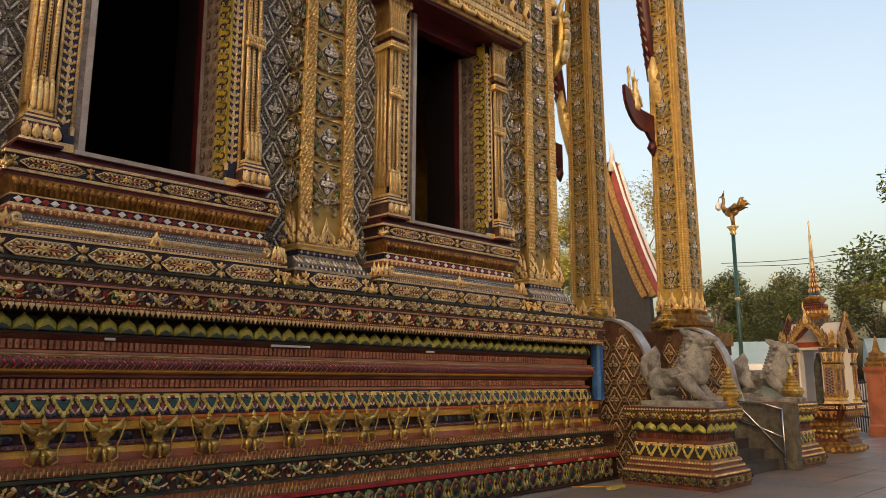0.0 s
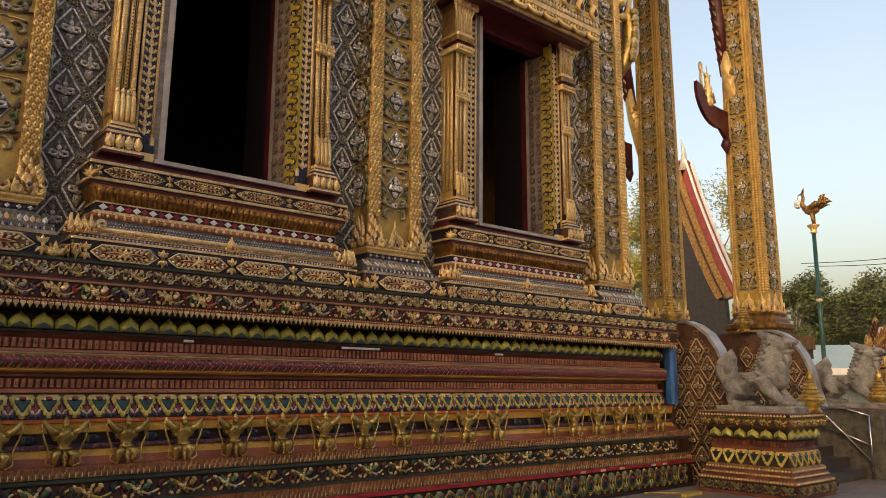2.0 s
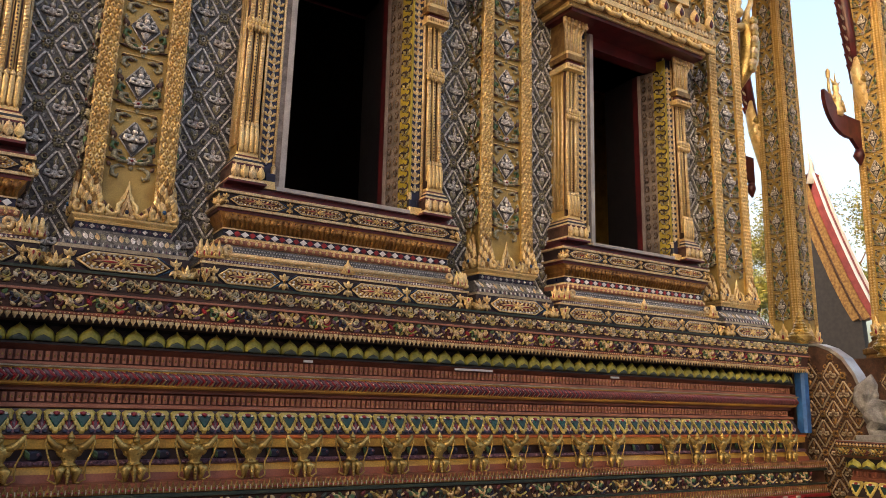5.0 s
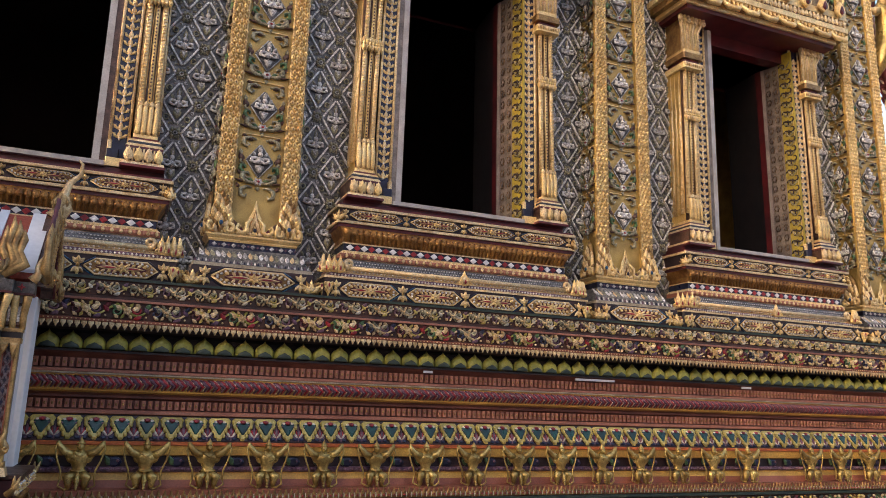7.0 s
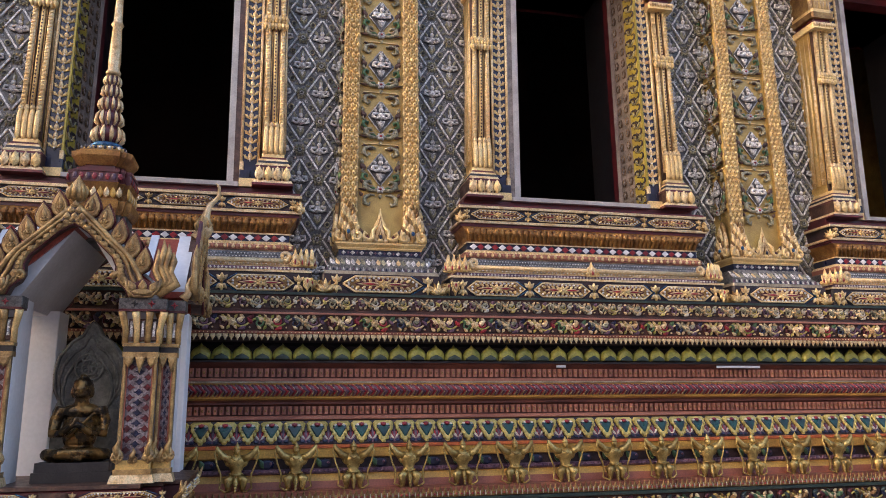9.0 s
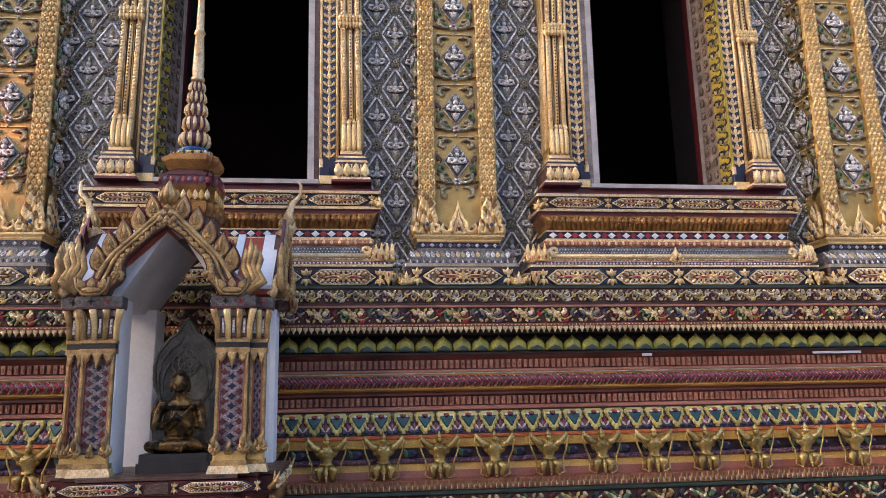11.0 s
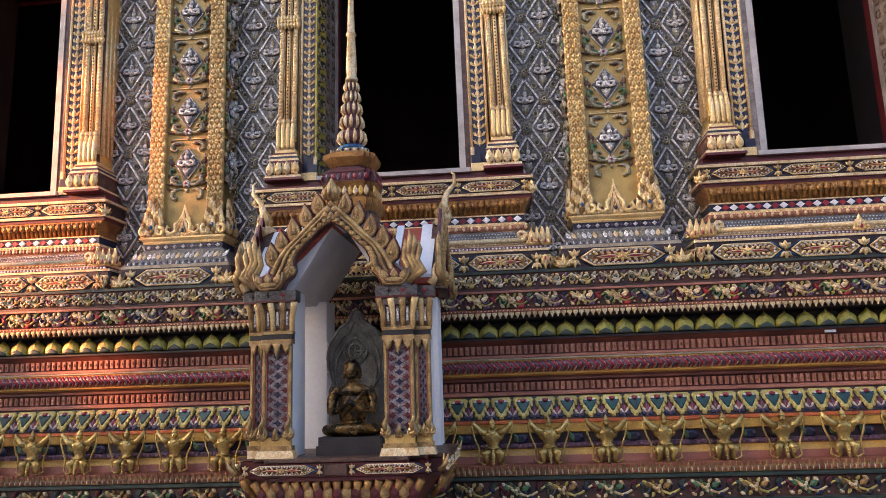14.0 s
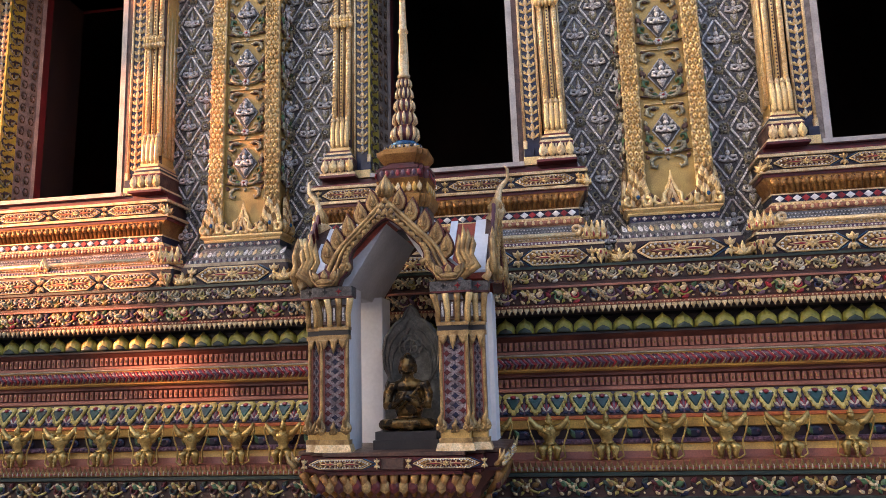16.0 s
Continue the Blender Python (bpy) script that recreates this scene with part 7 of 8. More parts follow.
def shrine(west_facing=False):
    p = thing("boundary_shrine", "small open gilded shrine with mosaic pillars and a tall spire", "shrine", "boundary shrines round the hall")
    hx, hy = 0.80, 0.66
    sq = (1.0, 0.84)
    s = Shape()
    s.redent([(0.80, 0.0), (0.80, 0.14), (0.74, 0.17), (0.74, 0.24)], OLDGOLD, squash=sq)
    s.redent([(0.74, 0.24), (0.66, 0.30), (0.60, 0.40)], DIMRED, squash=sq)
    s.redent([(0.60, 0.40), (0.66, 0.44), (0.66, 0.52), (0.58, 0.56), (0.56, 0.68), (0.60, 0.72)], OLDGOLD, squash=sq)
    s.redent([(0.60, 0.72), (0.62, 0.78), (0.74, 0.92), (0.76, 0.94)], DIMRED, squash=sq)
    s.redent([(0.79, 0.94), (0.79, 0.965), (0.82, 0.975), (0.82, 1.07), (0.80, 1.08)], DARKRED, squash=sq)
    s.redent([(0.83, 1.08), (0.83, 1.105), (0.80, 1.11)], BROWN, squash=sq)
    part("base", s, p, "stepped dull gold and red base")
    s = Shape()
    for f in range(4):
        half, off = ((0.8, 0.69), (0.62, 0.81))[f % 2]
        rot = Matrix.Rotation((0, math.pi / 2, math.pi, -math.pi / 2)[f], 4, "Z")
        g = Shape()
        n = 17
        for i in range(n):
            u = -half * 0.85 + 1.7 * half * (i + 0.5) / n
            g.tube([(u * 0.86, -off * 0.90 + 0.04, 0.78), (u * 0.93, -off * 0.93, 0.86), (u, -off * 0.97, 0.935)], [0.022, 0.030, 0.032], COVE, 6)
            g.relief(leaf(0.085, 0.12, u * 0.9, 0.80), SHRINEGOLD if i % 2 else DARKRED, -off * 0.93, 0.035, 0.5)
        for z, e, hh, m, c in ((0.02, 1.0, 0.11, AMBER, 9), (0.30, 0.80, 0.12, COVE, 9), (0.45, 0.83, 0.07, GOLDP, 12), (0.58, 0.74, 0.10, COVE, 10)):
            for i in range(c):
                u = half * e * 0.9 * (2 * (i + 0.5) / c - 1)
                g.relief(leaf(half * 1.7 * e / c * 0.92, hh, u, z), m if i % 2 else OLDGOLD, -off * e + 0.01, 0.035, 0.5)
        for i in range(2):
            u = (i - 0.5) * half * 1.02
            g.join(jewel_panel(u - half * 0.36, u + half * 0.36, 0.982, 1.068, -off), Matrix())
        g.join(Shape().relief(rect(-0.09, 0.09, 0.985, 1.065), BROWN, -off, 0.02, 0.9), Matrix())
        for u in (-1, 1):
            g.tube([(u * half * 0.97, -off + 0.02, 1.0), (u * half * 1.03, -off, 1.05), (u * half * 1.06, -off, 1.12)], [0.022, 0.018, 0.005], SHRINEGOLD, 5)
        s.join(g, rot)
    part("jewelled_edge", s, p, "gilt cartouches round the deck edge")
    for sx in (-1, 1):
        a, b = front_pillar(sx)
        q = part("pillar", a, p, "plain white pillar core", (sx * 0.475, -0.42, 0))
        part("pillar_facing", b, q, "gilt rails and glass mosaic strips")
        part("rear_pillar", Shape().box(-0.15, 0.15, -0.15, 0.15, 1.11, 2.40, WHITE, 0.006), p, "plain white pillar", (0.55 if sx > 0 else -0.455, 0.42, 0))
    if west_facing:
        for sy in (-1, 1):
            q = part("side_facing", front_pillar(-sy)[1], p, "gilt rails and glass mosaic strips on the pillar's side", Matrix.Translation((-0.54, sy * 0.40, 0)) @ Matrix.Rotation(-math.pi / 2, 4, "Z"))
    # white vault: a ceiling with sloping sides
    s = Shape()
    for sx in (-1, 1):
        s.loft([[(sx * 0.40, -0.56, 2.36), (sx * 0.40, 0.56, 2.36), (sx * 0.62, 0.56, 2.36), (sx * 0.62, -0.56, 2.36)], [(sx * 0.05, -0.56, 2.90), (sx * 0.05, 0.56, 2.90), (sx * 0.12, 0.56, 3.02), (sx * 0.12, -0.56, 3.02)]], GREYW)
    s.box(-0.12, 0.12, -0.56, 0.56, 2.92, 3.0, GREYW)
    part("vault", s, p, "plain pale grey vault")
    front = gable().mesh("gable")
    part("gable", front, p, "gilt arch edged with carved leaves", (-0.03, -0.62, 0))
    part("gable", front, p, "gilt arch edged with carved leaves", Matrix.Translation((0, 0.62, 0)) @ Matrix.Rotation(math.pi, 4, "Z"))
    sg = gable(0.84).mesh("gable")
    for sx in (-1, 1):
        part("gable", sg, p, "gilt arch edged with carved leaves", Matrix.Translation((sx * 0.76, 0, 0)) @ Matrix.Rotation(sx * math.pi / 2, 4, "Z"))
    # roofs: red tile with white borders, one along each axis
    for a, half, l0, ln, top in ((0.0, 0.54, 0.40, 0.74, 2.98), (math.pi, 0.54, 0.40, 0.74, 2.98), (math.pi / 2, 0.58, -0.58, 0.58, 3.0)):
        s, edges = Shape(), []
        for sy in (-1, 1):
            r0 = [(l0, sy * half, 2.42), (ln, sy * half, 2.42), (ln, sy * half, 2.46), (l0, sy * half, 2.46)]
            r1 = [(l0, sy * half * 0.5, 2.66), (ln, sy * half * 0.5, 2.66), (ln, sy * half * 0.5, 2.71), (l0, sy * half * 0.5, 2.71)]
            r2 = [(l0, 0, top - 0.05), (ln, 0, top - 0.05), (ln, 0, top), (l0, 0, top)]
            s.loft([r0, r1, r2], ROOF)
            for x0, x1 in ((ln - 0.12, ln), (l0, l0 + 0.06)):
                edge = Shape()
                edge.loft([[(x0, q[0][1], q[2][2] + 0.004), (x1, q[0][1], q[2][2] + 0.004), (x1, q[0][1], q[2][2] + 0.03), (x0, q[0][1], q[2][2] + 0.03)] for q in (r0, r1, r2)], WHITE)
                edges.append(edge)
        tiles = part("roof", s, p, "red tiled roof slope", Matrix.Rotation(a, 4, "Z"))
        for edge in edges:
            part("roof_border", edge, tiles, "white roof border")
    horn = Shape().tube([(0, 0, 0), (0.07, 0, 0.10), (0.05, 0, 0.20), (0.08, 0, 0.30), (0.15, 0, 0.38), (0.15, 0, 0.47), (0.12, 0, 0.50)], [0.075, 0.055, 0.036, 0.025, 0.018, 0.013, 0.005], PALEGOLD, 8).mesh("horn")
    for sx in (-1, 1):
        part("horn", horn, p, "pale gilt curved horn", Matrix.Translation((sx * 0.76, 0.0, 2.98)) @ Matrix.Rotation(0 if sx > 0 else math.pi, 4, "Z"))
        part("horn", horn, p, "pale gilt curved horn", Matrix.Translation((sx * 0.74, -0.60, 2.40)) @ Matrix.Rotation(0 if sx > 0 else math.pi, 4, "Z") @ Matrix.Scale(0.5, 4))
    s = Shape()
    s.redent([(0.26, 2.90), (0.26, 3.12)], SLATE)
    s.redent([(0.27, 3.12), (0.30, 3.16), (0.31, 3.22), (0.27, 3.24)], COVE)
    s.redent([(0.25, 3.24), (0.25, 3.30), (0.28, 3.36), (0.29, 3.375)], COVE)
    s.redent([(0.275, 3.375), (0.275, 3.46)], DARKRED)
    s.redent([(0.285, 3.46), (0.285, 3.485), (0.20, 3.50), (0.20, 3.53)], DARKRED)
    s.redent([(0.21, 3.53), (0.27, 3.60), (0.275, 3.64), (0.20, 3.67)], COVE)
    s.redent([(0.19, 3.665), (0.185, 3.70), (0.14, 3.71)], GOLDP)
    for f in range(4):
        g = Shape()
        for k in range(8):
            g.relief(oval(0.045, 0.06, -0.20 + 0.057 * k, 3.42, 6), RED if k % 2 else PURPLE, -0.275, 0.014, 0.5)
            g.relief(leaf(0.055, 0.09, -0.20 + 0.057 * k, 3.25), PALEGOLD if k % 2 else AMBER, -0.262, 0.02, 0.5)
            g.relief(oval(0.03, 0.03, -0.145 + 0.042 * k, 3.685, 6), SILVER if k % 2 else NAVY, -0.19, 0.012, 0.5)
        s.join(g, Matrix.Rotation(f * math.pi / 2, 4, "Z"))
    s = Shape().join(s, Matrix.Diagonal((0.84, 0.84, 1, 1)))
    part("spire_base", s, p, "tiered amber-brown spire base with dark jewelled band")
    s = Shape()
    s.lathe([(0.12, 3.71), (0.13, 3.74), (0.10, 3.76)], BLUE, seg=12)
    s2 = Shape()
    z, r, pr = 3.76, 0.125, []
    for k in range(5):
        h = 0.15 - 0.014 * k
        pr += [(r * 0.66, z), (r * 0.93, z + h * 0.35), (r * 0.86, z + h * 0.75), (r * 0.60, z + h * 0.98)]
        for j in range(11):
            t = 2 * math.pi * (j + 0.5 * (k % 2)) / 11
            c, d = math.cos(t), math.sin(t)
            s2.tube([(c * r * u, d * r * u, z + h * v) for u, v in ((0.70, 0.04), (0.97, 0.35), (0.93, 0.70), (0.80, 0.95))], [r * 0.08, r * 0.17, r * 0.14, r * 0.04], PALEGOLD, 5)
        z, r = z + h, r * 0.86
    s.lathe(pr + [(0.03, z)], DARKRED, seg=12)
    s2.lathe([(0.056, 4.38), (0.062, 4.40), (0.046, 4.43), (0.052, 4.5), (0.038, 4.82), (0.052, 4.84), (0.036, 4.87), (0.027, 5.2), (0.038, 5.22), (0.02, 5.25), (0.012, 5.5), (0.024, 5.53), (0.002, 5.62)], PALEGOLD, seg=10)
    sp = part("spire", s, p, "dark red ringed spire")
    part("spire_gilding", s2, sp, "pale gilt petals and needle")
    return p


sh = shrine()
sh.matrix_basis = Matrix.Translation((-1.37, 6.40, 0))
shrine(True).matrix_basis = Matrix.Translation((19.7, 6.42, 0))


def seated_statue():
    """A plain seated figure with joined hands on a block."""
    s = Shape()
    B = lambda x, y, z, rx, ry, rz: s.ball((x, y, z), (rx, ry, rz), BRONZE, 12)
    B(0, 0.02, 0.05, 0.17, 0.12, 0.06)
    for k in (-1, 1):
        B(k * 0.125, -0.03, 0.045, 0.095, 0.085, 0.045)
        s.tube([(k * 0.19, -0.02, 0.05), (k * 0.08, -0.12, 0.06), (-k * 0.06, -0.13, 0.045 + 0.02 * k)], [0.04, 0.038, 0.026], BRONZE, 9)
        s.tube([(k * 0.115, 0.02, 0.36), (k * 0.152, 0.01, 0.27), (k * 0.15, -0.03, 0.185), (k * 0.09, -0.10, 0.19), (k * 0.015, -0.135, 0.25)], [0.044, 0.040, 0.036, 0.028, 0.022], BRONZE, 9)
        B(k * 0.063, 0.008, 0.465, 0.011, 0.020, 0.042)
        B(k * 0.024, -0.058, 0.492, 0.017, 0.014, 0.006)
        B(k * 0.030, -0.045, 0.455, 0.020, 0.018, 0.020)
        s.tube([(k * 0.012, -0.135, 0.23), (k * 0.008, -0.14, 0.30)], [0.020, 0.009], BRONZE, 7)
    B(0, 0.02, 0.20, 0.118, 0.08, 0.15)
    B(0, 0.02, 0.335, 0.138, 0.072, 0.06)
    s.tube([(0, 0.01, 0.36), (0, 0.0, 0.43)], [0.055, 0.045], BRONZE, 9)
    B(0, -0.005, 0.475, 0.060, 0.066, 0.074)
    B(0, 0.010, 0.522, 0.066, 0.066, 0.044)
    B(0, 0.008, 0.565, 0.028, 0.028, 0.026)
    B(0, -0.070, 0.470, 0.010, 0.014, 0.020)
    B(0, -0.058, 0.438, 0.022, 0.016, 0.009)
    s.tube([(0.10, -0.055, 0.33), (0.02, -0.075, 0.24), (-0.06, -0.06, 0.16)], 0.012, BRONZE, 6)
    return s


tagged(part("seated_statue", fused(seated_statue(), "seated_statue", 0.008), None, "small blackened bronze seated statue with worn gilding in the shrine", Matrix.Translation((-1.32, 6.07, 1.243)) @ Matrix.Diagonal((1.10, 1.0, 1.06, 1))), category="statue")
s = Shape().box(-0.265, 0.265, -0.17, 0.17, 0, 0.07, BLACK, 0.008).box(-0.25, 0.25, -0.16, 0.16, 0.07, 0.135, BLACK, 0.012)
tagged(part("statue_base", s, None, "low black stepped block under the seated statue", (-1.31, 6.07, 1.111)), category="statue base")


def stele():
    s = Shape()
    o = [(0.25, 0.0), (0.25, 0.45), (0.22, 0.52), (0.26, 0.60), (0.27, 0.72), (0.24, 0.84), (0.15, 0.95), (0.07, 1.0), (0.04, 1.06), (0, 1.10)]
    o = o + [(-a, b) for a, b in reversed(o[:-1])]
    s.relief(o, STELE, 0.10, 0.13, 0.95, (0, 0.5))
    for k in range(3):
        s.tube([(a * (0.90 - 0.12 * k), -0.03, 0.06 + b * (0.93 - 0.08 * k)) for a, b in o[2:-2]], 0.014, STELE, 5)
    for r in (0.10, 0.055):
        s.tube([(r * math.cos(t * math.pi / 8), -0.035, 0.76 + r * math.sin(t * math.pi / 8)) for t in range(17)], 0.011, STELE, 5)
    for t in range(8):
        s.tube([(0.02 * math.cos(t * math.pi / 4), -0.035, 0.76 + 0.02 * math.sin(t * math.pi / 4)), (0.1 * math.cos(t * math.pi / 4), -0.035, 0.76 + 0.1 * math.sin(t * math.pi / 4))], 0.009, STELE, 5)
    return s


stele_me = stele().mesh("boundary_stone")
for x, y in ((-1.355, 6.42), (19.7, 6.40)):
    tagged(part("boundary_stone", stele_me, None, "dark grey carved boundary stone with a wheel, standing in the shrine", Matrix.Translation((x, y, 1.111)) @ Matrix.Diagonal((1, 1, 1.08, 1))), category="stone slab", group="boundary stones")
s = Shape().tube([(-2.16, 6.9, 2.75), (-2.20, 7.0, 2.3), (-2.17, 7.02, 2.0), (-2.30, 7.05, 1.75), (-2.33, 7.06, 1.5), (-2.45, 7.06, 1.25), (-2.45, 7.06, 0.9)], 0.011, CABLE, 6)
tagged(part("power_cable", s, None, "loose black cable hanging down the plinth beside the shrine"), category="cable")


# ---- ground and surroundings ----
tagged(part("ground", Shape().add([(-900, -900, -0.012), (900, -900, -0.012), (900, 900, -0.012), (-900, 900, -0.012)], [(0, 1, 2, 3)], GROUND)), "grey paved temple court", "ground", kind="structure")
pave = thing("pavement", "worn reddish and grey stone paving slabs", "pavement", kind="structure")
slab_me = Shape().box(-0.395, 0.395, -0.395, 0.395, -0.05, 0.0, PAVING, 0.006).mesh("slab")
for i in range(26):
    for j in range(11):
        x, y = 5.0 + 0.8 * i, -1.6 + 0.8 * j
        part("slab", slab_me, pave, at=(x, y, -0.002 + 0.003 * math.sin(i * 7.1 + j * 3.7)))

s = Shape().box(11.27, 11.45, 7.28, 7.46, 1.30, 2.27, BLUETARP, 0.04)
s.tube([(11.38, 7.3, 1.42), (11.32, 7.32, 1.62)], 0.012, CANVAS, 6)
tagged(part("blue_pipe_cover", s, None, "blue plastic cover tucked behind the plinth corner"), category="cover")
b = thing("broom", "small yellow broom lying on the pavement", "broom", at=(10.33, 6.45, 0.0))
part("head", Shape().box(-0.22, 0.22, -0.05, 0.05, 0.005, 0.05, YELLOW, 0.02), b)
part("handle", Shape().tube([(0, 0, 0.04), (-0.25, 0.15, 0.05), (-0.6, 0.4, 0.05)], 0.012, AMBER, 6), b)

# lamp post with a gilt bird
lp = thing("lamp_post", "dark green lamp post topped by a gilt bird", "lamp post", at=(27.7, 11.75, 0))
part("pole", Shape().lathe([(0.20, 0), (0.20, 0.25), (0.12, 0.35), (0.09, 0.6), (0.075, 3.0), (0.07, 7.2)], POST, seg=12), lp)
part("collar", Shape().lathe([(0.08, 0), (0.13, 0.05), (0.09, 0.10), (0.14, 0.22), (0.22, 0.30), (0.20, 0.33), (0.04, 0.34)], GOLD, (0, 0, 7.1), 12), lp)
part("ring", Shape().lathe([(0.08, 0), (0.12, 0.06), (0.08, 0.12)], GOLD, (0, 0, 4.6), 12), lp)
# bird in the darker gilt, its backlit look put into the colour
s = Shape()
s.ball((0, 0, 8.0), (0.15, 0.30, 0.20), OLDGOLD, 12)
for k in (-1, 1):
    s.tube([(k * 0.06, 0.0, 7.9), (k * 0.07, -0.02, 7.65), (k * 0.07, -0.04, 7.43)], [0.08, 0.05, 0.04], OLDGOLD, 7)
    s.tube([(k * 0.14, 0.0, 8.05), (k * 0.22, -0.25, 8.15), (k * 0.2, -0.55, 8.12)], [0.10, 0.12, 0.02], OLDGOLD, 7)
s.tube([(0, 0.22, 8.05), (0, 0.34, 8.25), (0, 0.28, 8.50), (0, 0.32, 8.66)], [0.12, 0.08, 0.06, 0.06], OLDGOLD, 8)
s.tube([(0, 0.30, 8.66), (0, 0.48, 8.62)], [0.05, 0.01], OLDGOLD, 6)
s.tube([(0, 0.30, 8.68), (0, 0.24, 8.88)], [0.05, 0.01], OLDGOLD, 6)
for k in range(3):
    s.tube([(0, -0.22, 8.05), (0, -0.40 - 0.1 * k, 8.25 + 0.1 * (2 - k)), (0, -0.5 - 0.12 * k, 8.5 - 0.17 * k)], [0.09, 0.08, 0.01], OLDGOLD, 6)
part("bird", s, lp, "gilt bird with raised tail")
part("globe", Shape().tube([(0, 0.46, 8.62), (0, 0.50, 8.45)], 0.012, GOLD, 5).ball((0, 0.50, 8.28), (0.13, 0.13, 0.17), WHITE, 12), lp, "white lamp globe hanging from the beak")

# low wall posts and railing
def wall_post(x, y):
    p = thing("wall_post", "orange terracotta wall post with a gilt tiered cap", "post", "court wall posts", at=(x, y, 0))
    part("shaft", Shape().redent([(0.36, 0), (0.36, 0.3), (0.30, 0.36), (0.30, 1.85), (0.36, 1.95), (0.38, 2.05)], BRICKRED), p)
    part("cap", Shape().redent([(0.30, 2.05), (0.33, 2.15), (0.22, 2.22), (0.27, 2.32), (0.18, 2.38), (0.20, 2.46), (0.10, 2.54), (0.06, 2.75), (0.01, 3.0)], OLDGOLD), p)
    return p


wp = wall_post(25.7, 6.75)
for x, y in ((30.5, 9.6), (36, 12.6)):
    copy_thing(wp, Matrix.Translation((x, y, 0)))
r = thing("railing", "dark metal railing between the posts", "railing")
for z in (0.5, 1.0, 1.6):
    part("bar", Shape().tube([(26.0, 6.95, z), (36, 12.6, z)], 0.03, BLACK, 6), r)
bar_me = Shape().tube([(0, 0, 0.0), (0, 0, 1.7)], 0.02, BLACK, 5).mesh("upright")
for i in range(40):
    part("upright", bar_me, r, at=(26.0 + 0.25 * i, 6.95 + 0.141 * i, 0))

# tents
def tent(x, y, ln, turn, m):
    t = thing("tent", "pale blue canvas market tent", "tent", "tents behind the court", at=Matrix.Translation((x, y, 0)) @ Matrix.Rotation(turn, 4, "Z"))
    part("roof", Shape().loft([[(-2, -ln, 2.6), (2, -ln, 2.6), (0.1, -ln, 3.9), (-0.1, -ln, 3.9)], [(-2, ln, 2.6), (2, ln, 2.6), (0.1, ln, 3.9), (-0.1, ln, 3.9)]], m), t)
    part("valance", Shape().box(-2.02, 2.02, -ln, ln, 2.25, 2.6, WHITE), t)
    part("side", Shape().box(1.9, 2.0, -ln, ln, 0, 2.3, m), t)
    for i in range(5):
        part("pole", Shape().tube([(-1.95, -ln + ln * 0.5 * i, 0), (-1.95, -ln + ln * 0.5 * i, 2.5)], 0.04, STEEL, 6), t)


tent(44, 17.5, 4.5, 0.35, CANVAS)
tent(46, 8.5, 4.0, 0.35, CANVAS)
tent(40.5, 20.5, 1.6, 0.35, BLUETARP)

for y0, y1, z0, z1 in ((27.5, 10.8, 11.6, 12.1), (27.0, 10.5, 11.3, 11.5)):
    s = Shape().tube([(62, y0 + (y1 - y0) * k / 10, z0 + (z1 - z0) * k / 10 - 0.6 * math.sin(math.pi * k / 10)) for k in range(11)], 0.03, CABLE, 5)
    tagged(part("overhead_wire", s, None, "black overhead wire strung across the court"), category="wire", group="overhead wires")


# far hall with a steep red roof
fh = thing("far_hall", "distant temple hall with a steep red roof edged in white", "building", at=(30, 0, 0))
edge = [(15.9, 5.4), (16.25, 6.1), (16.7, 7.2), (17.2, 8.6), (17.7, 10.1), (18.2, 11.9)]
def strip(a, b, x0, x1, m):
    """A band along the gable edge between offsets a and b across it."""
    s = Shape()
    s.loft([[(x0, y + a, z), (x0, y + b, z - 0.1), (x1, y + b, z - 0.1), (x1, y + a, z)] for y, z in edge], m)
    s.loft([[(x0, 36.8 - y - a, z), (x1, 36.8 - y - a, z), (x1, 36.8 - y - b, z - 0.1), (x0, 36.8 - y - b, z - 0.1)] for y, z in edge], m) if m == FAR_ROOF else None
    return s
part("white_verge", strip(-0.02, 0.05, 0, 0.06, WHITE), fh, "white roof verge")
part("tile_edge", strip(0.07, 0.42, 0.05, 0.42, FAR_ROOF), fh, "red tiles")
part("white_verge", strip(-0.04, 0.08, 0.42, 0.5, WHITE), fh, "white roof verge")
part("gilt_board", strip(0.42, 0.70, 0.0, 0.4, OLDGOLD), fh, "dull gold gable board")
part("dark_board", strip(0.70, 0.90, 0.15, 0.6, BROWN), fh, "dark brown gable board")
part("gilt_board", strip(0.90, 1.20, 0.1, 0.7, OLDGOLD), fh, "dull gold gable board")
# black carries the deep shade under the gable, not a wall colour
part("gable_wall", Shape().add([(0.3, 16.6, 0), (0.3, 20.2, 0), (0.3, 20.2, 7.0), (0.3, 18.6, 11.5), (0.3, 18.2, 11.5), (0.3, 16.9, 7.0), (0.6, 16.6, 0), (0.6, 20.2, 0), (0.6, 20.2, 7.0), (0.6, 18.6, 11.5), (0.6, 18.2, 11.5), (0.6, 16.9, 7.0)],
     [(0, 1, 2, 3, 4, 5), (6, 11, 10, 9, 8, 7), (0, 6, 7, 1), (1, 7, 8, 2), (0, 5, 11, 6)], BLACK), fh, "gable wall coloured black for the shade under its roof")
part("ridge_horn", Shape().tube([(0.1, 18.4, 11.4), (0.1, 18.3, 12.2), (0.1, 18.45, 12.9)], [0.2, 0.1, 0.02], GREYW, 6), fh)


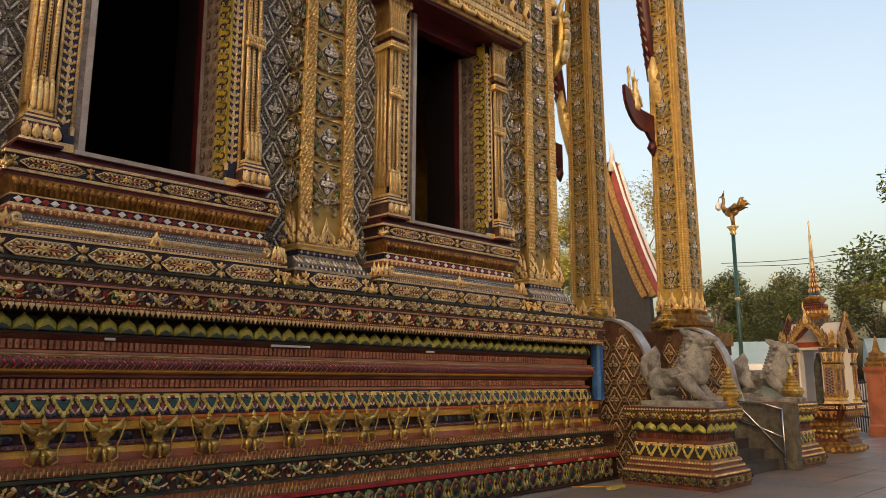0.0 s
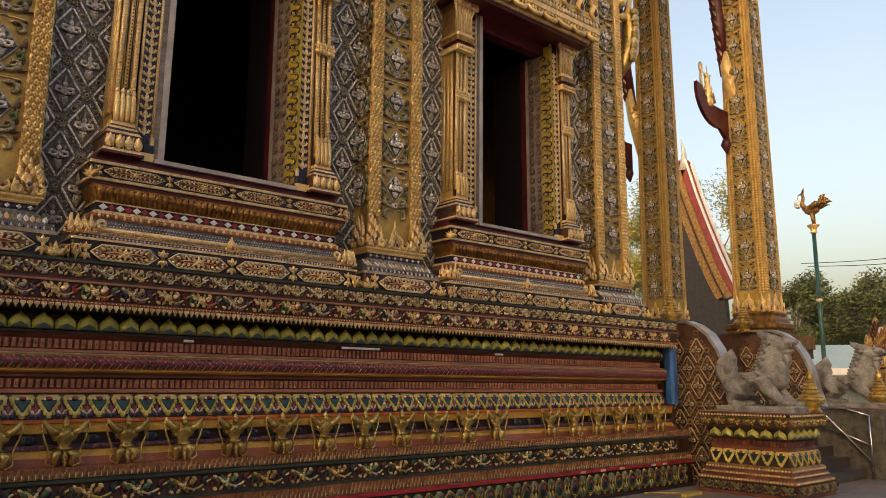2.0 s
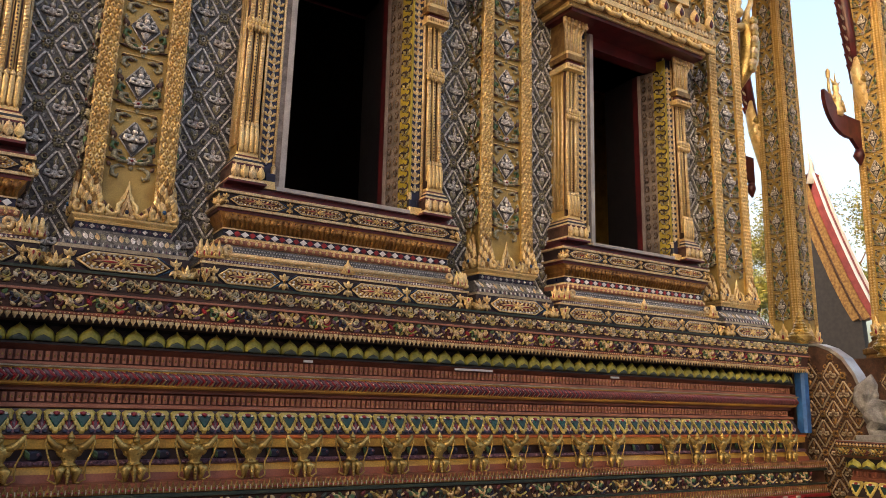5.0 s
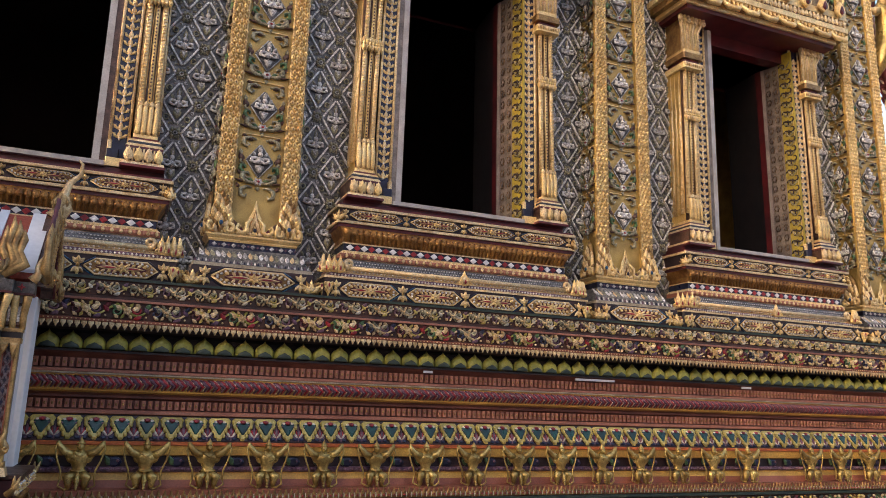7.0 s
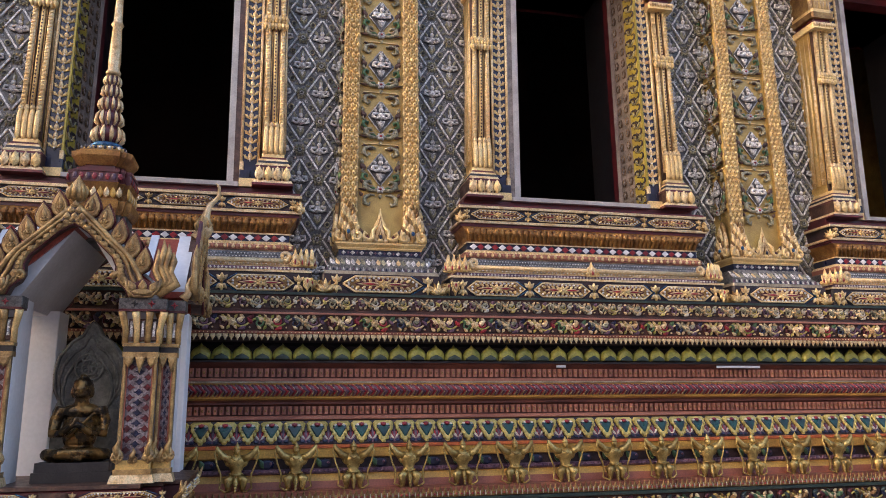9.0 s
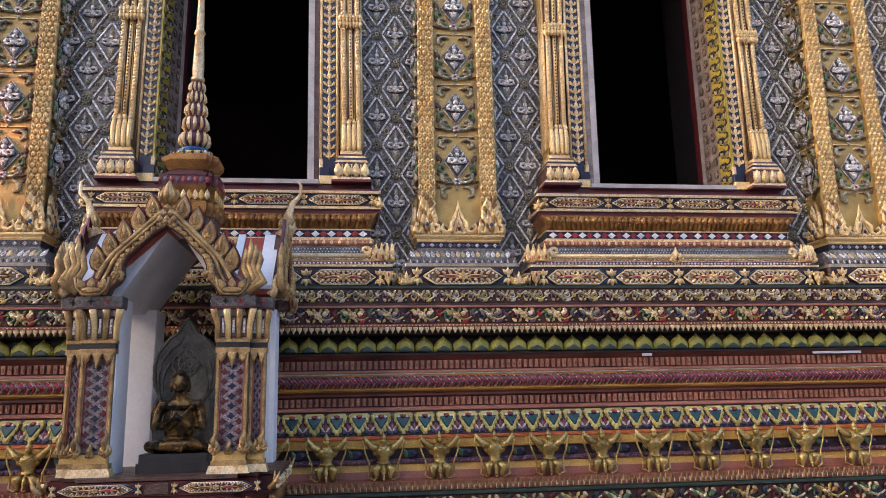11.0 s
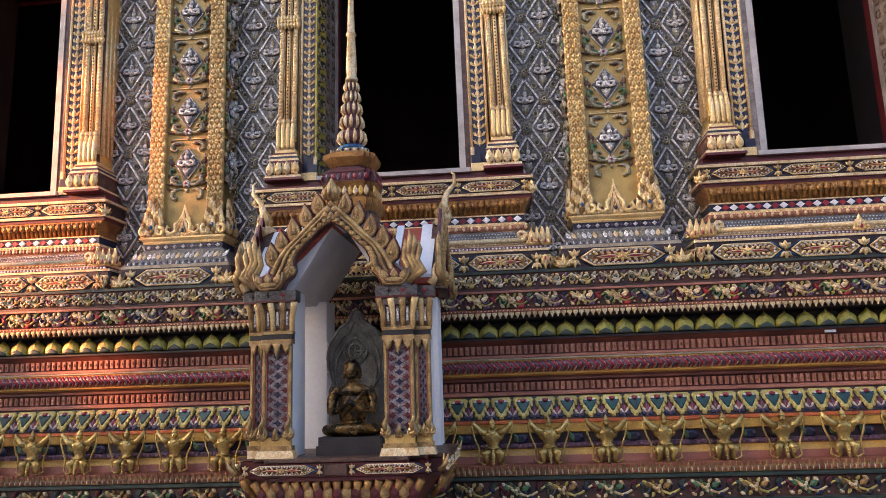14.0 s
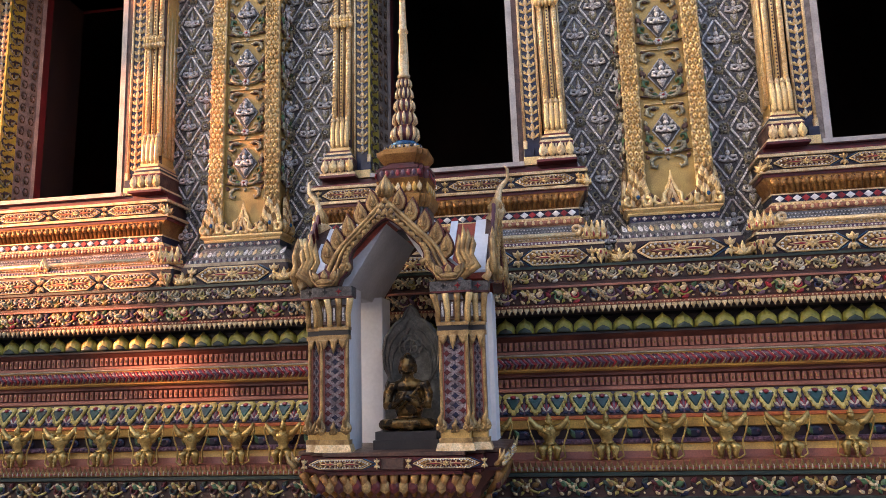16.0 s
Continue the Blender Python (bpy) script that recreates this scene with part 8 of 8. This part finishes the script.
# trees
def tree(x, y, h, r, n, seed, m, low=0.35, leaf_size=0.16, fill=1.0):
    rng = random.Random(seed)
    t = thing("tree", "broad leafy green tree beyond the court", "tree", "trees beyond the court", at=(x, y, 0))
    s = Shape().tube([(0, 0, 0), (0.1, 0.1, h * 0.2), (-0.1, 0.1, h * 0.45), (0, 0, h * 0.8)], [0.05 * r + 0.12, 0.045 * r + 0.08, 0.03 * r + 0.05, 0.04], BARK, 8)
    clumps = []
    for i in range(26):
        a, e = rng.uniform(0, 2 * math.pi), rng.uniform(-0.5, 1.0)
        d = r * rng.uniform(0.45, 1.0) * math.sqrt(max(0.15, 1 - e * e * 0.8))
        c = Vector((math.cos(a) * d, math.sin(a) * d, h * (low + (1 - low) * 0.5) + e * h * (1 - low) * 0.46))
        clumps.append((c, r * fill * rng.uniform(0.16, 0.36)))
        if i < 12:
            s.tube([(0, 0, h * rng.uniform(0.3, 0.55)), tuple(c * 0.5 + Vector((0, 0, h * 0.25))), tuple(c)], [0.1, 0.06, 0.02], BARK, 5)
    part("trunk", s, t)
    v, f = [], []
    for i in range(n):
        c, q = clumps[rng.randrange(len(clumps))]
        d = Vector((rng.gauss(0, 1), rng.gauss(0, 1), rng.gauss(0, 0.8)))
        p = c + d.normalized() * q * rng.uniform(0.3, 1.12)
        u = Vector((rng.gauss(0, 1), rng.gauss(0, 1), rng.gauss(0, 0.6))).normalized() * leaf_size * rng.uniform(0.5, 1.2)
        w = u.cross(Vector((rng.gauss(0, 1), rng.gauss(0, 1), rng.gauss(0, 1)))).normalized() * leaf_size * rng.uniform(0.25, 0.45)
        o = len(v)
        v += [tuple(p - u), tuple(p + w), tuple(p + u), tuple(p - w)]
        f.append((o, o + 1, o + 2, o + 3))
    s = Shape()
    s.add(v, f, m)
    part("crown", s, t, "crown of small leaves")


tree(62, 21.5, 9.8, 4.6, 17000, 1, FOLIAGE, 0.35, 0.15, 0.9)
tree(64, 16.5, 9.0, 4.0, 17000, 2, FOLIAGE, 0.35, 0.15, 0.9)
tree(58, 26.5, 9.5, 3.6, 20000, 3, FOLIAGE)
tree(56, 33.0, 18.5, 6.5, 34000, 4, FOLIAGE2)
tree(54, 39.0, 16.0, 6.0, 22000, 8, FOLIAGE2)
tree(41, 6.3, 11.6, 4.9, 34000, 5, FOLIAGE2, 0.2, 0.16, 1.25)
tree(66, 11.0, 8.5, 4.2, 17000, 6, FOLIAGE, 0.35, 0.15, 0.9)
tree(70, 27.0, 10.5, 5.0, 16000, 7, FOLIAGE)


# ---- behind the camera: unseen buildings added to close the court and shade the facade ----
def unseen_building(name, label, x0, x1, y0, y1, eave, ridge):
    c = thing(name, label, "building")
    part("wall", Shape().box(x0, x1, y0, y1, 0, eave, PLASTER), c)
    ym = (y0 + y1) / 2
    part("roof", Shape().loft([[(x0 - 0.6, y0 - 0.8, eave), (x0 - 0.6, y1 + 0.8, eave), (x0 - 0.6, ym, ridge)], [(x1 + 0.6, y0 - 0.8, eave), (x1 + 0.6, y1 + 0.8, eave), (x1 + 0.6, ym, ridge)]], FAR_ROOF), c, "steep red tiled roof")
    n = int((x1 - x0) / 4)
    for i in range(n):
        x = x0 + (i + 0.5) * (x1 - x0) / n
        part("window", Shape().box(x - 0.6, x + 0.6, y1 - 0.02, y1 + 0.06, 1.2, eave * 0.6, DARKRED), c)


# invented hall that closes the court and takes low sky light off the plinth
unseen_building("opposite_hall", "unseen plastered hall with a red roof, added to block low sky light", -16, 46, -34, -22, 9.0, 17.0)
# invented tall block: keeps the low sun off most of the facade
wh = thing("west_hall", "unseen hall-shaped sun blocker with a steep red roof, added west of the court", "building")
part("wall", Shape().box(-24, -21, -16, -0.98, 0, 9.5, PLASTER), wh)
part("roof", Shape().loft([[(-24.4, -16.5, 9.5), (-20.6, -16.5, 9.5), (-22.5, -16.5, 28)], [(-24.4, -0.98, 9.5), (-20.6, -0.98, 9.5), (-22.5, -0.98, 28)]], FAR_ROOF), wh, "steep red tiled roof")
for i in range(4):
    part("window", Shape().box(-21.02, -20.94, -14.5 + 4 * i, -13.2 + 4 * i, 1.5, 5.0, DARKRED), wh)
# invented low block and sloped roof: cut the sun patch's lower left edge
part("low_wing", Shape().box(-24, -21.5, -0.98, 9.0, 0, 4.22, PLASTER), wh)
part("wing_roof", Shape().loft([[(x, 0.05, 4.2), (x, 9.4, 4.2), (x, 5.0, 9.4), (x, 4.4, 9.4)] for x in (-24.0, -21.2)], FAR_ROOF), wh, "red roof slope added to trim the sun patch")
# unseen tree added in the sun's gap to dapple the patch
tree(-20.0, 0.7, 10.6, 1.2, 1300, 9, FOLIAGE, 0.68, 0.3)
